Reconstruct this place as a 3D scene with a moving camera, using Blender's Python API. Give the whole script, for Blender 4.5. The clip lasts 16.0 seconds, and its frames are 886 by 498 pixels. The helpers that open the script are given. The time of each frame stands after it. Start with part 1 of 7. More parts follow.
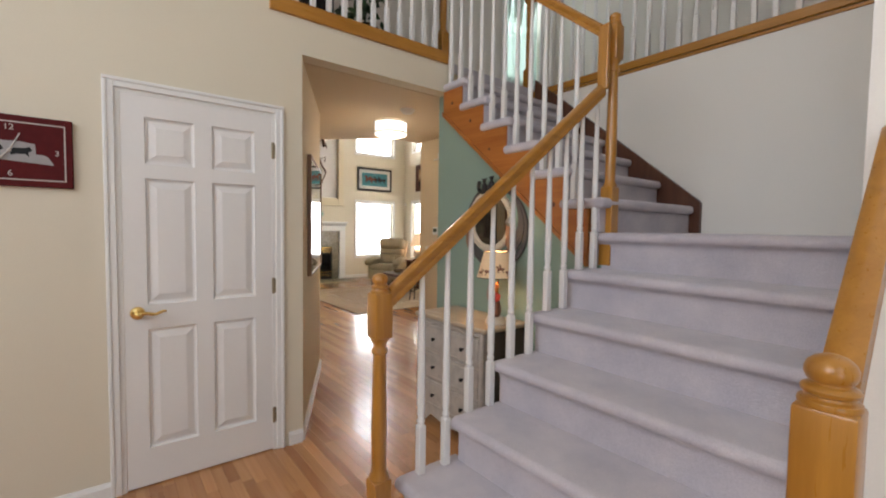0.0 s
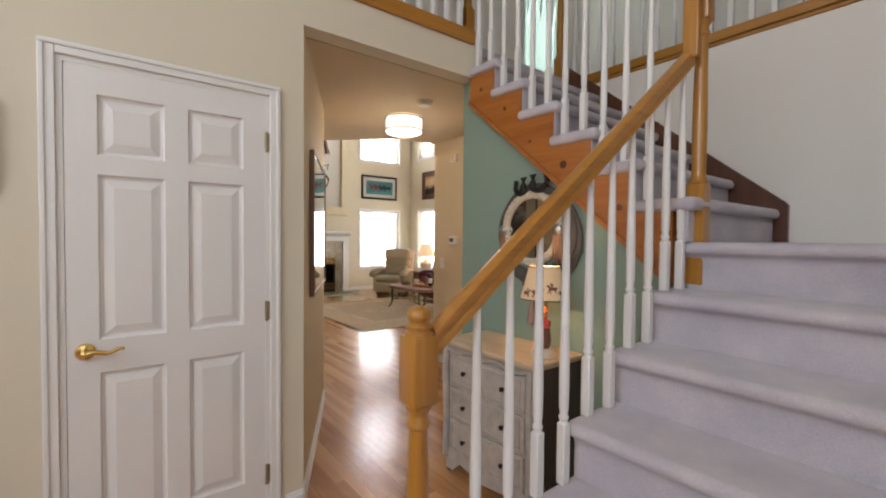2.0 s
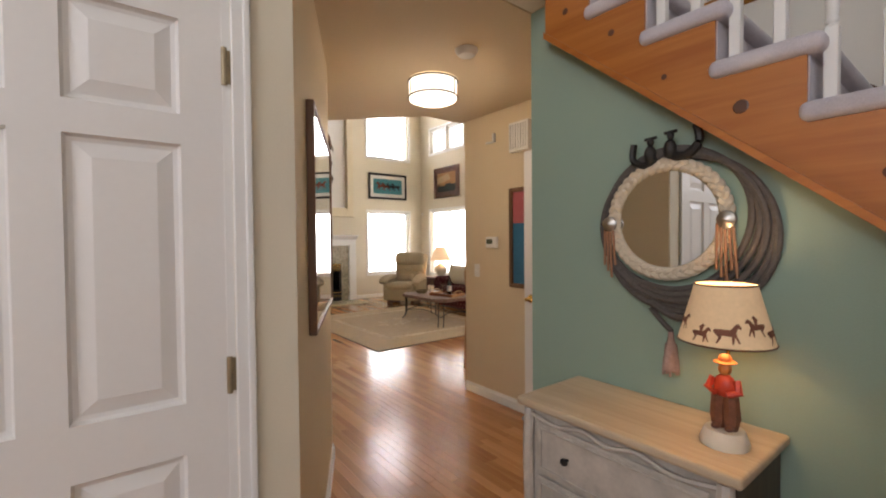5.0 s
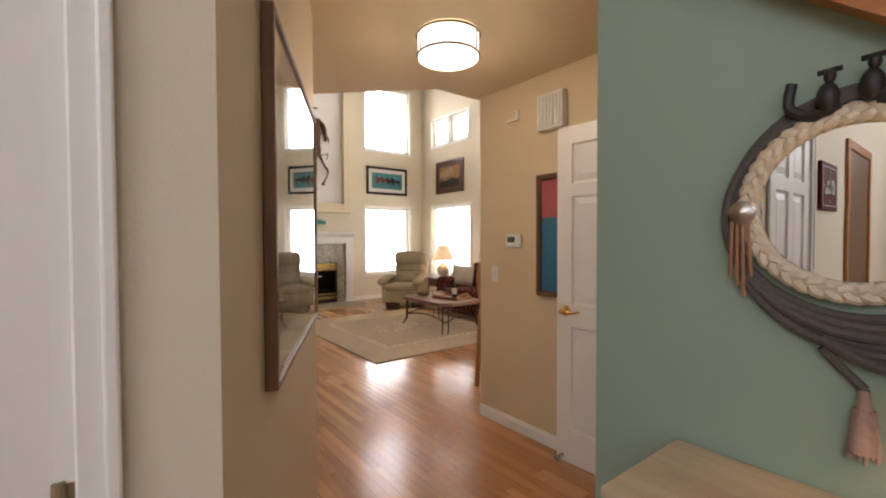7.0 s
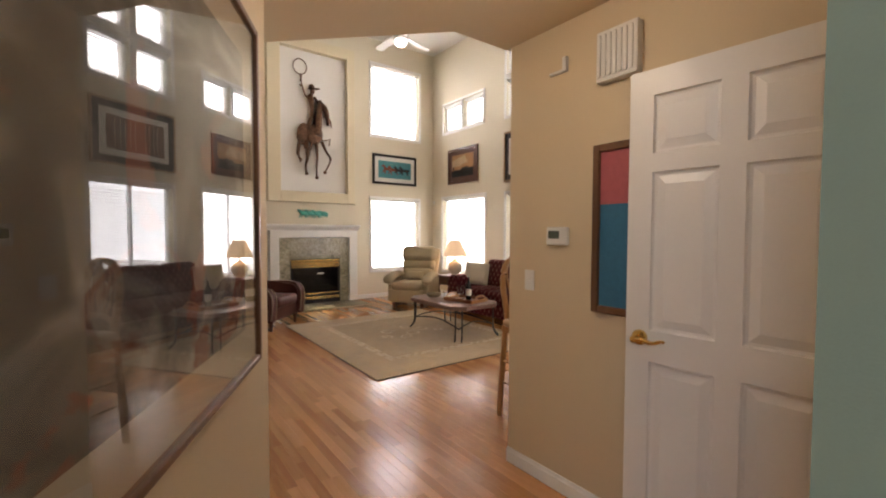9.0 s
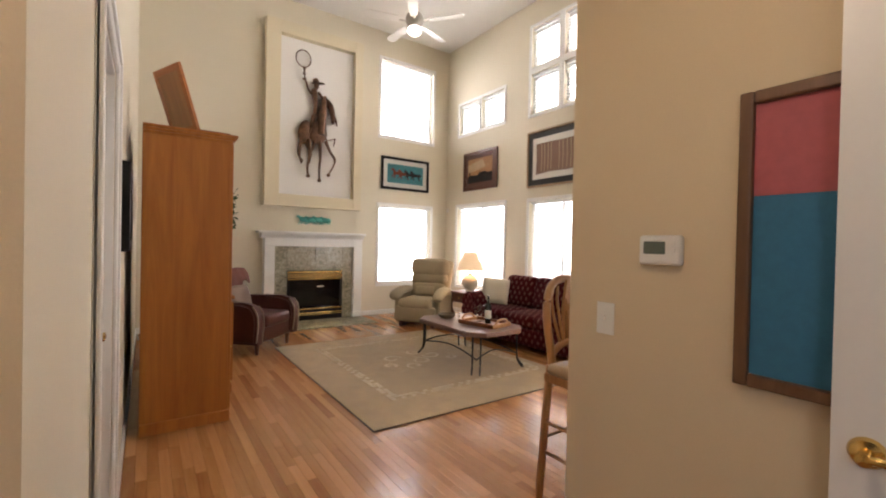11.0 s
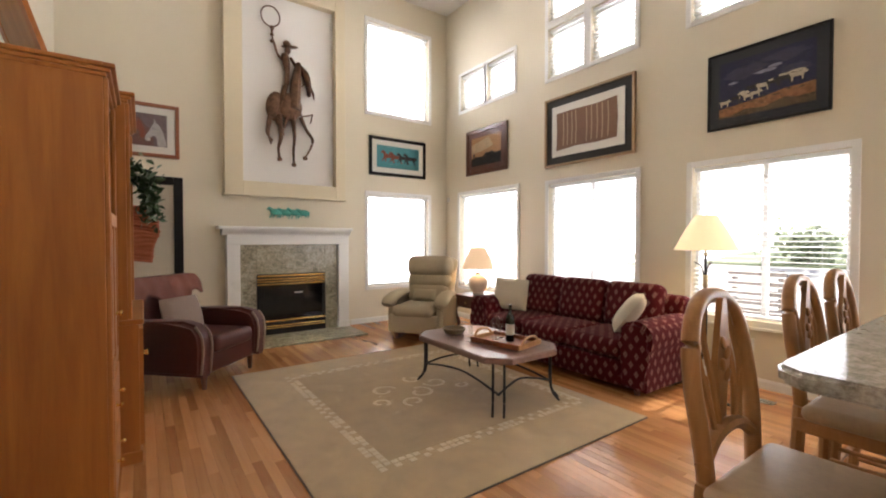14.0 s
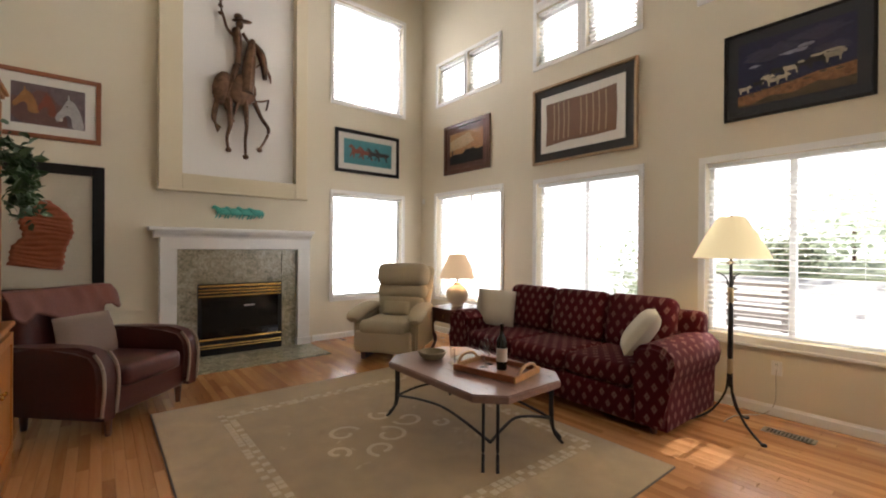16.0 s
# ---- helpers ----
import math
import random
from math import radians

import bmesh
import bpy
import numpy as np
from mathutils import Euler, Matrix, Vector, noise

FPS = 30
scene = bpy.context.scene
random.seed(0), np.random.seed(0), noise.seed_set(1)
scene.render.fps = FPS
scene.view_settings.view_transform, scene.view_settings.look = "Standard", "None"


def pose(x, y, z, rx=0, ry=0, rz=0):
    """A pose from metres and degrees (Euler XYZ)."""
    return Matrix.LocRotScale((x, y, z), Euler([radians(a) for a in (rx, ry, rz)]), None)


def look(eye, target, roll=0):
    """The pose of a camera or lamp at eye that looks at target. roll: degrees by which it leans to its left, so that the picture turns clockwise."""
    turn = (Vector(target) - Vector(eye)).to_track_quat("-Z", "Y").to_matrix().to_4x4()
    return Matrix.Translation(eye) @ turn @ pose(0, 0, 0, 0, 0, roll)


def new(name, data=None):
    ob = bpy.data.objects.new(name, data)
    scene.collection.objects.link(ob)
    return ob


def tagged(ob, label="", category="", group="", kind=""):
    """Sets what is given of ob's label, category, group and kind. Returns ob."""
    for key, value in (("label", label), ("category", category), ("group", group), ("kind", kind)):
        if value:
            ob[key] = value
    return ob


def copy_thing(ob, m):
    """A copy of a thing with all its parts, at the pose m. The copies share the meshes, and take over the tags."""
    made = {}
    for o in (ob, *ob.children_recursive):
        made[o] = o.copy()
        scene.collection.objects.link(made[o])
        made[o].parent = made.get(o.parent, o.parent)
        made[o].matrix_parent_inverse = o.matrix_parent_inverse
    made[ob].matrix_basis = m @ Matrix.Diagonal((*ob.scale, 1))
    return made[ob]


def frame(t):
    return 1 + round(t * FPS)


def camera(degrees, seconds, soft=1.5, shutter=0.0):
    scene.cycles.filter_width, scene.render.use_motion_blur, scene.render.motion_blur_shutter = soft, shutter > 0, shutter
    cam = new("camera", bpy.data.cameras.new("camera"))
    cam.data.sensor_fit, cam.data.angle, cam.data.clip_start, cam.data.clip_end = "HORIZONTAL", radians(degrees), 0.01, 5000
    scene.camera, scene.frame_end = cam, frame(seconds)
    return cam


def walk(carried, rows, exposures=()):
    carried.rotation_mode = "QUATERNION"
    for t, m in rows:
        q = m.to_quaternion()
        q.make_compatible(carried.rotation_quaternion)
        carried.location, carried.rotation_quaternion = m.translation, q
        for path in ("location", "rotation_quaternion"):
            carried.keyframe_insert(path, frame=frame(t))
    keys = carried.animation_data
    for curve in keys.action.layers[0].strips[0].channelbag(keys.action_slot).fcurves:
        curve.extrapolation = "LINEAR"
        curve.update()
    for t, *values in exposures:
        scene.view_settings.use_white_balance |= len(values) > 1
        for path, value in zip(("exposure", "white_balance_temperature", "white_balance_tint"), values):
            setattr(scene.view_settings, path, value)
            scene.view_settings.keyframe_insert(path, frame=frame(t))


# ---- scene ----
cam = camera(92.2, 16.0, soft=2.0)
PATH = [
    (0, (0.169, 0.16, 1.381), (1.402, 1.732, 1.284), 0.8),
    (0.5, (0.216, 0.267, 1.378), (1.446, 1.84, 1.288), 0.7),
    (1, (0.266, 0.391, 1.377), (1.493, 1.968, 1.3), 0.6),
    (1.5, (0.315, 0.529, 1.375), (1.538, 2.11, 1.31), 0.5),
    (2, (0.361, 0.678, 1.379), (1.588, 2.256, 1.327), 0.5),
    (2.5, (0.413, 0.827, 1.382), (1.638, 2.407, 1.343), 0.4),
    (3, (0.471, 0.975, 1.376), (1.693, 2.558, 1.347), 0.0),
    (3.5, (0.54, 1.133, 1.371), (1.758, 2.719, 1.342), -0.2),
    (4, (0.599, 1.288, 1.369), (1.811, 2.879, 1.333), -0.7),
    (6.5, (0.928, 1.992, 1.374), (2.146, 3.578, 1.328), -0.2),
    (7, (1.009, 2.125, 1.365), (2.229, 3.71, 1.317), -0.2),
    (7.5, (1.11, 2.28, 1.353), (2.328, 3.865, 1.297), -0.2),
    (8, (1.214, 2.445, 1.359), (2.427, 4.034, 1.293), -0.3),
    (8.5, (1.319, 2.596, 1.36), (2.518, 4.195, 1.29), -0.0),
    (9, (1.439, 2.762, 1.364), (2.622, 4.373, 1.289), 0.2),
    (11.5, (2.005, 3.669, 1.342), (3.144, 5.312, 1.328), 1.3),
    (12, (2.111, 3.849, 1.332), (3.246, 5.496, 1.311), 0.7),
    (12.5, (2.201, 4.019, 1.342), (3.336, 5.665, 1.304), 0.3),
    (13, (2.332, 4.195, 1.32), (3.466, 5.842, 1.28), -0.1),
    (13.5, (2.437, 4.351, 1.318), (3.576, 5.994, 1.274), -0.1),
    (14, (2.539, 4.533, 1.328), (3.693, 6.166, 1.288), 0.0),
    (14.5, (2.635, 4.685, 1.331), (3.802, 6.309, 1.302), 0.1),
    (15, (2.727, 4.848, 1.319), (3.919, 6.453, 1.307), 0.4),
    (15.5, (2.828, 4.988, 1.317), (4.049, 6.572, 1.313), 0.5),
    (16, (2.929, 5.129, 1.305), (4.184, 6.686, 1.3), 0.4),
]
walk(cam, [(t, look(eye, target, roll)) for t, eye, target, roll in PATH], ((0, 1.14, 6250, 13), (2.5, 1.12, 6300, 13), (4, 1.02, 6400, 15), (6.5, 1.12, 6500, 16), (9, 1.0, 6500, 18), (11.5, 1.13, 6300, 17), (12.5, 1.19, 6250, 17), (14.0, 1.10, 6150, 16), (14.7, 1.03, 6150, 16), (16, 0.70, 6200, 15)))

# ---- light ----
world = bpy.data.worlds.new("sky")
scene.world = world
world.use_nodes = True
wn = world.node_tree.nodes
sky = wn.new("ShaderNodeTexSky")
sky.sky_type, sky.sun_disc = "NISHITA", False
sky.sun_elevation, sky.sun_rotation = radians(38), radians(92)
world.node_tree.links.new(sky.outputs[0], wn["Background"].inputs[0])
wn["Background"].inputs[1].default_value = 0.07
sun = new("sun", bpy.data.lights.new("sun", "SUN"))
sun.data.energy, sun.data.angle, sun.data.color = 5.0, radians(0.5), (1.0, 0.95, 0.86)
sun.matrix_basis = look((9, 5.5, 8), (9 - 0.788, 5.5 + 0.027, 8 - 0.616))


DIM = 0.42  # power of lamps and glowing shades against the sun


def opening_light(name, place, towards, wide, high, watts, colour=(1.0, 0.975, 0.93)):
    """Daylight of the sky standing in a window's opening."""
    d = bpy.data.lights.new(name, "AREA")
    d.shape, d.size, d.size_y, d.energy, d.color = "RECTANGLE", wide, high, watts * DIM, colour
    ob = new(name, d)
    ob.matrix_basis = look(place, towards)
    return ob


def lamp_light(name, place, watts, colour, radius=0.05):
    d = bpy.data.lights.new(name, "POINT")
    d.energy, d.color, d.shadow_soft_size = watts * DIM, colour, radius
    ob = new(name, d)
    ob.location = place
    return ob


NORTH, EAST, WEST, CEIL = 10.85, 7.08, 1.78, 5.37
for wy, wz, ww, wh, watts in ((9.75, 1.33, 1.3, 1.5, 26), (7.85, 4.23, 1.2, 1.35, 82), (9.75, 3.85, 1.2, 0.6, 32), (6.0, 4.23, 1.2, 1.35, 88)):
    opening_light("window_light", (EAST + 0.2, wy, wz), (0, wy, wz - 0.6), ww, wh, watts)
# no window is known here: added to brighten the floor and bar counter
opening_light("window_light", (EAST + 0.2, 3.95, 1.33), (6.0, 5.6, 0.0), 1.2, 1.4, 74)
opening_light("window_light", (4.81, 4.478, 3.75), (4.81, 0, 3.5), 0.78, 1.9, 20, (0.93, 1.0, 0.97))
opening_light("window_light", (6.105, NORTH + 0.2, 1.32), (6.13, 0, 1.0), 1.12, 1.45, 36)
opening_light("window_light", (6.105, NORTH + 0.2, 4.16), (6.13, 0, 3.4), 1.12, 1.42, 70)
# unseen foyer openings; the west one is added to brighten the stair wall
opening_light("window_light", (-1.2, -2.05, 3.35), (-1.2, 3, 2.2), 2.3, 1.8, 18, (0.935, 0.96, 0.985))
opening_light("window_light", (-1.2, -2.05, 1.15), (-1.2, 3, 1.2), 1.5, 1.8, 9, (0.935, 0.96, 0.985))
opening_light("window_light", (-3.25, 0.3, 3.45), (3.4, 0.8, 1.9), 2.9, 2.2, 114, (0.935, 0.96, 0.985))


# ---- helpers of the scene ----
def clear(bm):
    bmesh.ops.recalc_face_normals(bm, faces=bm.faces)


def bx(bm, x0, x1, y0, y1, z0, z1):
    """An axis-aligned box added to bm."""
    v = [bm.verts.new((x, y, z)) for x in (x0, x1) for y in (y0, y1) for z in (z0, z1)]
    for f in ((0, 1, 3, 2), (4, 6, 7, 5), (0, 4, 5, 1), (2, 3, 7, 6), (0, 2, 6, 4), (1, 5, 7, 3)):
        bm.faces.new([v[i] for i in f])
    return v


def rbx(bm, x0, x1, y0, y1, z0, z1, r=0.01, seg=2):
    """A box with rounded edges."""
    t = bmesh.new()
    bx(t, x0, x1, y0, y1, z0, z1)
    clear(t)
    bmesh.ops.bevel(t, geom=t.edges[:], offset=r, segments=seg, profile=0.5, affect="EDGES")
    merge(bm, t)


def merge(bm, t, m=None):
    """Adds the bmesh t, placed by m, to bm."""
    if m is not None:
        bmesh.ops.transform(t, matrix=m, verts=t.verts)
    me = bpy.data.meshes.new("tmp")
    t.to_mesh(me)
    t.free()
    bm.from_mesh(me)
    bpy.data.meshes.remove(me)


def prism(bm, pts, axis, a, b):
    """A closed outline pts (two numbers each) swept along axis from a to b."""
    def at(p, w):
        u, v = p
        return {"x": (w, u, v), "y": (u, w, v), "z": (u, v, w)}[axis]
    lo = [bm.verts.new(at(p, a)) for p in pts]
    hi = [bm.verts.new(at(p, b)) for p in pts]
    n = len(pts)
    bm.faces.new(lo)
    bm.faces.new(hi[::-1])
    for i in range(n):
        bm.faces.new((lo[i], hi[i], hi[(i + 1) % n], lo[(i + 1) % n]))


def lathe(bm, prof, x=0, y=0, z=0, seg=20, m=None):
    """A turned solid from (radius, height) pairs."""
    rings = []
    for r, h in prof:
        rings.append([bm.verts.new((x + r * math.cos(2 * math.pi * i / seg), y + r * math.sin(2 * math.pi * i / seg), z + h)) for i in range(seg)])
    for a, b in zip(rings, rings[1:]):
        for i in range(seg):
            bm.faces.new((a[i], a[(i + 1) % seg], b[(i + 1) % seg], b[i]))
    bm.faces.new(rings[0][::-1])
    bm.faces.new(rings[-1])
    if m is not None:
        bmesh.ops.transform(bm, matrix=m, verts=[v for ring in rings for v in ring])


def tube(bm, pts, r, seg=8, closed=False, flat=1.0, lead=(0, 0, 1)):
    """A tube of radius r (a number or one a point) along pts; lead: a direction square to a flat loop."""
    pts = [Vector(p) for p in pts]
    n = len(pts)
    rings = []
    up = Vector(lead)
    for i, p in enumerate(pts):
        d = (pts[(i + 1) % n] - pts[i - 1]) if closed else (pts[min(i + 1, n - 1)] - pts[max(i - 1, 0)])
        d.normalize()
        u = up if abs(d.dot(up)) < 0.95 else Vector((1, 0, 0))
        s = d.cross(u).normalized()
        w = s.cross(d).normalized()
        rad = r[i] if isinstance(r, (list, tuple)) else r
        rings.append([bm.verts.new(p + (s * math.cos(2 * math.pi * k / seg) + w * flat * math.sin(2 * math.pi * k / seg)) * rad) for k in range(seg)])
    pairs = list(zip(rings, rings[1:])) + ([(rings[-1], rings[0])] if closed else [])
    for a, b in pairs:
        for k in range(seg):
            bm.faces.new((a[k], a[(k + 1) % seg], b[(k + 1) % seg], b[k]))
    if not closed:
        bm.faces.new(rings[0][::-1])
        bm.faces.new(rings[-1])


def curve(pts, n=6):
    """A smooth line through pts (Catmull-Rom)."""
    p = [Vector(q) for q in pts]
    p = [p[0]] + p + [p[-1]]
    out = []
    for i in range(1, len(p) - 2):
        for k in range(n):
            t = k / n
            a, b, c, d = p[i - 1], p[i], p[i + 1], p[i + 2]
            out.append(0.5 * ((2 * b) + (c - a) * t + (2 * a - 5 * b + 4 * c - d) * t * t + (3 * b - a - 3 * c + d) * t ** 3))
    return out + [p[-2]]


def mesh_of(name, bm, material, smooth=False):
    clear(bm)
    me = bpy.data.meshes.new(name)
    if smooth:
        for f in bm.faces:
            f.smooth = True
    bm.to_mesh(me)
    bm.free()
    me.materials.append(material)
    if smooth:
        me.set_sharp_from_angle(angle=radians(40))
    return me


def part(name, bm, material, parent, label="", smooth=False, at=None):
    """Links a bmesh as one mesh object under a thing or a part."""
    ob = new(name, mesh_of(name, bm, material, smooth))
    ob.parent = parent
    if at is not None:
        ob.matrix_basis = at
    return tagged(ob, label)


def thing(name, label, category, m=None, group="", kind=""):
    ob = new(name)
    ob.empty_display_size = 0.1
    if m is not None:
        ob.matrix_basis = m
    return tagged(ob, label, category, group, kind)


def solid(name, bm, material, label="", category="", group="", kind="", smooth=False, m=None):
    """A top-level thing of one mesh."""
    ob = new(name, mesh_of(name, bm, material, smooth))
    if m is not None:
        ob.matrix_basis = m
    return tagged(ob, label, category, group, kind)


def pierced(bm, axis, a, b, u0, u1, z0, z1, holes=()):
    """A wall slab from a to b across axis, from u0 to u1 along the other, with holes (u0, u1, z0, z1)."""
    us = sorted({u0, u1, *[h for o in holes for h in o[:2]]})
    zs = sorted({z0, z1, *[h for o in holes for h in o[2:]]})
    us, zs = [u for u in us if u0 <= u <= u1], [z for z in zs if z0 <= z <= z1]
    lay = {}

    def vert(w, u, z):
        if (w, u, z) not in lay:
            lay[(w, u, z)] = bm.verts.new((w, u, z) if axis == "x" else (u, w, z))
        return lay[(w, u, z)]

    def full(i, j):
        if not (0 <= i < len(us) - 1 and 0 <= j < len(zs) - 1):
            return False
        cu, cz = (us[i] + us[i + 1]) / 2, (zs[j] + zs[j + 1]) / 2
        return not any(o[0] < cu < o[1] and o[2] < cz < o[3] for o in holes)

    for i in range(len(us) - 1):
        for j in range(len(zs) - 1):
            if not full(i, j):
                continue
            p, q, r, s = us[i], us[i + 1], zs[j], zs[j + 1]
            for w in (a, b):
                bm.faces.new([vert(w, *c) for c in ((p, r), (q, r), (q, s), (p, s))])
            for (di, dj), (c, d) in {(-1, 0): ((p, r), (p, s)), (1, 0): ((q, r), (q, s)), (0, -1): ((p, r), (q, r)), (0, 1): ((p, s), (q, s))}.items():
                if not full(i + di, j + dj):
                    bm.faces.new((vert(a, *c), vert(b, *c), vert(b, *d), vert(a, *d)))



# ---- materials ----
def node_mat(name):
    m = bpy.data.materials.new(name)
    m.use_nodes = True
    t = m.node_tree
    return m, t.nodes, t.links, t.nodes["Principled BSDF"]


def mapped(n, l, scale, rot=(0, 0, 0)):
    c, mp = n.new("ShaderNodeTexCoord"), n.new("ShaderNodeMapping")
    mp.inputs["Scale"].default_value = scale if isinstance(scale, tuple) else (scale,) * 3
    mp.inputs["Rotation"].default_value = rot
    l.new(c.outputs["Object"], mp.inputs["Vector"])
    return mp.outputs["Vector"]


def noise_of(n, l, vec, scale, detail=4, rough=0.6, distort=0.0):
    k = n.new("ShaderNodeTexNoise")
    k.inputs["Scale"].default_value, k.inputs["Detail"].default_value = scale, detail
    k.inputs["Roughness"].default_value, k.inputs["Distortion"].default_value = rough, distort
    l.new(vec, k.inputs["Vector"])
    return k.outputs["Fac"]


def ramp(n, l, fac, stops):
    r = n.new("ShaderNodeValToRGB")
    e = r.color_ramp.elements
    while len(e) < len(stops):
        e.new(0.5)
    for k, (p, c) in zip(e, stops):
        k.position, k.color = p, (*c, 1)
    l.new(fac, r.inputs["Fac"])
    return r.outputs["Color"]


def blend(n, l, fac, a, b, mode="MIX"):
    k = n.new("ShaderNodeMix")
    k.data_type, k.blend_type = "RGBA", mode
    for s, v in ((0, fac), (6, a), (7, b)):
        if isinstance(v, (int, float)):
            k.inputs[s].default_value = v
        elif isinstance(v, tuple):
            k.inputs[s].default_value = (*v, 1)
        else:
            l.new(v, k.inputs[s])
    return k.outputs[2]


def bump(n, l, b, height, strength, dist=0.01):
    k = n.new("ShaderNodeBump")
    k.inputs["Strength"].default_value, k.inputs["Distance"].default_value = strength, dist
    l.new(height, k.inputs["Height"])
    l.new(k.outputs[0], b.inputs["Normal"])


def shade(c, f):
    return tuple(min(1.0, x * f) for x in c)


def surface(name, col, rough=0.6, metal=0.0, grain=40.0, stain=1.5, vary=0.12, relief=0.1, spec=0.5, each=0.0):
    """A general surface: base colour varied at two scales, roughness that varies, fine relief."""
    m, n, l, b = node_mat(name)
    v = mapped(n, l, 1.0)
    f1, f2 = noise_of(n, l, v, grain), noise_of(n, l, v, stain, 3)
    c = ramp(n, l, f1, [(0.3, shade(col, 1 - vary)), (0.7, shade(col, 1 + vary))])
    c2 = ramp(n, l, f2, [(0.3, shade(col, 1 - vary * 0.8)), (0.75, shade(col, 1 + vary * 0.5))])
    c = blend(n, l, 0.5, c, c2)
    if each:
        o = n.new("ShaderNodeObjectInfo")
        c = blend(n, l, o.outputs["Random"], c, blend(n, l, 1.0, c, (1 - each,) * 3, "MULTIPLY"))
    l.new(c, b.inputs["Base Color"])
    r = n.new("ShaderNodeMapRange")
    r.inputs["To Min"].default_value, r.inputs["To Max"].default_value = max(0.02, rough - 0.07), min(1, rough + 0.07)
    l.new(f2, r.inputs["Value"])
    l.new(r.outputs[0], b.inputs["Roughness"])
    b.inputs["Metallic"].default_value = metal
    b.inputs["Specular IOR Level"].default_value = spec
    if relief:
        bump(n, l, b, f1, relief, 0.004)
    return m


def let_through(m, col, share):
    """Mix thin-sheet translucency into a material."""
    n, l = m.node_tree.nodes, m.node_tree.links
    out = next(k for k in n if k.type == "OUTPUT_MATERIAL")
    src = out.inputs[0].links[0].from_socket
    t, mx = n.new("ShaderNodeBsdfTranslucent"), n.new("ShaderNodeMixShader")
    t.inputs[0].default_value = (*col, 1)
    mx.inputs[0].default_value = share
    l.new(src, mx.inputs[1])
    l.new(t.outputs[0], mx.inputs[2])
    l.new(mx.outputs[0], out.inputs[0])
    return m


def paint(name, col, rough=0.75):
    """Rolled wall paint with a fine orange-peel texture."""
    return surface(name, col, rough, grain=160, stain=0.7, vary=0.03, relief=0.16, spec=0.25)


def wood(name, dark, light, along="z", scale=1.0, rough=0.35, each=0.0, island=0.0, coat=0.0):
    """Grained wood whose fibres run along one axis."""
    m, n, l, b = node_mat(name)
    k = {"x": (0.9, 14, 14), "y": (14, 0.9, 14), "z": (14, 14, 0.9)}[along]
    c0, add = n.new("ShaderNodeTexCoord"), n.new("ShaderNodeVectorMath")
    mp = n.new("ShaderNodeMapping")
    mp.inputs["Scale"].default_value = tuple(scale * q for q in k)
    add.operation = "ADD"
    l.new(c0.outputs["Object"], add.inputs[0])
    o = n.new("ShaderNodeObjectInfo")
    g = n.new("ShaderNodeNewGeometry")
    rnd = g.outputs["Random Per Island"] if island else o.outputs["Random"]
    sc = n.new("ShaderNodeMath")
    sc.operation = "MULTIPLY"
    sc.inputs[1].default_value = 37.0
    l.new(rnd, sc.inputs[0])
    l.new(sc.outputs[0], add.inputs[1])
    l.new(add.outputs[0], mp.inputs["Vector"])
    v = mp.outputs["Vector"]
    f1 = noise_of(n, l, v, 1.0, 6, 0.65, 1.2)
    f2 = noise_of(n, l, v, 7.0, 3, 0.7)
    c = ramp(n, l, f1, [(0.3, dark), (0.5, tuple((p + q) / 2 for p, q in zip(dark, light))), (0.68, light)])
    c = blend(n, l, 0.35, c, blend(n, l, f2, dark, light))
    f = each or island
    if f:
        c = blend(n, l, rnd, blend(n, l, 1.0, c, (1 - f, 1 - f * 1.15, 1 - f * 1.3), "MULTIPLY"), blend(n, l, 0.45, c, light))
    l.new(c, b.inputs["Base Color"])
    r = n.new("ShaderNodeMapRange")
    r.inputs["To Min"].default_value, r.inputs["To Max"].default_value = rough - 0.06, rough + 0.1
    l.new(f2, r.inputs["Value"])
    l.new(r.outputs[0], b.inputs["Roughness"])
    b.inputs["Coat Weight"].default_value, b.inputs["Coat Roughness"].default_value = coat, 0.12
    bump(n, l, b, f2, 0.08, 0.002)
    return m


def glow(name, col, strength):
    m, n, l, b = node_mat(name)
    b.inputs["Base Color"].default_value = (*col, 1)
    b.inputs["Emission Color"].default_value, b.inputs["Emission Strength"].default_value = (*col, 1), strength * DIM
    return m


def carpet(name, col):
    m, n, l, b = node_mat(name)
    v = mapped(n, l, 1.0)
    f1, f2, f3 = noise_of(n, l, v, 220, 3), noise_of(n, l, v, 5, 4), noise_of(n, l, v, 45, 3)
    c = ramp(n, l, f1, [(0.25, shade(col, 0.72)), (0.75, shade(col, 1.2))])
    c2 = ramp(n, l, f2, [(0.32, (col[0] * 0.76, col[1] * 0.77, col[2] * 0.82)), (0.68, (col[0] * 1.16, col[1] * 1.13, col[2] * 1.08))])
    l.new(blend(n, l, 0.55, c, c2), b.inputs["Base Color"])
    b.inputs["Roughness"].default_value, b.inputs["Specular IOR Level"].default_value = 0.95, 0.1
    b.inputs["Sheen Weight"].default_value = 0.3
    bump(n, l, b, blend(n, l, 0.5, f1, f3), 0.5, 0.01)
    return m


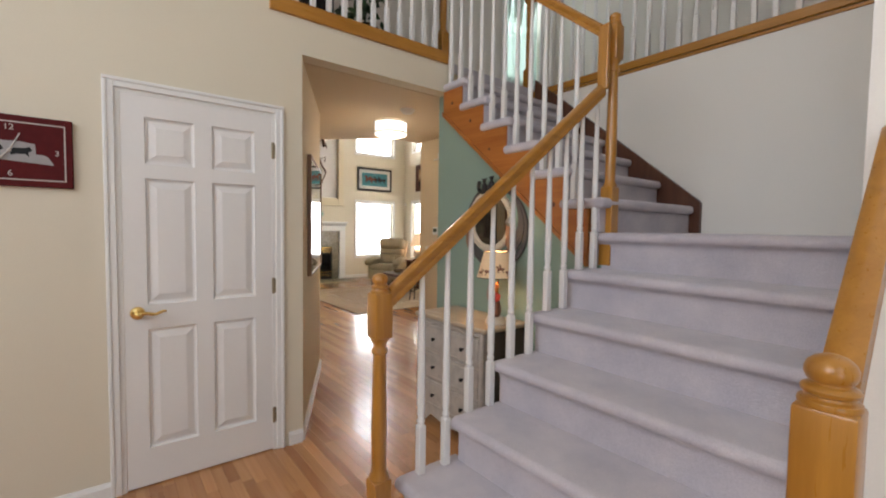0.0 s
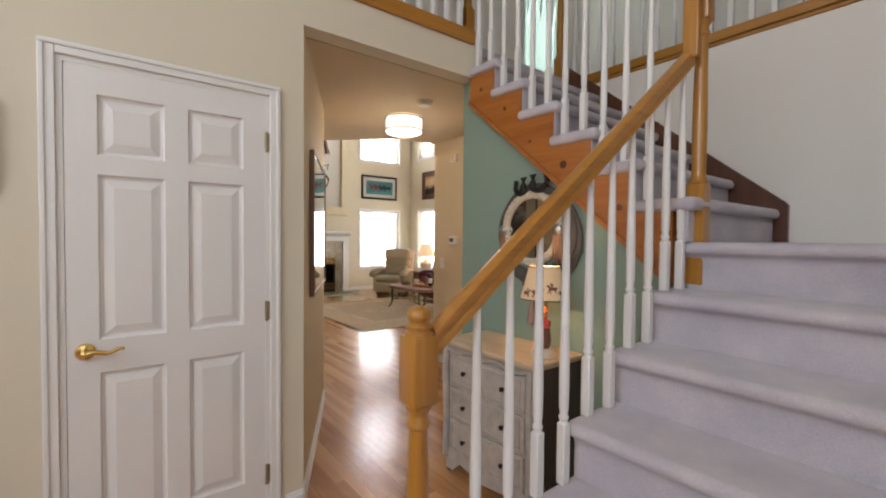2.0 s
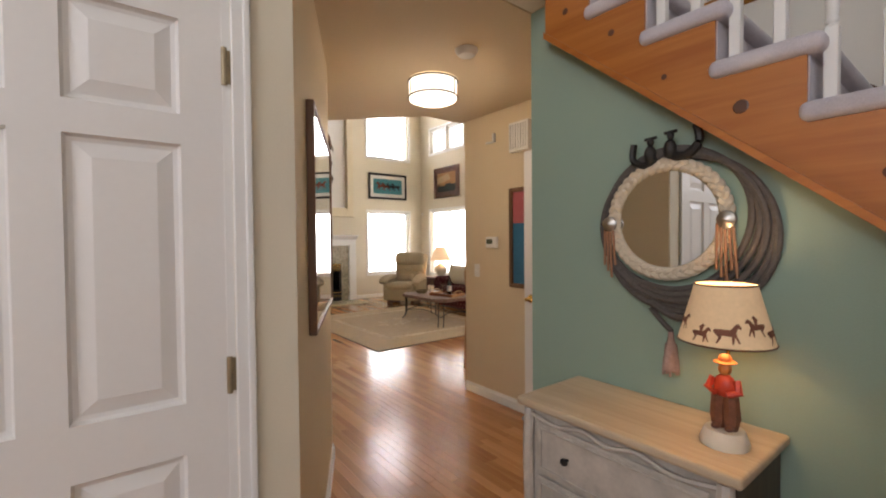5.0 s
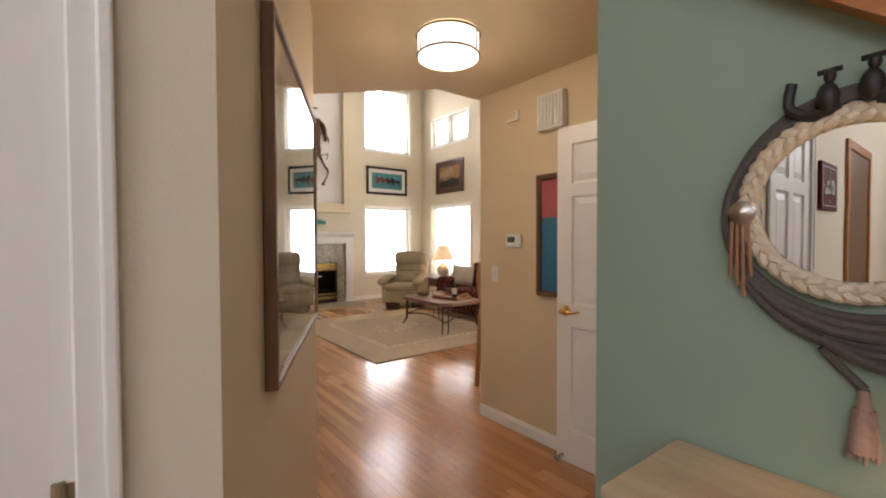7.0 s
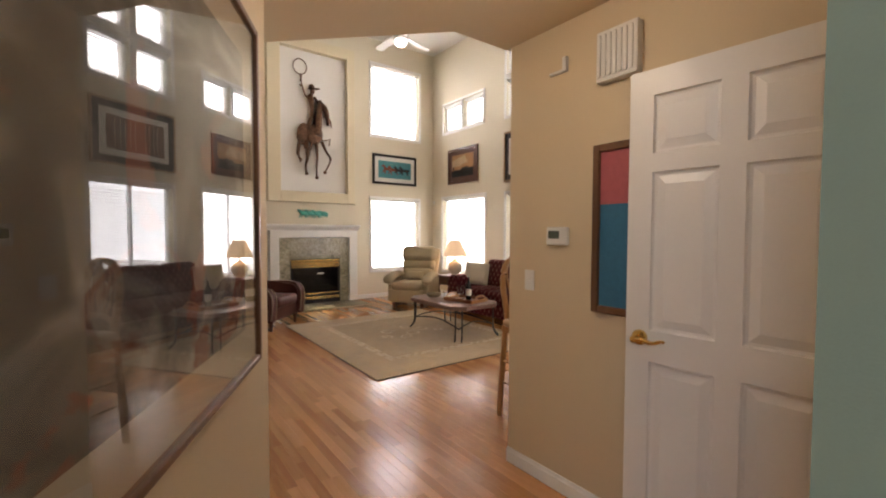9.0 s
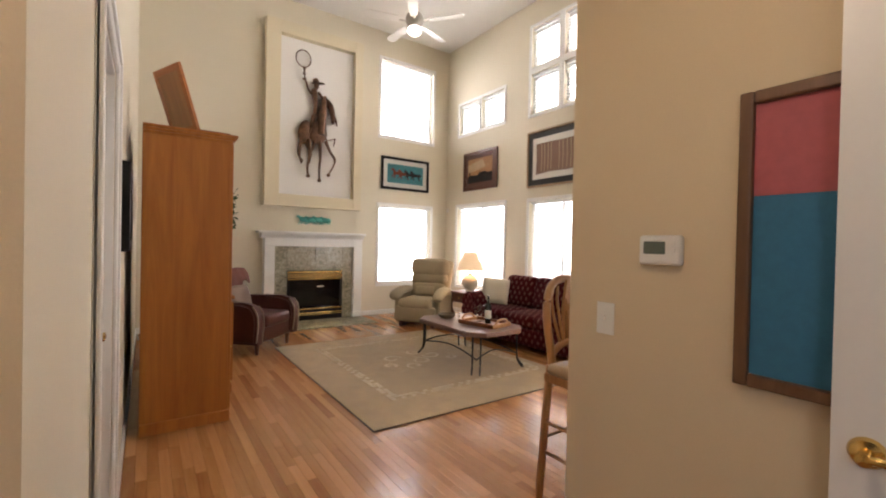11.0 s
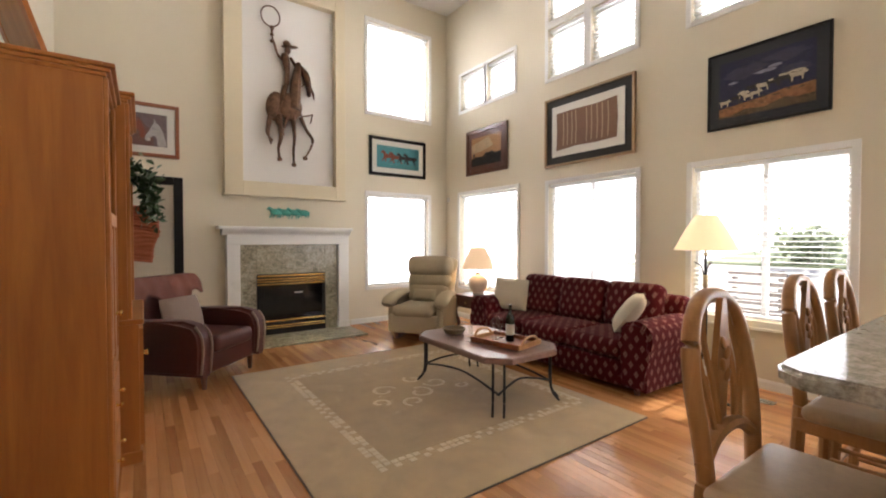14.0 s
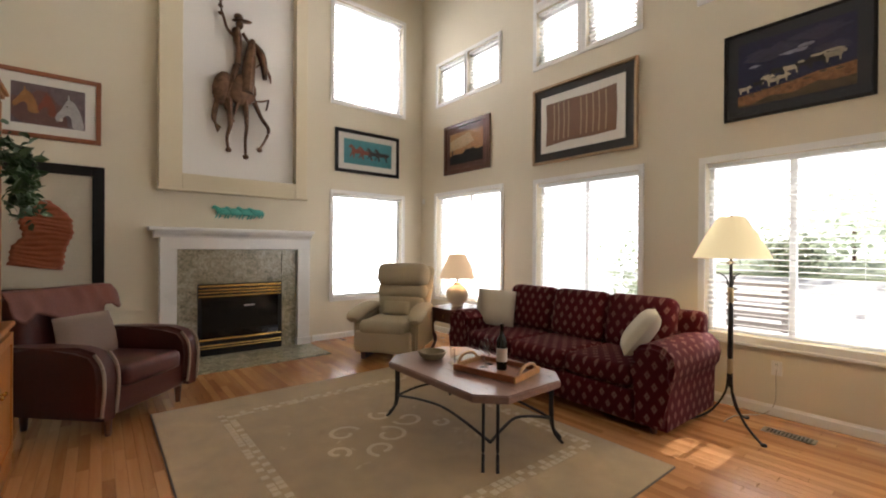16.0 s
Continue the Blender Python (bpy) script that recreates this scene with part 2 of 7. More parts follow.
def stone(name, a, c_, d, scale=9.0, rough=0.2):
    m, n, l, b = node_mat(name)
    v = mapped(n, l, 1.0)
    f1, f2 = noise_of(n, l, v, scale, 8, 0.7, 1.5), noise_of(n, l, v, scale * 6, 5)
    c = ramp(n, l, f1, [(0.32, a), (0.48, c_), (0.62, d), (0.75, shade(c_, 0.8))])
    l.new(blend(n, l, 0.35, c, ramp(n, l, f2, [(0.35, shade(a, 0.5)), (0.6, d)])), b.inputs["Base Color"])
    b.inputs["Roughness"].default_value = rough
    bump(n, l, b, f2, 0.05, 0.003)
    return m


def pane_glass(name, ior=1.3):
    m, n, l, b = node_mat(name)
    b.inputs["Base Color"].default_value = (1, 1, 1, 1)
    b.inputs["Transmission Weight"].default_value, b.inputs["Roughness"].default_value = 1.0, 0.0
    b.inputs["IOR"].default_value = ior
    return m


CREAM = (0.70, 0.635, 0.50)
M_WALL = paint("wall_paint_cream", CREAM)
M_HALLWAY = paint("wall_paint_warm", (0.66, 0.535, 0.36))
M_STAIRWALL = paint("wall_paint_offwhite", (0.84, 0.80, 0.73))
M_GREEN = paint("wall_paint_sage", (0.29, 0.38, 0.30))
M_CEIL = surface("ceiling_paint", (0.80, 0.78, 0.74), 0.85, grain=90, vary=0.03, relief=0.4, spec=0.2)
M_WHITE = surface("white_enamel", (0.78, 0.76, 0.73), 0.35, grain=60, vary=0.02, relief=0.04)
M_TRIM = surface("trim_enamel", (0.79, 0.78, 0.75), 0.3, grain=50, vary=0.02, relief=0.03)
M_BRASS = surface("polished_brass", (0.75, 0.52, 0.18), 0.18, 1.0, grain=30, vary=0.1, relief=0.0)
M_STEEL = surface("satin_nickel", (0.45, 0.42, 0.38), 0.35, 1.0, grain=30, vary=0.1, relief=0.0)
M_IRON = surface("black_iron", (0.025, 0.022, 0.02), 0.5, 0.3, grain=60, vary=0.3, relief=0.15)
M_BLACK = surface("black_lacquer", (0.009, 0.008, 0.008), 0.42, grain=30, vary=0.2, relief=0.05, spec=0.22)
M_OAKRAIL = wood("honey_oak_rail", (0.30, 0.118, 0.013), (0.50, 0.232, 0.034), "z", 1.2, 0.28, coat=0.3)
M_OAKRAIL_X = wood("honey_oak_rail_x", (0.30, 0.118, 0.013), (0.50, 0.232, 0.034), "x", 1.2, 0.28, coat=0.3)
M_OAKRAIL_Y = wood("honey_oak_rail_y", (0.30, 0.118, 0.013), (0.50, 0.232, 0.034), "y", 1.2, 0.28, coat=0.3)
M_PINE = wood("knotty_pine", (0.30, 0.082, 0.013), (0.50, 0.19, 0.040), "y", 0.8, 0.35, coat=0.2)
M_DARKWOOD = wood("dark_stained_wood", (0.06, 0.02, 0.01), (0.15, 0.055, 0.025), "z", 1.0, 0.35, coat=0.2)
M_OAK_CAB = wood("oak_cabinet", (0.25, 0.072, 0.009), (0.46, 0.175, 0.027), "z", 0.7, 0.45)
M_STOOL = wood("stool_oak", (0.28, 0.125, 0.04), (0.48, 0.25, 0.09), "z", 1.1, 0.4)
M_PLANK = wood("oak_strip_floor", (0.39, 0.15, 0.046), (0.67, 0.345, 0.14), "y", 0.8, 0.2, each=0.34, coat=0.35)
M_PLANK_FAR = wood("oak_strip_floor_joined", (0.39, 0.15, 0.046), (0.67, 0.345, 0.14), "y", 0.8, 0.2, island=0.34, coat=0.35)
M_GAP = surface("floor_gap", (0.26, 0.125, 0.05), 0.7)
M_CARPET = carpet("stair_carpet", (0.55, 0.51, 0.54))
M_GLASS = pane_glass("window_glass")
M_VINYL = surface("white_vinyl", (0.82, 0.82, 0.82), 0.4, grain=30, vary=0.01, relief=0.0)
M_MIRROR, _n, _l, _b = node_mat("mirror_silver")
_b.inputs["Base Color"].default_value = (0.88, 0.89, 0.88, 1)
_b.inputs["Metallic"].default_value, _b.inputs["Roughness"].default_value = 1.0, 0.005
# ---- structure ----
def wall(name, label, material, axis, a, b, u0, u1, z0, z1, holes=()):
    bm = bmesh.new()
    pierced(bm, axis, a, b, u0, u1, z0, z1, holes)
    return solid(name, bm, material, label, "wall", kind="structure")


W_E = [(9.06, 10.44, 0.55, 2.11), (7.2, 8.46, 0.55, 2.09), (5.42, 6.6, 0.6, 2.06),
       (9.80, 10.42, 3.555, 4.15), (9.12, 9.74, 3.555, 4.15),
       (7.90, 8.48, 3.52, 4.18), (7.22, 7.80, 3.52, 4.18), (7.90, 8.48, 4.28, 4.94), (7.22, 7.80, 4.28, 4.94),
       # the last opening, kitchen side, is unseen and added for its lamp
       (6.05, 6.63, 3.52, 4.18), (5.37, 5.95, 3.52, 4.18), (6.05, 6.63, 4.28, 4.94), (5.37, 5.95, 4.28, 4.94), (3.3, 4.6, 0.6, 2.06)]
W_N = [(5.525, 6.685, 0.585, 2.075), (5.525, 6.69, 3.41, 4.85)]
wall("wall_east", "pale cream painted living room wall with windows", M_WALL, "x", EAST, EAST + 0.15, 2.9, NORTH + 0.15, 0, CEIL, W_E)
wall("wall_north", "pale cream painted living room wall with fireplace", M_WALL, "y", NORTH, NORTH + 0.15, WEST - 0.12, EAST, 0, CEIL, W_N)
wall("wall_west", "pale cream painted living room side wall", M_WALL, "x", WEST - 0.12, WEST, 4.15, NORTH, 0, CEIL, [(4.97, 5.77, 0, 2.05)])
wall("wall_closet", "cream painted foyer wall with a closet door", M_WALL, "y", 2.82, 2.94, -3.2, 1.13, 0, 5.3, [(0.20, 0.965, 0, 2.05), (0.935, 1.13, 2.655, 5.3)])
wall("wall_closet", "dark closet back wall", M_WALL, "y", 3.45, 3.5, 0.0, 1.1, 0, 2.5)
wall("wall_header", "cream painted header over the hall opening", M_WALL, "y", 2.82, 2.94, 1.13, 2.30, 2.44, 2.66)
wall("wall_hall_east", "warm yellow painted hall wall", M_HALLWAY, "x", 3.25, 3.37, 2.86, 4.56, 0, 2.44)
bm = bmesh.new()
prism(bm, [(1.47, 0), (2.95, 0), (2.95, 2.44), (2.82, 2.44), (2.82, 2.255), (1.515, 1.19), (1.47, 1.19)], "x", 2.30, 2.38)
solid("wall_green", bm, M_GREEN, "sage green painted wall under the stairs", "wall", kind="structure")
wall("wall_hall_south", "warm yellow painted hall end wall", M_HALLWAY, "y", 2.86, 2.95, 2.38, 3.25, 0, 2.44)
wall("wall_stair_east", "off-white painted stairwell wall", M_STAIRWALL, "x", 3.40, 3.52, -0.1, 2.86, 0, 2.64)
wall("wall_stair_south", "off-white painted stairwell end wall", M_STAIRWALL, "y", 0.23, 0.35, 1.72, 3.40, 0, 5.3)
wall("wall_foyer_east", "off-white painted foyer wall", M_STAIRWALL, "x", 1.60, 1.72, -2.0, 0.35, 0, 5.3)
wall("wall_foyer_south", "off-white painted foyer wall with entry windows", M_WALL, "y", -2.12, -2.0, -3.2, 1.72, 0, 5.3, [(-2.4, 0.0, 2.4, 4.3), (-2.0, -0.4, 0.2, 2.1)])
# the hole is made up, cut only for the added west lamp
wall("wall_foyer_west", "off-white painted foyer wall", M_WALL, "x", -3.32, -3.2, -2.12, 2.94, 0, 5.3, [(-1.2, 1.8, 2.3, 4.6)])
wall("wall_kitchen_south", "cream painted kitchen wall", M_WALL, "y", 2.78, 2.86, 3.37, EAST, 0, 2.44)
wall("wall_over_kitchen", "cream painted wall above the kitchen", M_WALL, "y", 4.49, 4.606, 2.862, EAST, 2.446, CEIL)
# the hall's slanting wall
HALL_A, HALL_D = Vector((1.13, 2.83, 0)), Vector((0.65, 1.32, 0)).normalized()
HALL_LEN = 1.471
HALL_N = Vector((HALL_D.y, -HALL_D.x, 0))
HALL_M = Matrix.Translation(HALL_A) @ Matrix.Rotation(math.atan2(HALL_D.y, HALL_D.x), 4, "Z")
bm = bmesh.new()
bx(bm, 0.0, HALL_LEN, 0, 0.1, 0, 2.44)
solid("wall_hall_west", bm, M_HALLWAY, "warm cream painted slanting hall wall", "wall", kind="structure", m=HALL_M)
bm = bmesh.new()
bx(bm, -3.3, EAST + 0.15, -2.12, NORTH + 0.15, -0.2, -0.02)
solid("floor", bm, M_GAP, "narrow oak strip flooring with a satin finish", "floor", kind="structure")
# ceilings
bm = bmesh.new()
bx(bm, WEST - 0.12, EAST + 0.15, 4.49, NORTH + 0.15, CEIL, CEIL + 0.15)
solid("ceiling", bm, M_CEIL, "flat white living room ceiling", "ceiling", kind="structure")
bm = bmesh.new()
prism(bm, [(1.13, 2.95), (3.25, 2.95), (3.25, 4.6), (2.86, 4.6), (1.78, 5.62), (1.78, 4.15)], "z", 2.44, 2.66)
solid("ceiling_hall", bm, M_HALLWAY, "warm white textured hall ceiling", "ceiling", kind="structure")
bm = bmesh.new()
bx(bm, 3.25, EAST, 2.86, 4.49, 2.44, 2.6)
solid("ceiling_kitchen", bm, M_CEIL, "flat white kitchen ceiling", "ceiling", kind="structure")
bm = bmesh.new()
bx(bm, -3.3, 5.6, -2.1, 4.49, 5.3, 5.36)
solid("ceiling_foyer", bm, M_CEIL, "flat white foyer ceiling", "ceiling", kind="structure")
bm = bmesh.new()
prism(bm, [(2.74, 4.612), (2.862, 4.604), (1.784, 5.627), (1.784, 5.5)], "z", 2.446, CEIL)
solid("wall_over_hall", bm, M_WALL, "cream painted wall above the hall opening", "wall", kind="structure")

# ---- doors ----
def panel_leaf(name, w, h, parent, thick=0.035, at=None):
    """A six-panel door leaf: x from 0 to w, front at y=0 facing -y, back at y=thick."""
    s, r = 0.098, 0.105
    mid = w / 2
    cols = [(s, mid - 0.042), (mid + 0.042, w - s)]
    rows_ = [(0.205, 0.835), (0.965, 1.615), (1.69, h - r)]
    holes = [(a, b, c, d) for a, b in cols for c, d in rows_]
    bm = bmesh.new()
    pierced(bm, "y", 0, thick, 0, w, 0.008, h, holes)
    leaf = part(name, bm, M_WHITE, parent, at=at)
    for a, b, c, d in holes:
        p = bmesh.new()
        rings = []
        for e, y in ((0.0, 0.006), (0.006, 0.013), (0.016, 0.0145), (0.05, 0.004), (0.054, 0.004)):
            rings.append([p.verts.new(q) for q in ((a + e, y, c + e), (b - e, y, c + e), (b - e, y, d - e), (a + e, y, d - e))])
        back = [p.verts.new(q) for q in ((a, thick - 0.01, c), (b, thick - 0.01, c), (b, thick - 0.01, d), (a, thick - 0.01, d))]
        for u, v in zip(rings, rings[1:]):
            for i in range(4):
                p.faces.new((u[i], u[(i + 1) % 4], v[(i + 1) % 4], v[i]))
        p.faces.new(rings[-1])
        p.faces.new(back[::-1])
        for i in range(4):
            p.faces.new((rings[0][i], back[i], back[(i + 1) % 4], rings[0][(i + 1) % 4]))
        # a thin moulding round the field
        part("panel", p, M_WHITE, leaf)
    return leaf


def lever(parent, x, z, way=1):
    """A brass lever handle on a front that faces -y."""
    bm = bmesh.new()
    lathe(bm, [(0.033, 0), (0.033, 0.004), (0.028, 0.012), (0.014, 0.016), (0.011, 0.045), (0.014, 0.05), (0.014, 0.06), (0.0, 0.063)], seg=18, m=pose(x, 0, z, 90))
    tube(bm, curve([(x, -0.053, z), (x + way * 0.03, -0.055, z + 0.004), (x + way * 0.07, -0.053, z - 0.004), (x + way * 0.105, -0.05, z + 0.008), (x + way * 0.12, -0.048, z + 0.006)]), [0.009] * 12 + [0.007] * 6 + [0.006] * 7, 10)
    return part("door_handle", bm, M_BRASS, parent, "polished brass lever handle", True)


M_DULLBRASS = surface("dull_brass", (0.34, 0.27, 0.17), 0.5, 0.6, grain=60, vary=0.3, relief=0.05)


def hinge(parent, x, z):
    bm = bmesh.new()
    lathe(bm, [(0.007, -0.048), (0.0075, -0.04), (0.0075, 0.04), (0.007, 0.048)], x, -0.006, z, 10)
    bx(bm, x - 0.003, x + 0.02, -0.002, 0.001, z - 0.044, z + 0.044)
    return part("hinge", bm, M_DULLBRASS, parent, "dull brass hinge")


def casing_set(parent, x0, x1, z1, w=0.07, proud=0.018, at=None):
    """Moulded casing round an opening: facing -y, wall face at y=0."""
    for name, a, b, c, d in (("casing", x0 - w, x0, 0, z1 + w), ("casing", x1, x1 + w, 0, z1 + w), ("casing", x0, x1, z1, z1 + w)):
        bm = bmesh.new()
        rbx(bm, a, b, -proud * 0.6, 0.0, c, d, 0.003, 1)
        if b - a < d - c:
            inner = b if b == x0 else a
            sg = -1 if b == x0 else 1
            lo, hi = sorted((inner + sg * w, inner + sg * w * 0.62))
            rbx(bm, lo, hi, -proud, -0.001, c, z1 + w * 0.61, 0.004, 2)
        else:
            rbx(bm, a - w, b + w, -proud, -0.001, d - w * 0.38, d, 0.004, 2)
        part(name, bm, M_TRIM, parent, at=at)
    for a, b, c, d in ((x0, x0 + 0.02, 0, z1), (x1 - 0.02, x1, 0, z1), (x0 + 0.02, x1 - 0.02, z1 - 0.02, z1)):
        bm = bmesh.new()
        bx(bm, a, b, 0.002, 0.118, c, d)
        part("jamb", bm, M_TRIM, parent, at=at)


closet = thing("door_1", "closed white six-panel closet door with brass lever", "door", pose(0, 2.82, 0), kind="structure")
leaf = panel_leaf("door_leaf", 0.725, 2.03, closet, at=pose(0.222, 0.004, 0))
lever(leaf, 0.055, 0.925)
for z in (0.22, 1.02, 1.83):
    hinge(leaf, 0.727, z)
casing_set(closet, 0.20, 0.965, 2.05, 0.047)

brown_door = thing("door_4", "closed brown stained wooden door in the foyer", "door", pose(-1.62, 2.82, 0), kind="structure")
bm = bmesh.new()
rbx(bm, 0, 0.80, -0.012, -0.001, 0.008, 2.03, 0.004, 1)
leaf = part("door_leaf", bm, M_DARKWOOD, brown_door)
lever(leaf, 0.72, 0.95, -1)
for a, b, c, d in ((-0.075, -0.004, 0, 2.10), (0.804, 0.875, 0, 2.10), (-0.004, 0.804, 2.034, 2.10)):
    bm = bmesh.new()
    rbx(bm, a, b, -0.022, -0.001, c, d, 0.005, 2)
    part("casing", bm, M_PINE, brown_door, "brown stained wooden casing")

hall_door = thing("door_2", "open white six-panel door against the hall wall", "door", pose(3.205, 3.005, 0, 0, 0, -86), kind="structure")
leaf = panel_leaf("door_leaf", 0.76, 2.03, hall_door, at=pose(-0.76, 0, 0))
lever(leaf, 0.06, 0.93)
bm = bmesh.new()
lathe(bm, [(0.012, 0), (0.012, 0.05), (0.016, 0.055), (0.016, 0.07)], seg=12, m=pose(-0.72, 0, 0.045, 90))
part("door_stop", bm, M_STEEL, hall_door, "small metal door stop")

west_door = thing("door_3", "closed white door beside the oak wall unit", "door", pose(WEST, 0, 0, 0, 0, 90), kind="structure")
leaf = panel_leaf("door_leaf", 0.76, 2.03, west_door, at=pose(4.99, 0.078, 0))
lever(leaf, 0.70, 0.95, -1)
casing_set(west_door, 4.97, 5.77, 2.05, 0.085, 0.022)


# ---- baseboards ----
def baseboard(name, length, m, h=0.085):
    """A moulded baseboard along x from 0, standing out towards -y."""
    bm = bmesh.new()
    prism(bm, [(0, 0), (-0.014, 0), (-0.014, h * 0.75), (-0.009, h * 0.86), (-0.006, h), (0, h)], "x", 0, length)
    return solid(name, bm, M_TRIM, "white painted moulded baseboard", "baseboard", kind="structure", m=m)


baseboard("baseboard", 1.50, pose(-3.2, 2.82, 0))
baseboard("baseboard", 0.895, pose(-0.742, 2.82, 0))
baseboard("baseboard", 0.085, pose(1.04, 2.82, 0))
baseboard("baseboard", HALL_LEN, HALL_M)
baseboard("baseboard", 0.82, pose(3.25, 4.56, 0, 0, 0, -90))
baseboard("baseboard", 7.9, pose(EAST, NORTH, 0, 0, 0, -90))
baseboard("baseboard", 1.58, pose(1.78, NORTH, 0))
baseboard("baseboard", 1.85, pose(5.22, NORTH, 0))
baseboard("baseboard", 4.9, pose(WEST, 5.87, 0, 0, 0, 90))
baseboard("baseboard", 0.8, pose(WEST, 4.16, 0, 0, 0, 90))

# ---- stairs ----
RISE, RUN = 0.1957, 0.2445
stairs = thing("staircase", "carpeted staircase with a landing and pine stringer", "stairs")


def tread(x0, x1, y0, y1, z, drop, along="x"):
    """One carpeted step with a rolled nosing; along x or y it climbs."""
    bm = bmesh.new()
    nose = [(-0.02 - 0.026 * math.cos(radians(k)), z - 0.026 + 0.026 * math.sin(radians(k))) for k in range(-60, 91, 25)]
    a, b, c, d = (x0, x1, y0, y1) if along == "x" else (y0, y1, x0, x1)
    t = bmesh.new()
    if along == "x":
        prism(t, [(a, drop), (a, z - 0.085), (a - 0.004, z - 0.066), (a - 0.016, z - 0.053)] + [(a + p, q) for p, q in nose] + [(b, z), (b, drop)], "y", c, d)
    else:
        # the slab runs out over the stringer with a rounded end, the riser stays behind it
        k = bmesh.new()
        rbx(k, a - 0.036, b, c, d, z - 0.056, z, 0.024, 4)
        merge(t, k)
        prism(t, [(a, drop), (a, z - 0.057), (a + 0.03, z - 0.057), (a + 0.03, drop)], "y", c + 0.03, d)
    if along == "y":
        for v in t.verts:
            v.co.x, v.co.y = v.co.y, v.co.x
    merge(bm, t)
    return part("tread", bm, M_CARPET, stairs, smooth=True)


tread(0.83, 1.12, 0.20, 1.62, RISE, 0.0)
for i in range(2, 7):
    x = 0.842 + RUN * (i - 1)
    tread(x, x + RUN + 0.02, 0.352, 1.515 if i > 2 else 1.56, RISE * i, RISE * (i - 1) - 0.002 if i > 1 else 0)
    bm = bmesh.new()
    bx(bm, x + 0.004, x + RUN, 0.36, 1.50, 0.0, RISE * (i - 1) - 0.004)
    part("riser_box", bm, M_CARPET, stairs)
tread(2.312, 3.398, 0.352, 1.72, RISE * 7, RISE * 6)
bm = bmesh.new()
bx(bm, 2.32, 3.39, 0.36, 1.46, 0.0, RISE * 6 - 0.004)
part("landing_box", bm, M_STAIRWALL, stairs)
UP_Y = lambda i: 1.452 + 0.2285 * (i - 1)
UP_Z = lambda i: 1.558 + 0.1865 * (i - 1)
for i in range(1, 7):
    y, z = UP_Y(i), UP_Z(i)
    tread(2.218, 3.36, y, y + 0.2285 + (0.022 if i < 6 else -0.012), z, z - 0.186, "y")
# stringer on the open side and its counterpart on the wall
for x0, x1, up, down, name, mt in ((2.238, 2.298, 0.0, 0.27, "stringer", M_PINE), (3.362, 3.397, 0.235, 0.1, "wall_stringer", M_DARKWOOD)):
    bm = bmesh.new()
    y0, y1, s = 1.535, 3.0, RISE / 0.2385
    low = lambda y: 1.444 + 0.8225 * (y - 1.8)
    if name == "stringer":
        steps = []
        for k in range(1, 7):
            a, b, top = UP_Y(k) + (0.004 if k > 1 else 0.06), min(UP_Y(k + 1) + 0.004, 2.815), UP_Z(k) - 0.057
            steps += [(a, top), (b, top)]
        prism(bm, [(2.815, low(2.815)), (UP_Y(1) + 0.06, low(UP_Y(1) + 0.06))] + steps, "x", x0, x1)
    else:
        prism(bm, [(1.385, 1.372), (1.385, 1.58), (1.40, 1.60), (2.86, 1.60 + 0.816 * 1.46), (2.86, 2.45), (1.50, 1.372)], "x", x0, x1)
    part(name, bm, mt, stairs, "knotty pine stringer" if name == "stringer" else "dark stained wall stringer")
for y, z, r in ((2.71, 2.33, 0.014), (2.50, 2.16, 0.013), (2.07, 1.77, 0.022), (1.75, 1.53, 0.016), (2.30, 1.93, 0.01)):
    bm = bmesh.new()
    lathe(bm, [(r, 0), (r * 0.8, 0.0015), (0.0, 0.002)], seg=12, m=pose(2.238, y, z, 0, -90))
    part("knot", bm, M_DARKWOOD, stairs)
bm = bmesh.new()
prism(bm, [(1.515, 1.182), (2.815, 2.252), (2.815, 2.280), (1.515, 1.210)], "x", 2.224, 2.299)
part("stringer_edge", bm, M_PINE, stairs)


def baluster(parent, x, y, z0, z1):
    bm = bmesh.new()
    rbx(bm, -0.016, 0.016, -0.016, 0.016, 0, 0.2, 0.003, 1)
    h = z1 - z0
    lathe(bm, [(0.0155, 0.2), (0.012, 0.206), (0.0165, 0.214), (0.0165, 0.22), (0.012, 0.228), (0.0155, 0.25), (0.0165, 0.33), (0.0145, h * 0.6), (0.0115, h * 0.85), (0.010, h)], seg=12)
    return part("baluster", bm, M_WHITE, parent, smooth=True, at=pose(x, y, z0))


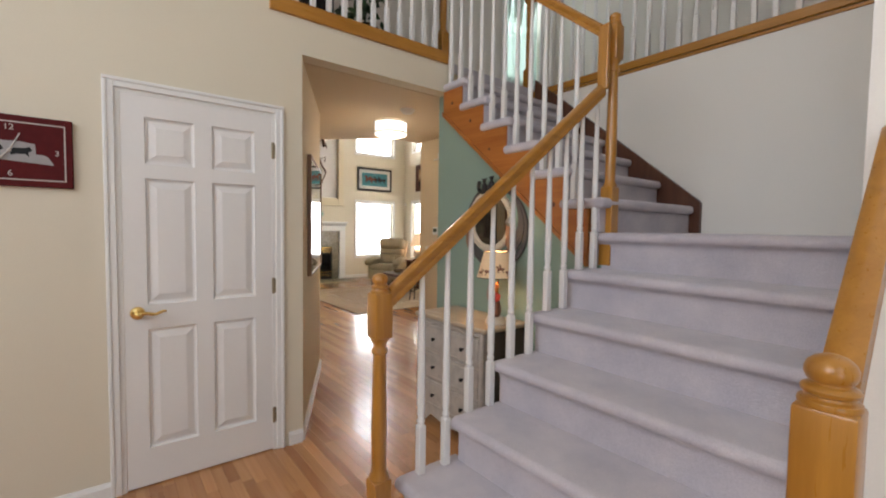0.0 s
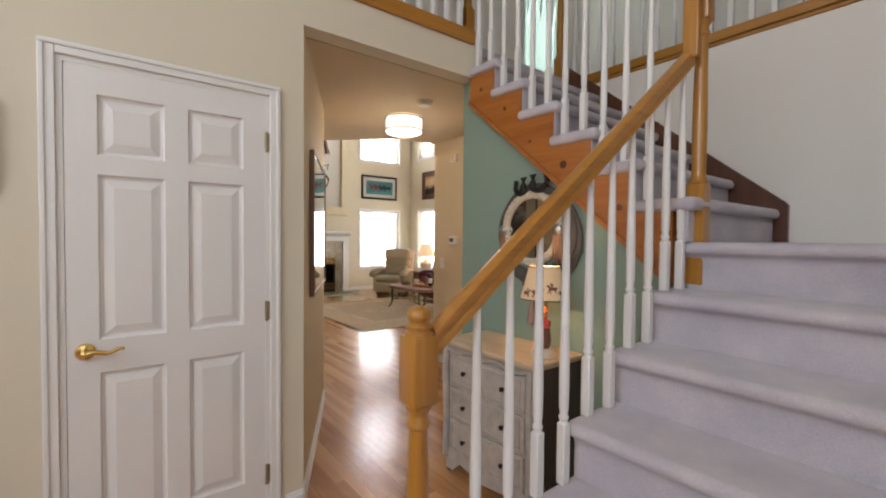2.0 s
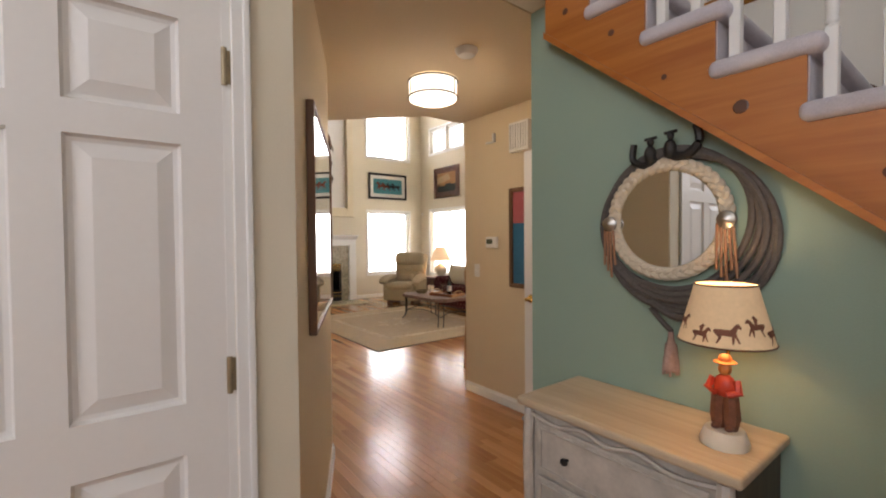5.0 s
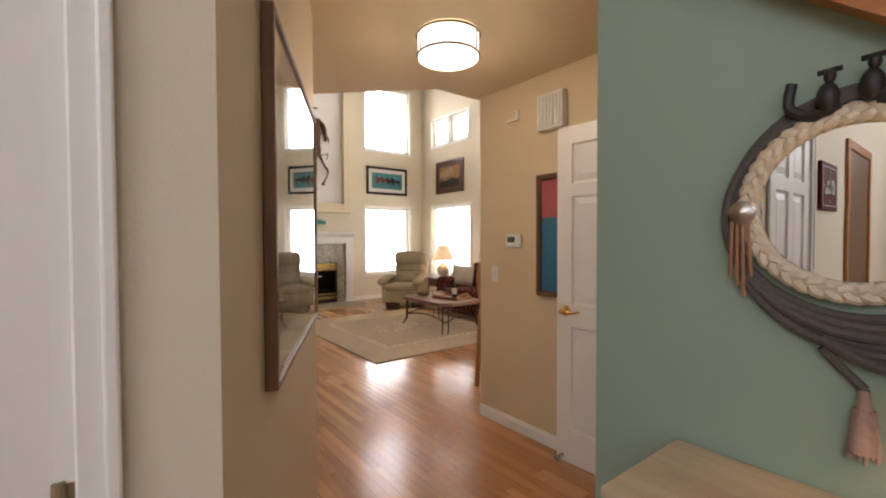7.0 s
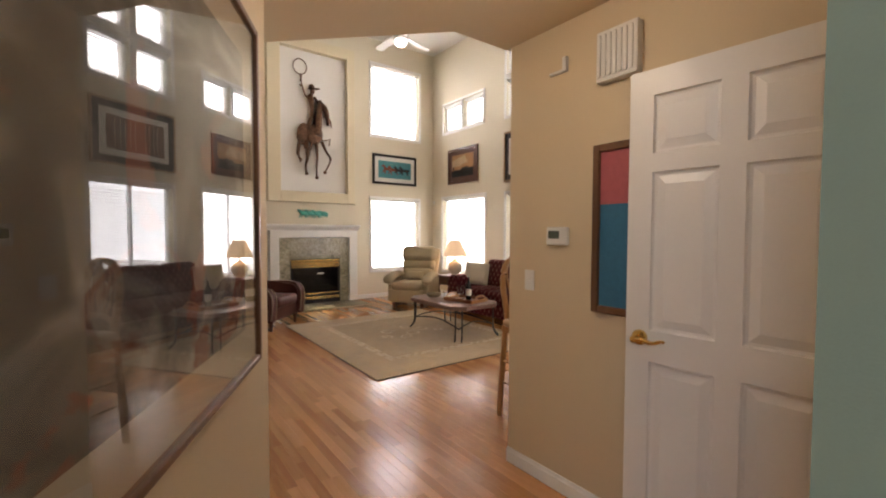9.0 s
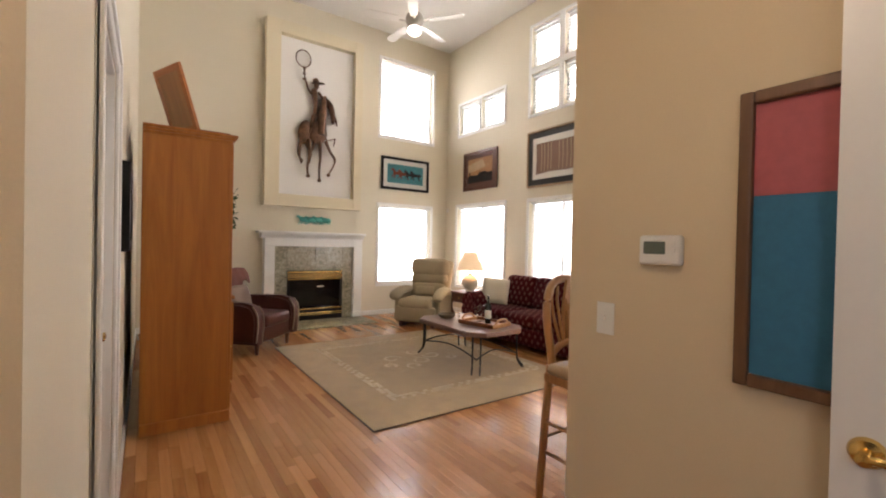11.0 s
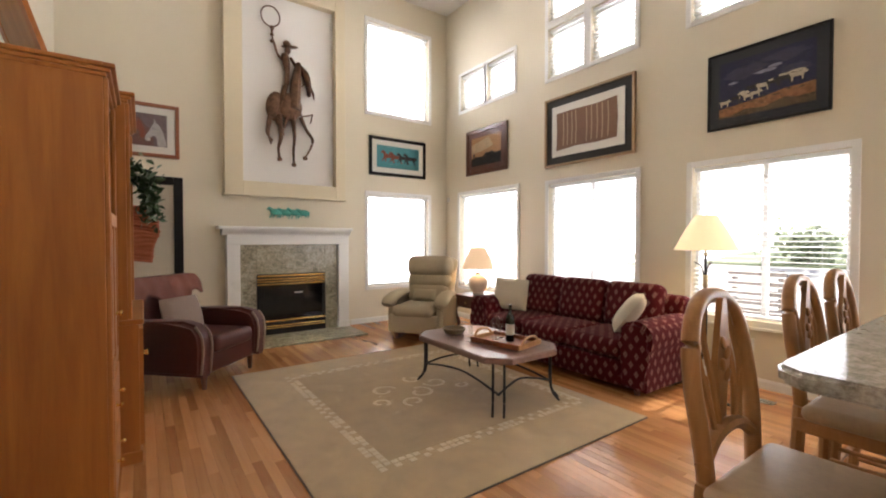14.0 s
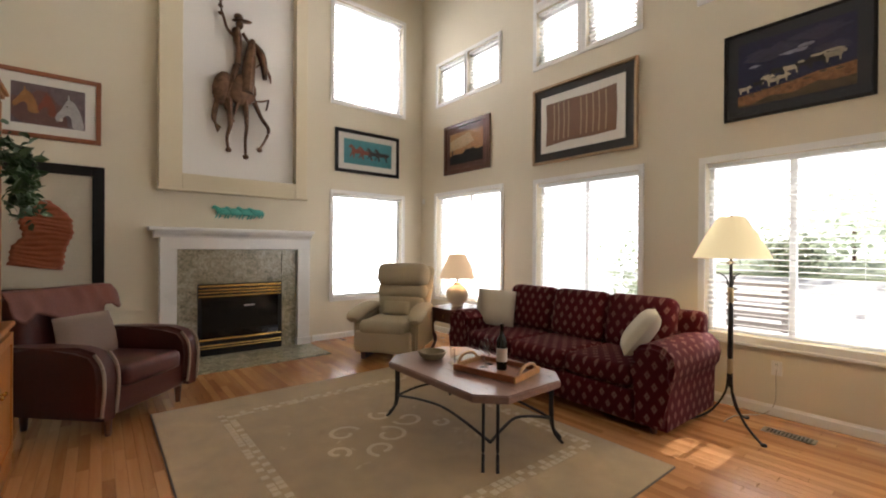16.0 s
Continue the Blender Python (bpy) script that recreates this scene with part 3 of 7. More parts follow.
def newel(parent, x, y, z0, z_low, z_blk, z_blk1, name="newel_post"):
    """Turned oak newel: low block, turned shaft, high block, cap and ball."""
    w = 0.036
    bm = bmesh.new()
    rbx(bm, -w, w, -w, w, z0, z_low, 0.004, 1)
    sh = [(0.044, z_low), (0.046, z_low + 0.004), (0.034, z_low + 0.03), (0.033, z_low + 0.05), (0.035, z_low + 0.2), (0.034, (z_low + z_blk) / 2), (0.029, z_blk - 0.075), (0.028, z_blk - 0.062), (0.037, z_blk - 0.055), (0.037, z_blk - 0.045), (0.03, z_blk - 0.035), (0.031, z_blk - 0.02), (0.04, z_blk - 0.01), (0.044, z_blk)]
    lathe(bm, [(r * 0.82, h) for r, h in sh], seg=24)
    rbx(bm, -w, w, -w, w, z_blk, z_blk1 + 0.043, 0.006, 2)
    c = z_blk1 + 0.043
    cap = [(0.035, c - 0.002), (0.0365, c + 0.003), (0.035, c + 0.008), (0.029, c + 0.011), (0.028, c + 0.015), (0.0325, c + 0.018), (0.0335, c + 0.023), (0.031, c + 0.027), (0.024, c + 0.030), (0.0235, c + 0.033), (0.0275, c + 0.037), (0.0300, c + 0.044), (0.0300, c + 0.051), (0.0265, c + 0.060), (0.019, c + 0.067), (0.009, c + 0.071), (0.0, c + 0.072)]
    lathe(bm, cap, seg=28)
    return part(name, bm, M_OAKRAIL, parent, "turned honey oak newel post", True, at=pose(x, y, 0))


def handrail(parent, a, b, material):
    """A moulded handrail from a to b."""
    a, b = Vector(a), Vector(b)
    d = b - a
    prof = [(-0.028, -0.032), (0.028, -0.032), (0.03, -0.018), (0.024, -0.008), (0.031, 0.006), (0.028, 0.024), (0.015, 0.033), (-0.015, 0.033), (-0.028, 0.024), (-0.031, 0.006), (-0.024, -0.008), (-0.03, -0.018)]
    prof = [(u * 0.86, v * 0.9) for u, v in prof]
    flat_ = Vector((d.x, d.y, 0)).normalized()
    side = Vector((flat_.y, -flat_.x, 0))
    up = Vector((0, 0, 1))
    bm = bmesh.new()
    r0 = [bm.verts.new(a + side * u + up * v * (d.length / max(0.01, Vector((d.x, d.y, 0)).length))) for u, v in prof]
    r1 = [bm.verts.new(b + side * u + up * v * (d.length / max(0.01, Vector((d.x, d.y, 0)).length))) for u, v in prof]
    for i in range(len(prof)):
        bm.faces.new((r0[i], r0[(i + 1) % len(prof)], r1[(i + 1) % len(prof)], r1[i]))
    bm.faces.new(r0[::-1])
    bm.faces.new(r1)
    return part("handrail", bm, material, parent, "honey oak handrail", True)


rail = thing("stair_railing", "oak stair railing with white turned balusters", "railing")
NX, NY = 0.955, 1.535
newel(rail, NX, NY, RISE, 0.437, 0.972, 1.098)
newel(rail, 2.343, 1.453, 1.19, 1.62, 2.30, 2.44)
lo = lambda x: 1.115 + 0.794 * (x - 0.985)
handrail(rail, (0.99, NY, lo(0.99)), (2.275, 1.475, lo(2.275)), M_OAKRAIL_X)
bm = bmesh.new()
rbx(bm, 2.245, 2.272, 1.43, 1.49, 2.13, 2.47, 0.006, 2)
part("rail_riser", bm, M_OAKRAIL, rail)
for i in range(1, 7):
    x = 0.842 + RUN * (i - 1)
    for k, dx in enumerate((0.055, 0.178)):
        if x + dx > NX + 0.08:
            baluster(rail, x + dx, 1.535 - 0.045 * (x + dx - 0.99), RISE * i, lo(x + dx) - 0.03)
hi = lambda y: 2.46 + 0.8205 * (y - 1.50)
handrail(rail, (2.30, 1.50, hi(1.50)), (2.285, 2.90, hi(2.90)), M_OAKRAIL_Y)
for i in range(1, 7):
    for dy in (0.075, 0.19):
        y = UP_Y(i) + dy
        if y > 1.56:
            baluster(rail, 2.285, y, UP_Z(i), hi(y) - 0.03)

entry_rail = thing("stair_railing", "short oak railing with turned newel post", "railing")
newel(entry_rail, 0.955, 0.285, RISE, 0.465, 0.95, 1.10)
handrail(entry_rail, (0.975, 0.285, lo(0.975)), (1.598, 0.30, lo(1.598)), M_OAKRAIL_X)

# ---- upper floor ----
gallery = thing("balcony_railing", "white balusters above an oak balcony edge", "railing")
bm = bmesh.new()
rbx(bm, 0.935, 2.27, 2.80, 2.86, 2.655, 2.745, 0.006, 2)
part("edge_trim", bm, M_OAKRAIL_X, gallery, "honey oak edge trim")
newel(gallery, 2.315, 2.935, 2.74, 2.95, 3.6, 3.8)
handrail(gallery, (0.935, 2.87, 3.66), (2.29, 2.87, 3.66), M_OAKRAIL_X)
for i in range(12):
    baluster(gallery, 1.0 + i * 0.108, 2.87, 2.742, 3.63)
gallery = thing("balcony_railing", "white balusters above an oak balcony edge", "railing")
bm = bmesh.new()
rbx(bm, 3.375, 3.53, 0.356, 3.05, 2.635, 2.695, 0.006, 2)
rbx(bm, 3.388, 3.41, 0.356, 3.05, 2.61, 2.632, 0.006, 2)
part("edge_trim", bm, M_OAKRAIL_Y, gallery, "honey oak edge trim")
handrail(gallery, (3.46, 0.356, 3.62), (3.46, 3.0, 3.62), M_OAKRAIL_Y)
for i in range(22):
    baluster(gallery, 3.46, 0.46 + i * 0.115, 2.697, 3.59)
newel(gallery, 3.46, 3.03, 2.70, 2.95, 3.6, 3.8)
wall("floor_upper_hall", "carpeted upper hall floor", M_CARPET, "y", 2.95, 4.48, 0.0, 3.52, 2.665, 2.74)
wall("floor_upper_gallery", "carpeted upper gallery floor", M_CARPET, "y", -0.1, 4.485, 3.53, 5.6, 2.60, 2.695)
wall("wall_upper_north", "off-white painted upper hall wall", M_STAIRWALL, "y", 4.3, 4.4, 0.0, 5.6, 2.74, 5.3, [(4.42, 5.20, 2.74, 4.75)])
wall("wall_upper_west", "off-white painted upper hall wall", M_STAIRWALL, "x", 0.0, 0.1, 2.95, 4.3, 2.74, 5.3)
wall("wall_upper_east", "off-white painted gallery wall", M_STAIRWALL, "x", 5.5, 5.6, 0.35, 4.3, 2.695, 5.3)
wall("wall_upper_south", "off-white painted gallery wall", M_STAIRWALL, "y", 0.23, 0.35, 3.41, 5.6, 2.70, 5.3)
M_AQUA = let_through(surface("pale_aqua_cloth", (0.60, 0.70, 0.67), 0.8, grain=20, vary=0.05, relief=0.1), (0.72, 0.79, 0.765), 0.5)
curtain = thing("curtain", "pale aqua curtain in an upper doorway", "curtain")
bm = bmesh.new()
pts = [(4.37 + 0.88 * k / 40, 4.435 + 0.015 * math.sin(k * 1.1)) for k in range(41)]
prism(bm, pts + [(p, q + 0.006) for p, q in pts[::-1]], "z", 2.745, 4.76)
part("cloth", bm, M_AQUA, curtain, smooth=True)
bm = bmesh.new()
tube(bm, [(4.32, 4.435, 4.765), (5.3, 4.435, 4.765)], 0.012)
part("rod", bm, M_STEEL, curtain, "metal curtain rod")
for a, b, c, d in ((4.36, 4.42, 2.74, 4.81), (5.20, 5.26, 2.74, 4.81), (4.42, 5.20, 4.75, 4.81)):
    bm = bmesh.new()
    rbx(bm, a, b, 4.28, 4.298, c, d, 0.004, 1)
    solid("trim", bm, M_TRIM, "white painted upper doorway casing", "casing", kind="structure")
chest = thing("cabinet", "low black cabinet on the upper hall floor", "cabinet", pose(1.05, 3.3, 2.74))
bm = bmesh.new()
rbx(bm, 0, 0.5, 0, 0.4, 0.05, 0.8, 0.01, 2)
part("body", bm, M_BLACK, chest)
for k in (0.03, 0.47):
    for q in (0.03, 0.37):
        bm = bmesh.new()
        lathe(bm, [(0.02, 0), (0.025, 0.055)], k, q, 0, 10)
        part("leg", bm, M_BLACK, chest)
bm = bmesh.new()
rbx(bm, 0.02, 0.245, -0.012, 0.002, 0.09, 0.76, 0.004, 1)
rbx(bm, 0.255, 0.48, -0.012, 0.002, 0.09, 0.76, 0.004, 1)
part("door", bm, M_BLACK, chest)
M_LEAF = surface("leaf_green", (0.035, 0.085, 0.025), 0.45, grain=25, vary=0.35, relief=0.1, each=0.3)
M_TERRA = surface("terracotta", (0.38, 0.16, 0.08), 0.8, grain=30, vary=0.15, relief=0.2)


def leaves(bm, rng, centre, spread, count, size):
    """Many small bent leaves round a centre."""
    for _ in range(count):
        p = Vector(centre) + Vector((rng.gauss(0, spread[0]), rng.gauss(0, spread[1]), rng.gauss(0, spread[2])))
        s = size * rng.uniform(0.6, 1.3)
        e = Euler((rng.uniform(-1.3, 1.3), rng.uniform(-1.3, 1.3), rng.uniform(0, 6.28))).to_matrix()
        q = [p + e @ Vector(c) * s for c in ((0, -0.5, 0), (0.28, -0.1, 0.08), (0.2, 0.25, 0.05), (0, 0.6, -0.1), (-0.2, 0.25, 0.05), (-0.28, -0.1, 0.08))]
        v = [bm.verts.new(c) for c in q]
        mid = bm.verts.new(p)
        for i in range(6):
            bm.faces.new((v[i], v[(i + 1) % 6], mid))


plant = thing("potted_plant", "dark leafy potted plant on the upper floor", "plant", pose(1.78, 3.25, 2.74))
bm = bmesh.new()
lathe(bm, [(0.07, 0), (0.10, 0.18), (0.11, 0.2), (0.095, 0.2), (0.09, 0.17)], seg=18)
part("pot", bm, M_BLACK, plant, "black pot")
bm = bmesh.new()
leaves(bm, random.Random(4), (0, 0, 0.45), (0.09, 0.09, 0.16), 140, 0.09)
tube(bm, [(0, 0, 0.15), (0.01, 0, 0.5)], 0.008, 6)
part("foliage", bm, M_LEAF, plant)

# ---- foyer wall clock ----
M_MAROON = surface("maroon_lacquer", (0.085, 0.007, 0.008), 0.6, grain=30, vary=0.25, relief=0.03, spec=0.15)
M_GREYPAINT = surface("grey_stencil", (0.33, 0.31, 0.30), 0.6)
M_PALE = surface("pale_ink", (0.55, 0.50, 0.45), 0.6, relief=0)
clock = thing("wall_clock", "dark maroon square wall clock with grey picture", "clock", pose(-0.165, 2.82, 1.695))
bm = bmesh.new()
rbx(bm, -0.21, 0.21, -0.022, 0, -0.155, 0.155, 0.004, 1)
part("face", bm, M_MAROON, clock)
for a, b, c, d in ((-0.185, 0.185, 0.122, 0.127), (-0.185, 0.185, -0.127, -0.122), (-0.185, -0.18, -0.127, 0.127), (0.18, 0.185, -0.127, 0.127)):
    bm = bmesh.new()
    bx(bm, a, b, -0.0235, -0.022, c, d)
    part("line", bm, M_PALE, clock)
bm = bmesh.new()
prism(bm, [(-0.125, -0.03), (-0.12, -0.045), (-0.03, -0.042), (0.02, -0.046), (0.08, -0.05), (0.145, -0.055), (0.125, -0.02), (0.11, -0.012), (0.085, -0.01), (0.082, 0.035), (0.03, 0.042), (-0.02, 0.04), (-0.04, 0.048), (-0.115, 0.05), (-0.125, 0.02)], "y", -0.024, -0.022)
part("picture", bm, M_GREYPAINT, clock)
for q in (-0.055, 0.035):
    bm = bmesh.new()
    prism(bm, [(q - 0.035, 0.0), (q - 0.02, 0.012), (q + 0.015, 0.014), (q + 0.03, 0.02), (q + 0.038, 0.004), (q + 0.025, -0.005), (q + 0.028, -0.026), (q + 0.016, -0.012), (q - 0.014, -0.014), (q - 0.03, -0.02)], "y", -0.0252, -0.0238)
    part("figure", bm, M_BLACK, clock)
bm = bmesh.new()
tube(bm, [(0, -0.028, 0), (0.035, -0.028, 0.075)], 0.0025, 6)
tube(bm, [(0, -0.028, 0), (-0.04, -0.028, -0.05)], 0.003, 6)
lathe(bm, [(0.008, 0), (0.006, 0.006)], seg=12, m=pose(0, -0.024, 0, 90))
part("pointer", bm, M_PALE, clock)


def text_part(parent, words, size, m, material, name="lettering"):
    c = bpy.data.curves.new("t", "FONT")
    c.body, c.size, c.extrude, c.align_x, c.align_y = words, size, 0.0006, "CENTER", "CENTER"
    tmp = bpy.data.objects.new("t", c)
    me = bpy.data.meshes.new_from_object(tmp)
    bpy.data.objects.remove(tmp)
    me.materials.clear()
    me.materials.append(material)
    ob = new(name, me)
    ob.parent, ob.matrix_basis = parent, m
    return ob


for w, x, z in (("12", 0, 0.1), ("3", 0.155, 0), ("6", 0, -0.1), ("9", -0.155, 0)):
    text_part(clock, w, 0.035, pose(x, -0.0235, z, 90), M_PALE)

# ---- windows ----
M_SLAT = let_through(surface("white_slat", (0.82, 0.82, 0.81), 0.5, grain=20, vary=0.01, relief=0.0), (0.85, 0.85, 0.83), 0.45)


def window(name, w, h, m, mullion=True, blind=True, tilt=4.0, sunny=0, casing=0.055, f=0.038):
    """A window in an opening w by h: local x along the wall, the room on -y, the opening's lower corner at 0."""
    win = thing(name, "white framed window with horizontal blinds in daylight", "window", m, kind="structure")
    for a, b, c, d in ((-casing, 0, -casing, h + casing), (w, w + casing, -casing, h + casing), (0, w, h, h + casing), (0, w, -casing, 0)):
        bm = bmesh.new()
        rbx(bm, a, b, -0.016, 0.0, c, d, 0.004, 2)
        part("casing", bm, M_TRIM, win)
    for a, b, c, d in ((0, f, 0, h), (w - f, w, 0, h), (f, w - f, h - f, h), (f, w - f, 0, f)):
        bm = bmesh.new()
        rbx(bm, a + 0.001, b - 0.001, 0.085, 0.14, c + 0.001, d - 0.001, 0.004, 1)
        part("window_frame", bm, M_VINYL, win)
    if mullion:
        bm = bmesh.new()
        rbx(bm, w / 2 - 0.024, w / 2 + 0.024, 0.088, 0.135, f, h - f, 0.004, 1)
        part("mullion", bm, M_VINYL, win)
    bm = bmesh.new()
    bx(bm, f - 0.004, w - f + 0.004, 0.112, 0.116, f - 0.004, h - f + 0.004)
    g = part("pane", bm, M_GLASS, win)
    g.visible_shadow = False
    if blind:
        bm = bmesh.new()
        rbx(bm, 0.006, w - 0.006, 0.02, 0.062, h - 0.042, h - 0.004, 0.004, 1)
        part("headrail", bm, M_SLAT, win)
        halves = ((0.008, w / 2 - 0.003), (w / 2 + 0.003, w - 0.008)) if mullion else ((0.008, w - 0.008),)
        n = int((h - 0.08) / 0.046)
        for side, (a, b) in enumerate(halves):
            bm = bmesh.new()
            prism(bm, [(-0.024, -0.0012), (0, 0.0024), (0.024, -0.0012), (0.024, 0.0002), (0, 0.0038), (-0.024, 0.0002)], "x", a, b)
            me = mesh_of("slat", bm, M_SLAT)
            for k in range(n):
                s = new("slat", me)
                s.parent = win
                s.matrix_basis = pose(0, 0.042, 0.03 + k * 0.046, 17 if sunny and side == 0 and 4 <= k <= 9 else tilt)
        for q in (0.15, 0.85):
            bm = bmesh.new()
            tube(bm, [(w * q, 0.042, 0.02), (w * q, 0.042, h - 0.04)], 0.0012, 5)
            part("cord", bm, M_SLAT, win)
    return win


for i, (y0, y1, z0, z1) in enumerate(W_E):
    # 13 is the added, unseen kitchen-side window
    big = i < 3 or i == 13
    window(f"window_{i + 1}", y1 - y0, z1 - z0, pose(EAST, y1, z0, 0, 0, -90), big, True, -9.0, 9 if i == 2 else 0, 0.055 if big else 0.05, 0.038 if big else 0.075)
for i, (x0, x1, z0, z1) in enumerate(W_N):
    window(f"window_{i + 15}", x1 - x0, z1 - z0, pose(x0, NORTH, z0), False, True, 3.0)
bm = bmesh.new()
rbx(bm, EAST - 0.03, EAST - 0.0165, 5.33, 6.69, 0.52, 0.545, 0.005, 2)
solid("window_sill", bm, M_TRIM, "white painted window stool", "window sill", kind="structure")

# ---- fireplace ----
M_GRANITE = stone("green_granite", (0.12, 0.11, 0.065), (0.31, 0.285, 0.195), (0.50, 0.46, 0.35), 7, 0.22)
M_FIREGLASS = surface("smoked_glass", (0.008, 0.008, 0.008), 0.06, grain=10, vary=0.1, relief=0)
fp = thing("fireplace", "white mantel fireplace with green granite surround", "fireplace", pose(0, NORTH, 0))
for a, b in ((3.445, 3.605), (4.965, 5.13)):
    bm = bmesh.new()
    rbx(bm, a, b, -0.15, 0, 0, 1.30, 0.006, 2)
    rbx(bm, a - 0.012, b + 0.012, -0.162, -0.001, 0, 0.11, 0.005, 2)
    part("leg", bm, M_TRIM, fp)
bm = bmesh.new()
rbx(bm, 3.445, 5.13, -0.152, 0, 1.27, 1.425, 0.006, 2)
part("frieze", bm, M_TRIM, fp)
bm = bmesh.new()
prism(bm, [(0, 1.40), (-0.152, 1.40), (-0.165, 1.425), (-0.19, 1.445), (-0.205, 1.47), (-0.205, 1.475), (0, 1.475)], "x", 3.39, 5.145)
part("cornice", bm, M_TRIM, fp)
bm = bmesh.new()
rbx(bm, 3.335, 5.165, -0.235, 0, 1.475, 1.515, 0.008, 2)
part("shelf", bm, M_TRIM, fp)
slabs = [(3.605, 3.815, 0.015, 0.62), (3.605, 3.815, 0.621, 1.268), (3.816, 4.29, 0.86, 1.268), (4.291, 4.77, 0.86, 1.268), (4.771, 4.965, 0.015, 0.62), (4.771, 4.965, 0.621, 1.268)]
for a, b, c, d in slabs:
    bm = bmesh.new()
    rbx(bm, a, b, -0.10, 0, c, d, 0.002, 1)
    part("tile", bm, M_GRANITE, fp, "polished green granite tile")
for k in range(4):
    bm = bmesh.new()
    rbx(bm, 3.445 + k * 0.4215, 3.445 + k * 0.4215 + 0.4205, -0.82, -0.1, 0.0, 0.018, 0.003, 1)
    part("hearth_tile", bm, M_GRANITE, fp, "polished green granite tile")
bm = bmesh.new()
pierced(bm, "y", -0.118, -0.09, 3.815, 4.771, 0.018, 0.86, [(3.855, 4.731, 0.2, 0.70)])
part("firebox_frame", bm, M_BLACK, fp)
bm = bmesh.new()
bx(bm, 3.82, 4.765, -0.085, -0.01, 0.02, 0.85)
part("firebox", bm, M_BLACK, fp)
bm = bmesh.new()
bx(bm, 3.857, 4.729, -0.104, -0.098, 0.202, 0.698)
part("fire_screen", bm, M_FIREGLASS, fp, "dark smoked glass")
for z, r in ((0.835, 0.012), (0.79, 0.009), (0.755, 0.009), (0.715, 0.01), (0.205, 0.01), (0.135, 0.008), (0.105, 0.006)):
    bm = bmesh.new()
    rbx(bm, 3.82, 4.765, -0.128, -0.119, z - r, z + r, 0.003, 1)
    part("brass_trim", bm, M_BRASS, fp, "polished brass strip")
bm = bmesh.new()
rbx(bm, 4.32, 4.44, -0.1075, -0.1045, 0.575, 0.595, 0.002, 1)
part("plate", bm, M_PALE, fp)

# ---- recessed panel above the mantel, with the sculpture ----
niche = thing("wall_panel", "cream raised surround framing a white art panel", "wall panel", pose(0, NORTH, 0), kind="structure")
M_NICHE = paint("surround_paint", (0.70, 0.62, 0.45))
for a, b, c, d in ((3.43, 3.655, 1.95, 4.95), (4.94, 5.09, 1.95, 4.95), (3.655, 4.94, 1.95, 2.13), (3.655, 4.94, 4.75, 4.95)):
    bm = bmesh.new()
    rbx(bm, a, b, -0.13, 0, c, d, 0.006, 2)
    part("surround", bm, M_NICHE, niche)
bm = bmesh.new()
rbx(bm, 3.415, 5.105, -0.145, 0, 1.93, 1.955, 0.005, 2)
part("lower_edge", bm, M_NICHE, niche)
bm = bmesh.new()
bx(bm, 3.655, 4.94, -0.012, 0, 2.13, 4.75)
part("backing", bm, M_WHITE, niche, "white panel")
M_BRONZE = surface("rusted_steel", (0.17, 0.095, 0.06), 0.38, 0.65, grain=14, stain=4, vary=0.85, relief=0.25)


def blob(bm, c, r, rot=0.0, seg=12):
    """An ellipsoid, turned about y."""
    t = bmesh.new()
    bmesh.ops.create_uvsphere(t, u_segments=seg, v_segments=8, radius=1.0)
    merge(bm, t, Matrix.Translation(c) @ Matrix.Rotation(radians(rot), 4, "Y") @ Matrix.Diagonal((*r, 1)))




def strap(bm, pts, radii, flat_=0.6, n=5):
    """A hammered bar along (x, z) points, with a radius at each."""
    c = curve([(x, -0.075, z) for x, z in pts], n)
    r = []
    for k in range(len(c)):
        q = k / n
        i = min(int(q), len(radii) - 2)
        r.append(radii[i] + (radii[i + 1] - radii[i]) * (q - i))
    tube(bm, c, r, 10, flat=flat_)


bm = bmesh.new()
tube(bm, [(4.03 + 0.125 * math.cos(k * 0.2618), -0.06, 4.43 + 0.14 * math.sin(k * 0.2618)) for k in range(24)], 0.010, 8, True, lead=(0, 1, 0))
strap(bm, [(4.04, 4.29), (4.05, 4.14), (4.08, 4.04), (4.12, 3.92), (4.20, 3.86)], [0.032, 0.016, 0.026, 0.024, 0.04])
for z in (4.27, 4.18, 4.09):
    blob(bm, (4.045, -0.065, z), (0.03, 0.02, 0.022), 20)
# hat, head and trunk
blob(bm, (4.28, -0.08, 4.065), (0.12, 0.06, 0.016), -8)
blob(bm, (4.24, -0.08, 4.10), (0.055, 0.045, 0.045))
blob(bm, (4.25, -0.085, 4.01), (0.045, 0.045, 0.06))
strap(bm, [(4.21, 3.95), (4.23, 3.84), (4.245, 3.70), (4.235, 3.52)], [0.075, 0.085, 0.055, 0.06])
strap(bm, [(4.29, 3.92), (4.37, 3.80), (4.40, 3.66)], [0.035, 0.03, 0.022])
# rider's leg and stirrup
strap(bm, [(4.22, 3.50), (4.16, 3.28), (4.10, 3.05), (4.12, 2.94)], [0.07, 0.065, 0.04, 0.035])
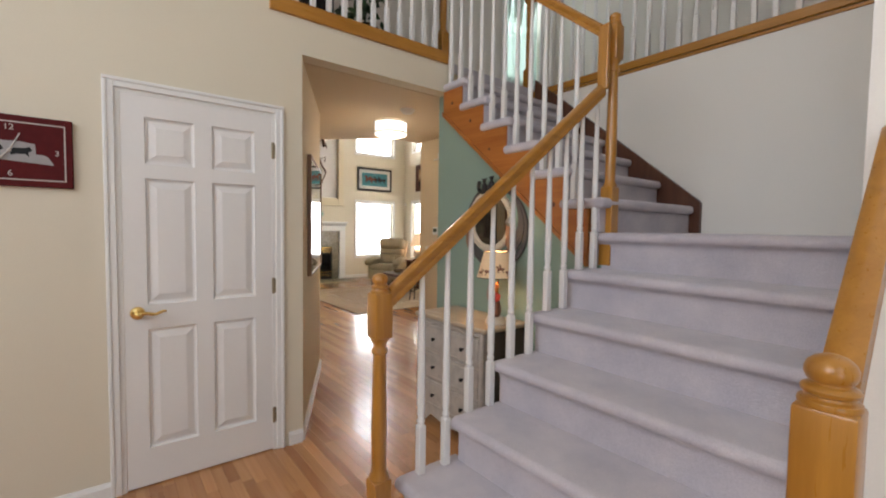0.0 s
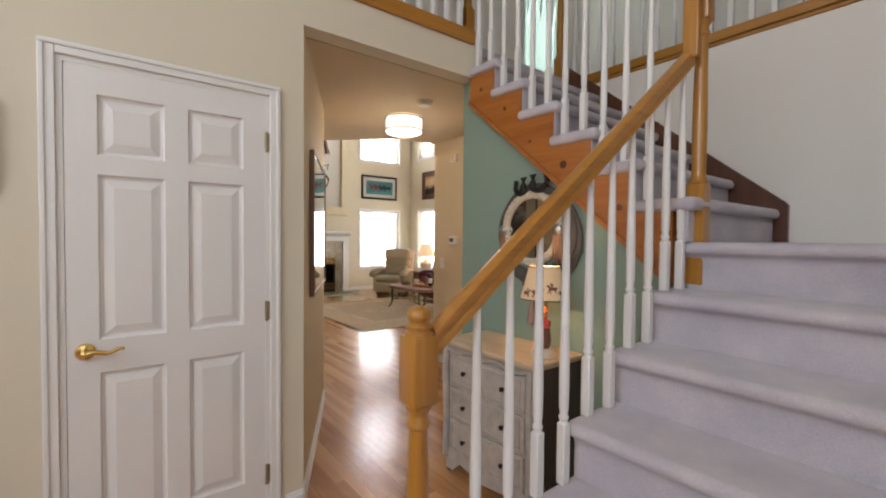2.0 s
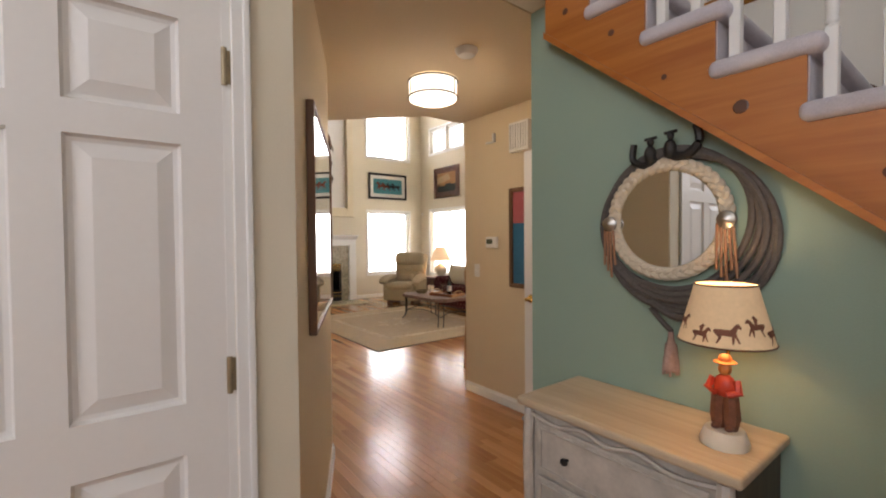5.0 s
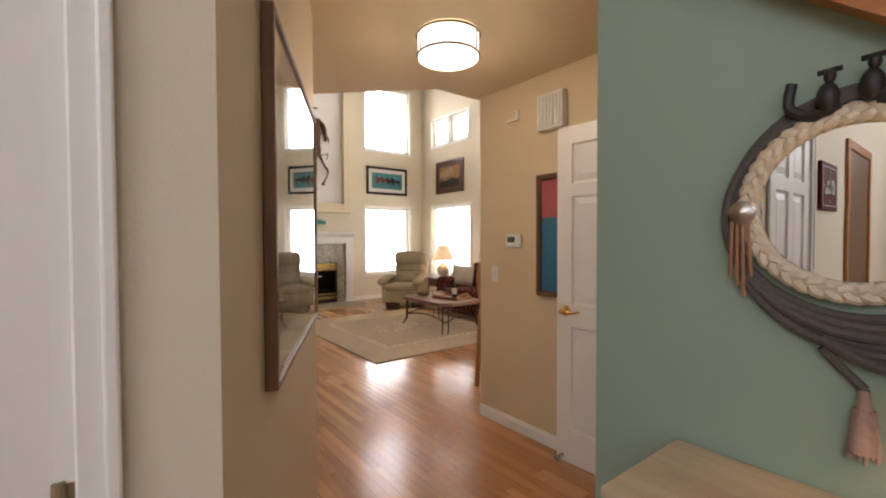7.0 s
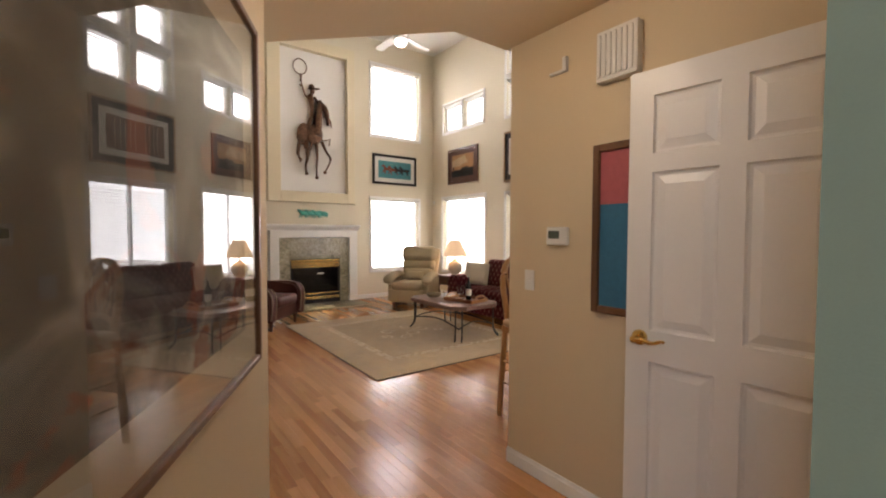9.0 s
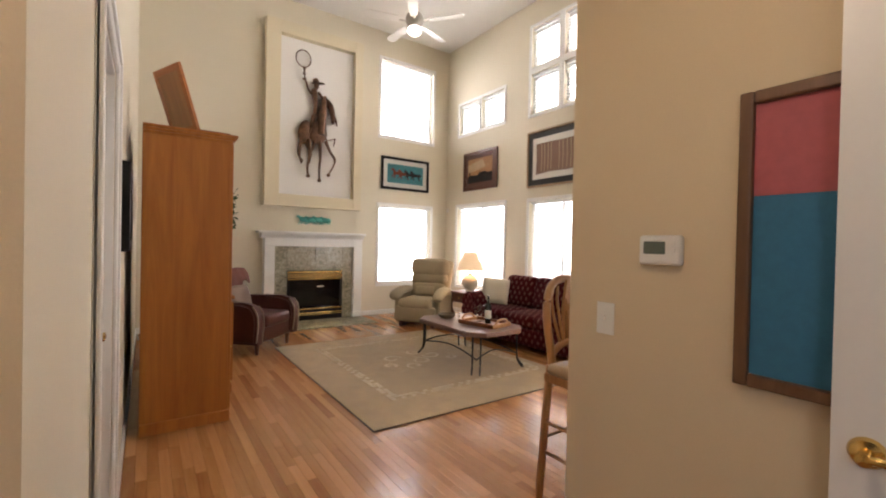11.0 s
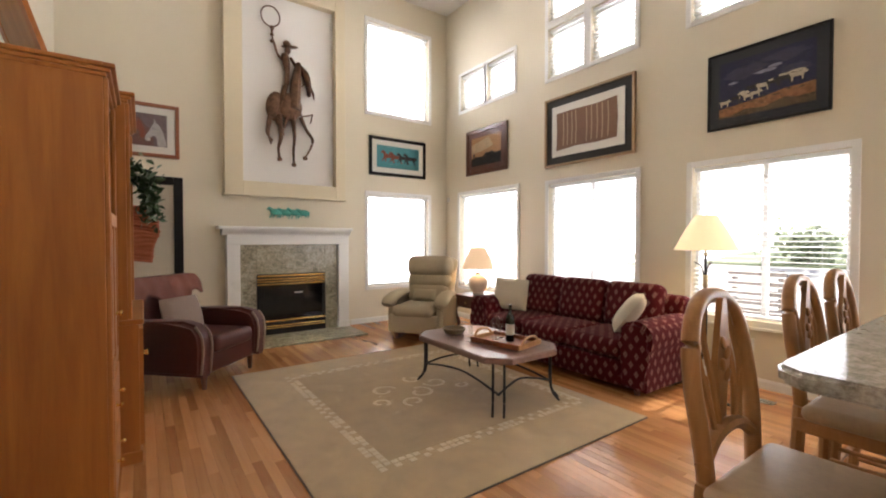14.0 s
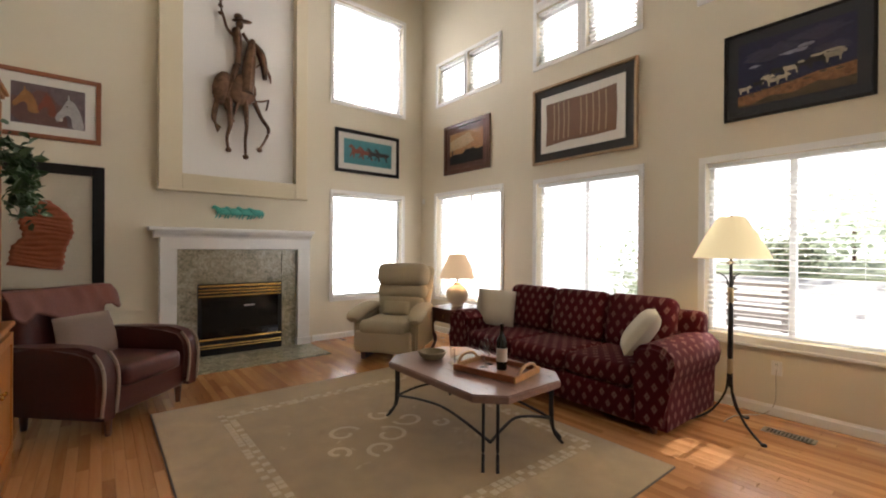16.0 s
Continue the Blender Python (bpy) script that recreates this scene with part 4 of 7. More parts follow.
# horse: rump, barrel, chest, neck, mane, head
blob(bm, (4.08, -0.07, 3.20), (0.125, 0.06, 0.21), 8)
blob(bm, (4.28, -0.085, 3.22), (0.17, 0.07, 0.20), 6)
strap(bm, [(4.33, 3.18), (4.35, 3.40), (4.37, 3.62), (4.40, 3.86)], [0.15, 0.14, 0.125, 0.06], 0.55)
strap(bm, [(4.42, 3.82), (4.50, 3.72), (4.54, 3.58), (4.555, 3.42)], [0.05, 0.075, 0.06, 0.036], 0.7)
for k in range(8):
    strap(bm, [(4.40 + 0.022 * k, 3.86 - 0.035 * k), (4.50 + 0.016 * k, 3.72 - 0.035 * k), (4.57 + 0.008 * k, 3.60 - 0.03 * k)], [0.012, 0.020, 0.008], 0.8, 3)
# bridle and breast straps
for a, b in (((4.33, 3.45), (4.52, 3.62)), ((4.26, 3.22), (4.44, 3.12)), ((4.44, 3.12), (4.60, 3.17)), ((4.60, 3.17), (4.57, 3.03)), ((4.42, 3.28), (4.44, 3.12))):
    strap(bm, [a, ((a[0] + b[0]) / 2, (a[1] + b[1]) / 2 - 0.01), b], [0.014, 0.017, 0.012])
# tail and legs
for k in range(4):
    strap(bm, [(4.03 - 0.012 * k, 3.05), (3.99 - 0.008 * k, 2.82), (4.02 + 0.012 * k, 2.66 + 0.02 * k)], [0.03, 0.028, 0.010])
for leg, w in (([(4.13, 3.08), (4.155, 2.80), (4.12, 2.62), (4.135, 2.48)], [0.075, 0.05, 0.03, 0.026]), ([(4.32, 3.10), (4.34, 2.80), (4.325, 2.62), (4.33, 2.42)], [0.065, 0.036, 0.03, 0.024]), ([(4.43, 3.10), (4.51, 2.93), (4.60, 2.80), (4.57, 2.67), (4.49, 2.53)], [0.05, 0.036, 0.034, 0.024, 0.022]), ([(4.24, 3.06), (4.20, 2.92), (4.17, 2.84)], [0.05, 0.03, 0.02])):
    strap(bm, leg, w)
    blob(bm, (leg[-1][0], -0.08, leg[-1][1] - 0.01), (0.036, 0.03, 0.032))
tube(bm, [(4.28, -0.03, 3.2), (4.28, 0.0, 3.2)], 0.02, 8)
solid("rider_sculpture", bm, M_BRONZE, "welded metal sculpture of a horse rider with lasso", "sculpture", smooth=True, m=pose(0, NORTH - 0.012, 0))
M_TEAL = surface("verdigris", (0.10, 0.42, 0.36), 0.6, 0.2, grain=30, vary=0.4, relief=0.3)
bm = bmesh.new()
for k in range(4):
    x = 4.10 + 0.13 * k
    blob(bm, (x, -0.025, 1.73), (0.085, 0.02, 0.045), 4)
    tube(bm, [(x - 0.06, -0.025, 1.75), (x - 0.1, -0.025, 1.785 - 0.01 * (k % 2)), (x - 0.125, -0.025, 1.76)], [0.03, 0.022, 0.012], 6)
    for d in (-0.06, -0.02, 0.04, 0.075):
        tube(bm, [(x + d, -0.025, 1.71), (x + d - 0.015, -0.025, 1.675), (x + d - 0.03, -0.025, 1.645 + 0.02 * (k % 2))], 0.009, 5)
tube(bm, [(4.3, -0.02, 1.73), (4.3, 0, 1.73)], 0.015, 6)
solid("wall_ornament", bm, M_TEAL, "turquoise metal running horses wall ornament", "wall ornament", smooth=True, m=pose(0, NORTH, 0))

# ---- framed pictures ----
M_MATBOARD = surface("mat_board", (0.72, 0.69, 0.62), 0.85, grain=80, vary=0.03, relief=0.05)
M_PICGLASS = pane_glass("picture_glass", 1.14)


def picture(name, label, w, h, m, frame_mat, border=0.05, mat_w=0.06, mat_mat=None, art_mat=None, depth=0.03, shapes=(), glazed=True, glass=None):
    """A framed picture, hung at its lower corner, facing -y; shapes: (material, outline in 0..1 of the art)."""
    pic = thing(name, label, "picture", m)
    for a, b, c, d in ((0, border, 0, h), (w - border, w, 0, h), (border, w - border, h - border, h), (border, w - border, 0, border)):
        bm = bmesh.new()
        rbx(bm, a, b, -depth, -0.001, c, d, min(0.006, border * 0.2), 2)
        part("frame", bm, frame_mat, pic)
    bm = bmesh.new()
    bx(bm, border - 0.002, w - border + 0.002, -depth * 0.45, -0.001, border - 0.002, h - border + 0.002)
    part("mat", bm, mat_mat or M_MATBOARD, pic)
    x0, z0 = border + mat_w, border + mat_w
    aw, ah = w - 2 * x0, h - 2 * z0
    y = -depth * 0.45
    bm = bmesh.new()
    bx(bm, x0, x0 + aw, y - 0.0015, y + 0.001, z0, z0 + ah)
    art = part("print", bm, art_mat, pic)
    for k, (mt, pts) in enumerate(shapes):
        bm = bmesh.new()
        prism(bm, [(x0 + aw * p, z0 + ah * q) for p, q in pts], "y", y - 0.0025 - 0.0003 * k, y - 0.001)
        part("figure", bm, mt, art)
    if glazed:
        bm = bmesh.new()
        bx(bm, border - 0.001, w - border + 0.001, -depth * 0.8, -depth * 0.8 + 0.002, border - 0.001, h - border + 0.001)
        g = part("glass", bm, glass or M_PICGLASS, pic)
        g.visible_shadow = False
    return pic


def horse_outline(cx, cz, s, flip=1, tall=1.3):
    """A running horse's outline for a print."""
    pts = [(-0.5, 0.05), (-0.42, 0.12), (-0.2, 0.13), (0.1, 0.12), (0.28, 0.3), (0.38, 0.34), (0.5, 0.2), (0.47, 0.15), (0.36, 0.18), (0.3, 0.02), (0.36, -0.12), (0.45, -0.3), (0.4, -0.32), (0.27, -0.12), (0.22, -0.35), (0.17, -0.35), (0.15, -0.1), (-0.18, -0.08), (-0.22, -0.2), (-0.35, -0.36), (-0.4, -0.34), (-0.3, -0.15), (-0.4, -0.05)]
    pts = [(cx + flip * p * s, cz + q * s * tall) for p, q in pts]
    return pts if flip > 0 else pts[::-1]


def flat(name, col, vary=0.25, stain=6.0, grain=40):
    return surface(name, col, 0.7, grain=grain, stain=stain, vary=vary, relief=0.03)


M_TEALART, M_BAYART, M_DARKART = flat("teal_print", (0.07, 0.26, 0.29)), flat("bay_print", (0.22, 0.055, 0.03)), flat("dark_print", (0.025, 0.02, 0.022))
picture("framed_picture", "black framed print of running horses on teal", 1.075, 0.63, pose(5.54, NORTH, 2.395), M_BLACK, 0.05, 0.085, None, M_TEALART, shapes=(
    (M_BAYART, horse_outline(0.27, 0.52, 0.36, -1, 2.2)), (M_BAYART, horse_outline(0.45, 0.50, 0.36, -1, 2.1)), (M_DARKART, horse_outline(0.62, 0.50, 0.34, -1, 2.1)), (M_DARKART, horse_outline(0.78, 0.50, 0.34, -1, 2.2))))
M_SKYART, M_DUSK = flat("sunset_print", (0.50, 0.27, 0.12)), flat("dusk_print", (0.16, 0.075, 0.06))
M_SUNLIT = flat("sunlit_print", (0.62, 0.45, 0.26))
picture("framed_picture", "dark framed sunset landscape print", 0.99, 0.74, pose(EAST, 10.245, 2.41, 0, 0, -90), M_DARKWOOD, 0.06, 0.08, M_DUSK, M_SKYART, shapes=(
    (M_SUNLIT, [(0, 0.45), (0.4, 0.5), (0.75, 0.62), (0.6, 0.95), (0.1, 0.8), (0, 0.75)]), (M_DARKART, [(0, 0), (1, 0), (1, 0.38), (0.8, 0.35), (0.72, 0.44), (0.6, 0.4), (0.5, 0.42), (0.4, 0.3), (0.15, 0.33), (0, 0.27)]), (M_DARKART, [(0.06, 0.3), (0.1, 0.3), (0.11, 0.46), (0.07, 0.48)])))
M_WEAVE, M_WEAVE2 = flat("brown_weave", (0.20, 0.105, 0.06), 0.3, 8, 120), flat("tan_weave", (0.44, 0.32, 0.20), 0.2, 8, 120)
M_TANFRAME = wood("tan_frame", (0.32, 0.20, 0.10), (0.45, 0.30, 0.17), "z", 1.0, 0.4)
strips = [(M_WEAVE2, [(p, 0.1), (p + 0.016, 0.1), (p + 0.026, 0.5), (p + 0.016, 0.95), (p, 0.95), (p + 0.01, 0.5)]) for p in (0.12, 0.19, 0.27, 0.34, 0.52, 0.60, 0.69, 0.77, 0.86)]
weaving = picture("framed_picture", "striped brown weaving in a wide dark frame", 1.30, 0.91, pose(EAST, 8.505, 2.31, 0, 0, -90), M_TANFRAME, 0.03, 0.0, None, M_IRON, 0.045)
for ob in list(weaving.children):
    if ob.name.startswith("glass"):
        bpy.data.objects.remove(ob)
bm = bmesh.new()
bx(bm, 0.125, 1.175, -0.03, -0.02, 0.125, 0.785)
part("mat", bm, M_MATBOARD, weaving)
bm = bmesh.new()
pts = [(0.20, 0.20), (0.5, 0.225), (0.8, 0.215), (1.08, 0.225), (1.09, 0.45), (1.08, 0.70), (0.8, 0.68), (0.5, 0.69), (0.2, 0.69), (0.21, 0.45)]
prism(bm, pts, "y", -0.034, -0.029)
cloth = part("weaving", bm, M_WEAVE, weaving, "striped brown woven cloth")
for mt, o in strips:
    bm = bmesh.new()
    prism(bm, [(0.2 + 0.88 * p, 0.205 + 0.49 * q) for p, q in o], "y", -0.0355, -0.033)
    part("stripe", bm, mt, cloth)
M_NIGHT, M_STORM, M_PRAIRIE, M_COW = flat("night_print", (0.016, 0.018, 0.058), 0.4), flat("storm_print", (0.048, 0.042, 0.082), 0.5, 14), flat("prairie_print", (0.30, 0.135, 0.055), 0.7, 25), flat("cattle_print", (0.58, 0.50, 0.36), 0.4)
M_CLOUDLIT = flat("lit_cloud_print", (0.26, 0.26, 0.34), 0.5, 18)
M_SCRUB = flat("scrub_print", (0.10, 0.07, 0.035), 0.6, 20)
M_SLATE = flat("slate_mat", (0.030, 0.032, 0.042), 0.1)


def billow(cx, cz, w, h, seed, n=16):
    """A ragged cloud or tuft outline for a print."""
    rng = random.Random(seed)
    return [(min(1, max(0, cx + w * math.cos(k * 6.2832 / n) * rng.uniform(0.7, 1.15))), min(1, max(0, cz + h * math.sin(k * 6.2832 / n) * rng.uniform(0.55, 1.2)))) for k in range(n)]


def steer_outline(cx, cz, s):
    """A standing steer's outline for a print."""
    pts = [(-0.5, 0.1), (-0.44, 0.2), (0.0, 0.17), (0.26, 0.22), (0.34, 0.32), (0.4, 0.22), (0.52, 0.12), (0.46, 0.04), (0.32, 0.04), (0.26, -0.08), (0.25, -0.32), (0.18, -0.32), (0.16, -0.08), (-0.28, -0.08), (-0.3, -0.32), (-0.38, -0.32), (-0.4, -0.05)]
    return [(cx + p * s, cz + q * s * 1.5) for p, q in pts]


herd = [(M_STORM, billow(0.3, 0.75, 0.26, 0.14, 1)), (M_STORM, billow(0.72, 0.86, 0.24, 0.1, 2)), (M_STORM, billow(0.82, 0.6, 0.16, 0.08, 3)),
        (M_CLOUDLIT, billow(0.52, 0.68, 0.13, 0.035, 4)), (M_CLOUDLIT, billow(0.6, 0.73, 0.08, 0.03, 5)), (M_CLOUDLIT, billow(0.16, 0.6, 0.06, 0.02, 6)),
        (M_PRAIRIE, [(0, 0), (1, 0.0), (1, 0.33), (0.86, 0.31), (0.7, 0.3), (0.52, 0.25), (0.4, 0.23), (0.22, 0.2), (0.1, 0.19), (0, 0.17)]),
        (M_SCRUB, [(0, 0), (1, 0), (1, 0.14), (0.84, 0.12), (0.7, 0.16), (0.5, 0.07), (0.3, 0.1), (0.12, 0.02), (0, 0.03)])]
for k in range(7):
    herd.append((M_SCRUB, billow(0.12 + 0.125 * k, 0.17 + 0.016 * k + 0.03 * (k % 2), 0.035, 0.012, 20 + k, 10)))
for k, (cx, cz, s_) in enumerate(((0.38, 0.44, 0.16), (0.5, 0.43, 0.17), (0.6, 0.45, 0.16), (0.28, 0.36, 0.13), (0.72, 0.46, 0.2), (0.84, 0.47, 0.18), (0.2, 0.32, 0.12), (0.07, 0.27, 0.13), (0.34, 0.31, 0.14), (0.42, 0.33, 0.13))):
    herd.append((M_COW if k in (7, 8, 9) else (M_COW if k % 2 else M_DARKART), steer_outline(cx, cz, s_)))
for cx, cz, w_ in ((0.7, 0.53, 0.07), (0.83, 0.55, 0.09), (0.57, 0.49, 0.03), (0.27, 0.4, 0.04), (0.88, 0.49, 0.03)):
    herd.append((M_COW, billow(cx, cz, w_, 0.022, int(cx * 100), 12)))
picture("framed_picture", "black framed print of cattle under stormy sky", 0.92, 0.72, pose(EAST, 6.46, 2.38, 0, 0, -90), M_BLACK, 0.022, 0.08, M_SLATE, M_NIGHT, shapes=herd)


def horse_head(x, z, w, h):
    """A horse's head and neck in profile, facing left, in a box of a print."""
    c = curve([(p, q, 0) for p, q in ((0.0, 0.24), (0.03, 0.34), (0.18, 0.50), (0.34, 0.74), (0.42, 0.82), (0.46, 1.0), (0.52, 0.84), (0.66, 0.78), (0.82, 0.58), (0.95, 0.30), (1.0, 0.0), (0.62, 0.0), (0.56, 0.26), (0.46, 0.36), (0.34, 0.34), (0.20, 0.22), (0.10, 0.15), (0.03, 0.17))], 3)
    return [(min(1.0, x + w * v.x), max(0.0, z + h * v.y)) for v in c]


M_BUCKSKIN = flat("buckskin_print", (0.36, 0.16, 0.05), 0.35, 12)
M_CHERRY = wood("cherry_frame", (0.16, 0.045, 0.015), (0.30, 0.10, 0.035), "x", 1.0, 0.3)
M_MAUVE, M_GREYH = flat("mauve_print", (0.15, 0.105, 0.11), 0.45, 8), flat("grey_horse_print", (0.42, 0.39, 0.38))
picture("framed_picture", "cherry framed long print of horse heads", 0.80, 0.65, pose(2.14, NORTH, 2.345), M_CHERRY, 0.045, 0.085, None, M_MAUVE, shapes=(
    (M_DUSK, billow(0.35, 0.35, 0.5, 0.5, 31)), (M_BUCKSKIN, horse_head(0.02, 0.30, 0.34, 0.62)), (M_BAYART, horse_head(0.34, 0.25, 0.26, 0.62)), (M_GREYH, horse_head(0.58, 0.02, 0.40, 0.85)), (M_PALE, billow(0.66, 0.2, 0.03, 0.05, 33, 9)), (M_MAUVE, billow(0.745, 0.56, 0.012, 0.02, 35, 8))))
M_RUST = surface("rust_leather", (0.30, 0.072, 0.022), 0.42, grain=60, stain=9, vary=0.3, relief=0.15)
M_BUFF = flat("buff_board", (0.55, 0.49, 0.37), 0.06, 2)
big = picture("framed_picture", "large black frame holding a rust leather piece", 0.95, 1.33, pose(2.02, NORTH, 0.785), M_BLACK, 0.10, 0.0, None, M_BUFF, 0.05)
# one wrinkled hide, narrower at the waist
bm = bmesh.new()
rows_ = []
for j in range(61):
    v = j / 60
    z = 0.30 + 0.66 * v
    mid = 0.47 - 0.045 * math.cos(v * 5.2) + 0.01 * math.sin(v * 17)
    half = 0.195 * (1 - 0.55 * max(0.0, v - 0.72) / 0.28 - 0.10 * math.exp(-((v - 0.42) / 0.1) ** 2)) + 0.006 * math.sin(v * 71)
    row = []
    for i in range(13):
        u = i / 12 * 2 - 1
        sag = 0.03 * (1 - v) * u
        wr = 0.006 * math.sin(v * 92 + 2.4 * math.sin(u * 2.1 + v * 9)) + 0.004 * math.sin(v * 41 + u * 3)
        row.append(bm.verts.new((mid + half * u, -0.030 - wr * (1 - u * u * 0.6) - 0.004 * (1 - u * u), z - sag)))
    rows_.append(row)
for A, B in zip(rows_, rows_[1:]):
    for i in range(12):
        bm.faces.new((A[i], A[i + 1], B[i + 1], B[i]))
hide_ = part("leather_piece", bm, M_RUST, big, "wrinkled rust leather", True)
th_ = hide_.modifiers.new("thickness", "SOLIDIFY")
th_.thickness = 0.004
picture("framed_picture", "small black framed picture beside the wall unit", 0.45, 0.47, pose(WEST, 6.22, 1.28, 0, 0, 90), M_BLACK, 0.06, 0.05, M_DUSK, M_DARKART, 0.045, glazed=False)
M_ROSE, M_BLUE = flat("rose_paint", (0.42, 0.10, 0.11), 0.12, 3), flat("deep_blue_paint", (0.03, 0.15, 0.26), 0.15, 3)
M_WALNUT = wood("walnut_frame", (0.09, 0.038, 0.015), (0.20, 0.095, 0.042), "z", 1.0, 0.4)
picture("framed_picture", "tall rose and blue painting in brown frame", 0.31, 0.79, pose(3.25, 3.985, 0.99, 0, 0, -90), M_WALNUT, 0.034, 0.0, None, M_BLUE, 0.035, ((M_ROSE, [(0, 0.66), (1, 0.66), (1, 1), (0, 1)]),), False)
M_GOLDLIP = surface("champagne_lip", (0.55, 0.44, 0.26), 0.35, 0.6)
M_ABSTRACT, _n, _l, _b = node_mat("abstract_print")
_v = mapped(_n, _l, (1.0, 1.0, 1.9), (0, radians(28), 0))
_c = ramp(_n, _l, noise_of(_n, _l, _v, 3.1, 5, 0.5, 1.6), [(0.30, (0.016, 0.015, 0.012)), (0.44, (0.060, 0.057, 0.044)), (0.54, (0.16, 0.15, 0.12)), (0.66, (0.34, 0.31, 0.24))])
_w = ramp(_n, _l, noise_of(_n, _l, _v, 2.2, 4, 0.55, 2.2), [(0.56, (0, 0, 0)), (0.62, (1, 1, 1))])
_l.new(blend(_n, _l, _w, _c, (0.20, 0.055, 0.022)), _b.inputs["Base Color"])
_b.inputs["Roughness"].default_value = 0.7
picture("framed_picture", "large glazed dark abstract print in brown frame", 0.965, 0.855, HALL_M @ pose(0.305, 0, 1.028), M_WALNUT, 0.016, 0.085, flat("cream_mat", (0.55, 0.46, 0.31), 0.05, 2), M_ABSTRACT, 0.03, glass=pane_glass("hall_picture_glass", 1.5))

# ---- rug ----
M_RUG = carpet("rug_olive", (0.42, 0.30, 0.155))
M_RUGLIGHT = carpet("rug_pale", (0.58, 0.47, 0.30))
M_RUGFAINT = carpet("rug_faint", (0.47, 0.35, 0.2))
M_RUGSCROLL = carpet("rug_scroll", (0.56, 0.44, 0.27))
M_RUGEDGE = carpet("rug_edge", (0.10, 0.07, 0.045))
M_RUGIN = carpet("rug_field", (0.37, 0.26, 0.13))
rug = thing("area_rug", "olive beige area rug with a pale border", "rug", pose(0, 0, 0.002))
RX0, RX1, RY0, RY1 = 3.245, 5.61, 6.235, 9.08
bm = bmesh.new()
rbx(bm, RX0, RX1, RY0, RY1, 0, 0.010, 0.004, 2)
part("base", bm, M_RUG, rug)
bm = bmesh.new()
for a, b, c, d in ((RX0 - 0.008, RX0 + 0.004, RY0, RY1), (RX1 - 0.004, RX1 + 0.008, RY0, RY1), (RX0, RX1, RY0 - 0.008, RY0 + 0.004), (RX0, RX1, RY1 - 0.004, RY1 + 0.008)):
    rbx(bm, a, b, c, d, 0, 0.008, 0.003, 1)
part("binding", bm, M_RUGEDGE, rug, "dark edge binding")
bm = bmesh.new()
rbx(bm, 3.73, 5.40, 6.78, 8.62, 0.010, 0.0115, 0.0005, 1)
part("field", bm, M_RUGIN, rug)
bm = bmesh.new()
rng = random.Random(8)
for a, b, c, d in ((3.63, 3.73, 6.68, 8.72), (5.40, 5.50, 6.68, 8.72), (3.73, 5.40, 6.68, 6.78), (3.73, 5.40, 8.62, 8.72)):
    nx, ny = max(2, round((b - a) / 0.05)), max(2, round((d - c) / 0.05))
    for i in range(nx):
        for j in range(ny):
            if (i + j) % 2 == 0 or rng.random() < 0.35:
                x, y = a + (b - a) * i / nx, c + (d - c) * j / ny
                bx(bm, x + 0.004, x + (b - a) / nx - 0.004, y + 0.004, y + (d - c) / ny - 0.004, 0.010, 0.0125)
part("border", bm, M_RUGLIGHT, rug, "pale woven block border")
for cx, cy, r, a0, turn in ((4.25, 7.85, 0.12, 0, 1), (4.50, 7.65, 0.13, 1.5, -1), (4.75, 7.80, 0.12, 3, 1), (4.35, 7.5, 0.1, 4, -1), (4.62, 7.98, 0.09, 2, 1), (4.1, 7.62, 0.08, 5, 1), (4.9, 7.6, 0.07, 0.5, -1)):
    c = [(cx + r * (1 - k / 22) * math.cos(a0 + turn * k * 0.42), cy + r * (1 - k / 22) * math.sin(a0 + turn * k * 0.42), 0.0115) for k in range(15)]
    bm = bmesh.new()
    tube(bm, c, 0.016, 6, flat=0.1)
    part("scroll", bm, M_RUGSCROLL, rug, "pale woven scroll")
for k in range(26):
    a = k * 0.62
    x, y = 4.5 + rng.uniform(-0.65, 0.65), 7.7 + rng.uniform(-0.75, 0.75)
    bm = bmesh.new()
    tube(bm, [(x, y, 0.0112), (x + 0.05 * math.cos(a), y + 0.05 * math.sin(a), 0.0112)], 0.009, 6, flat=0.1)
    part("sprig", bm, M_RUGFAINT, rug)


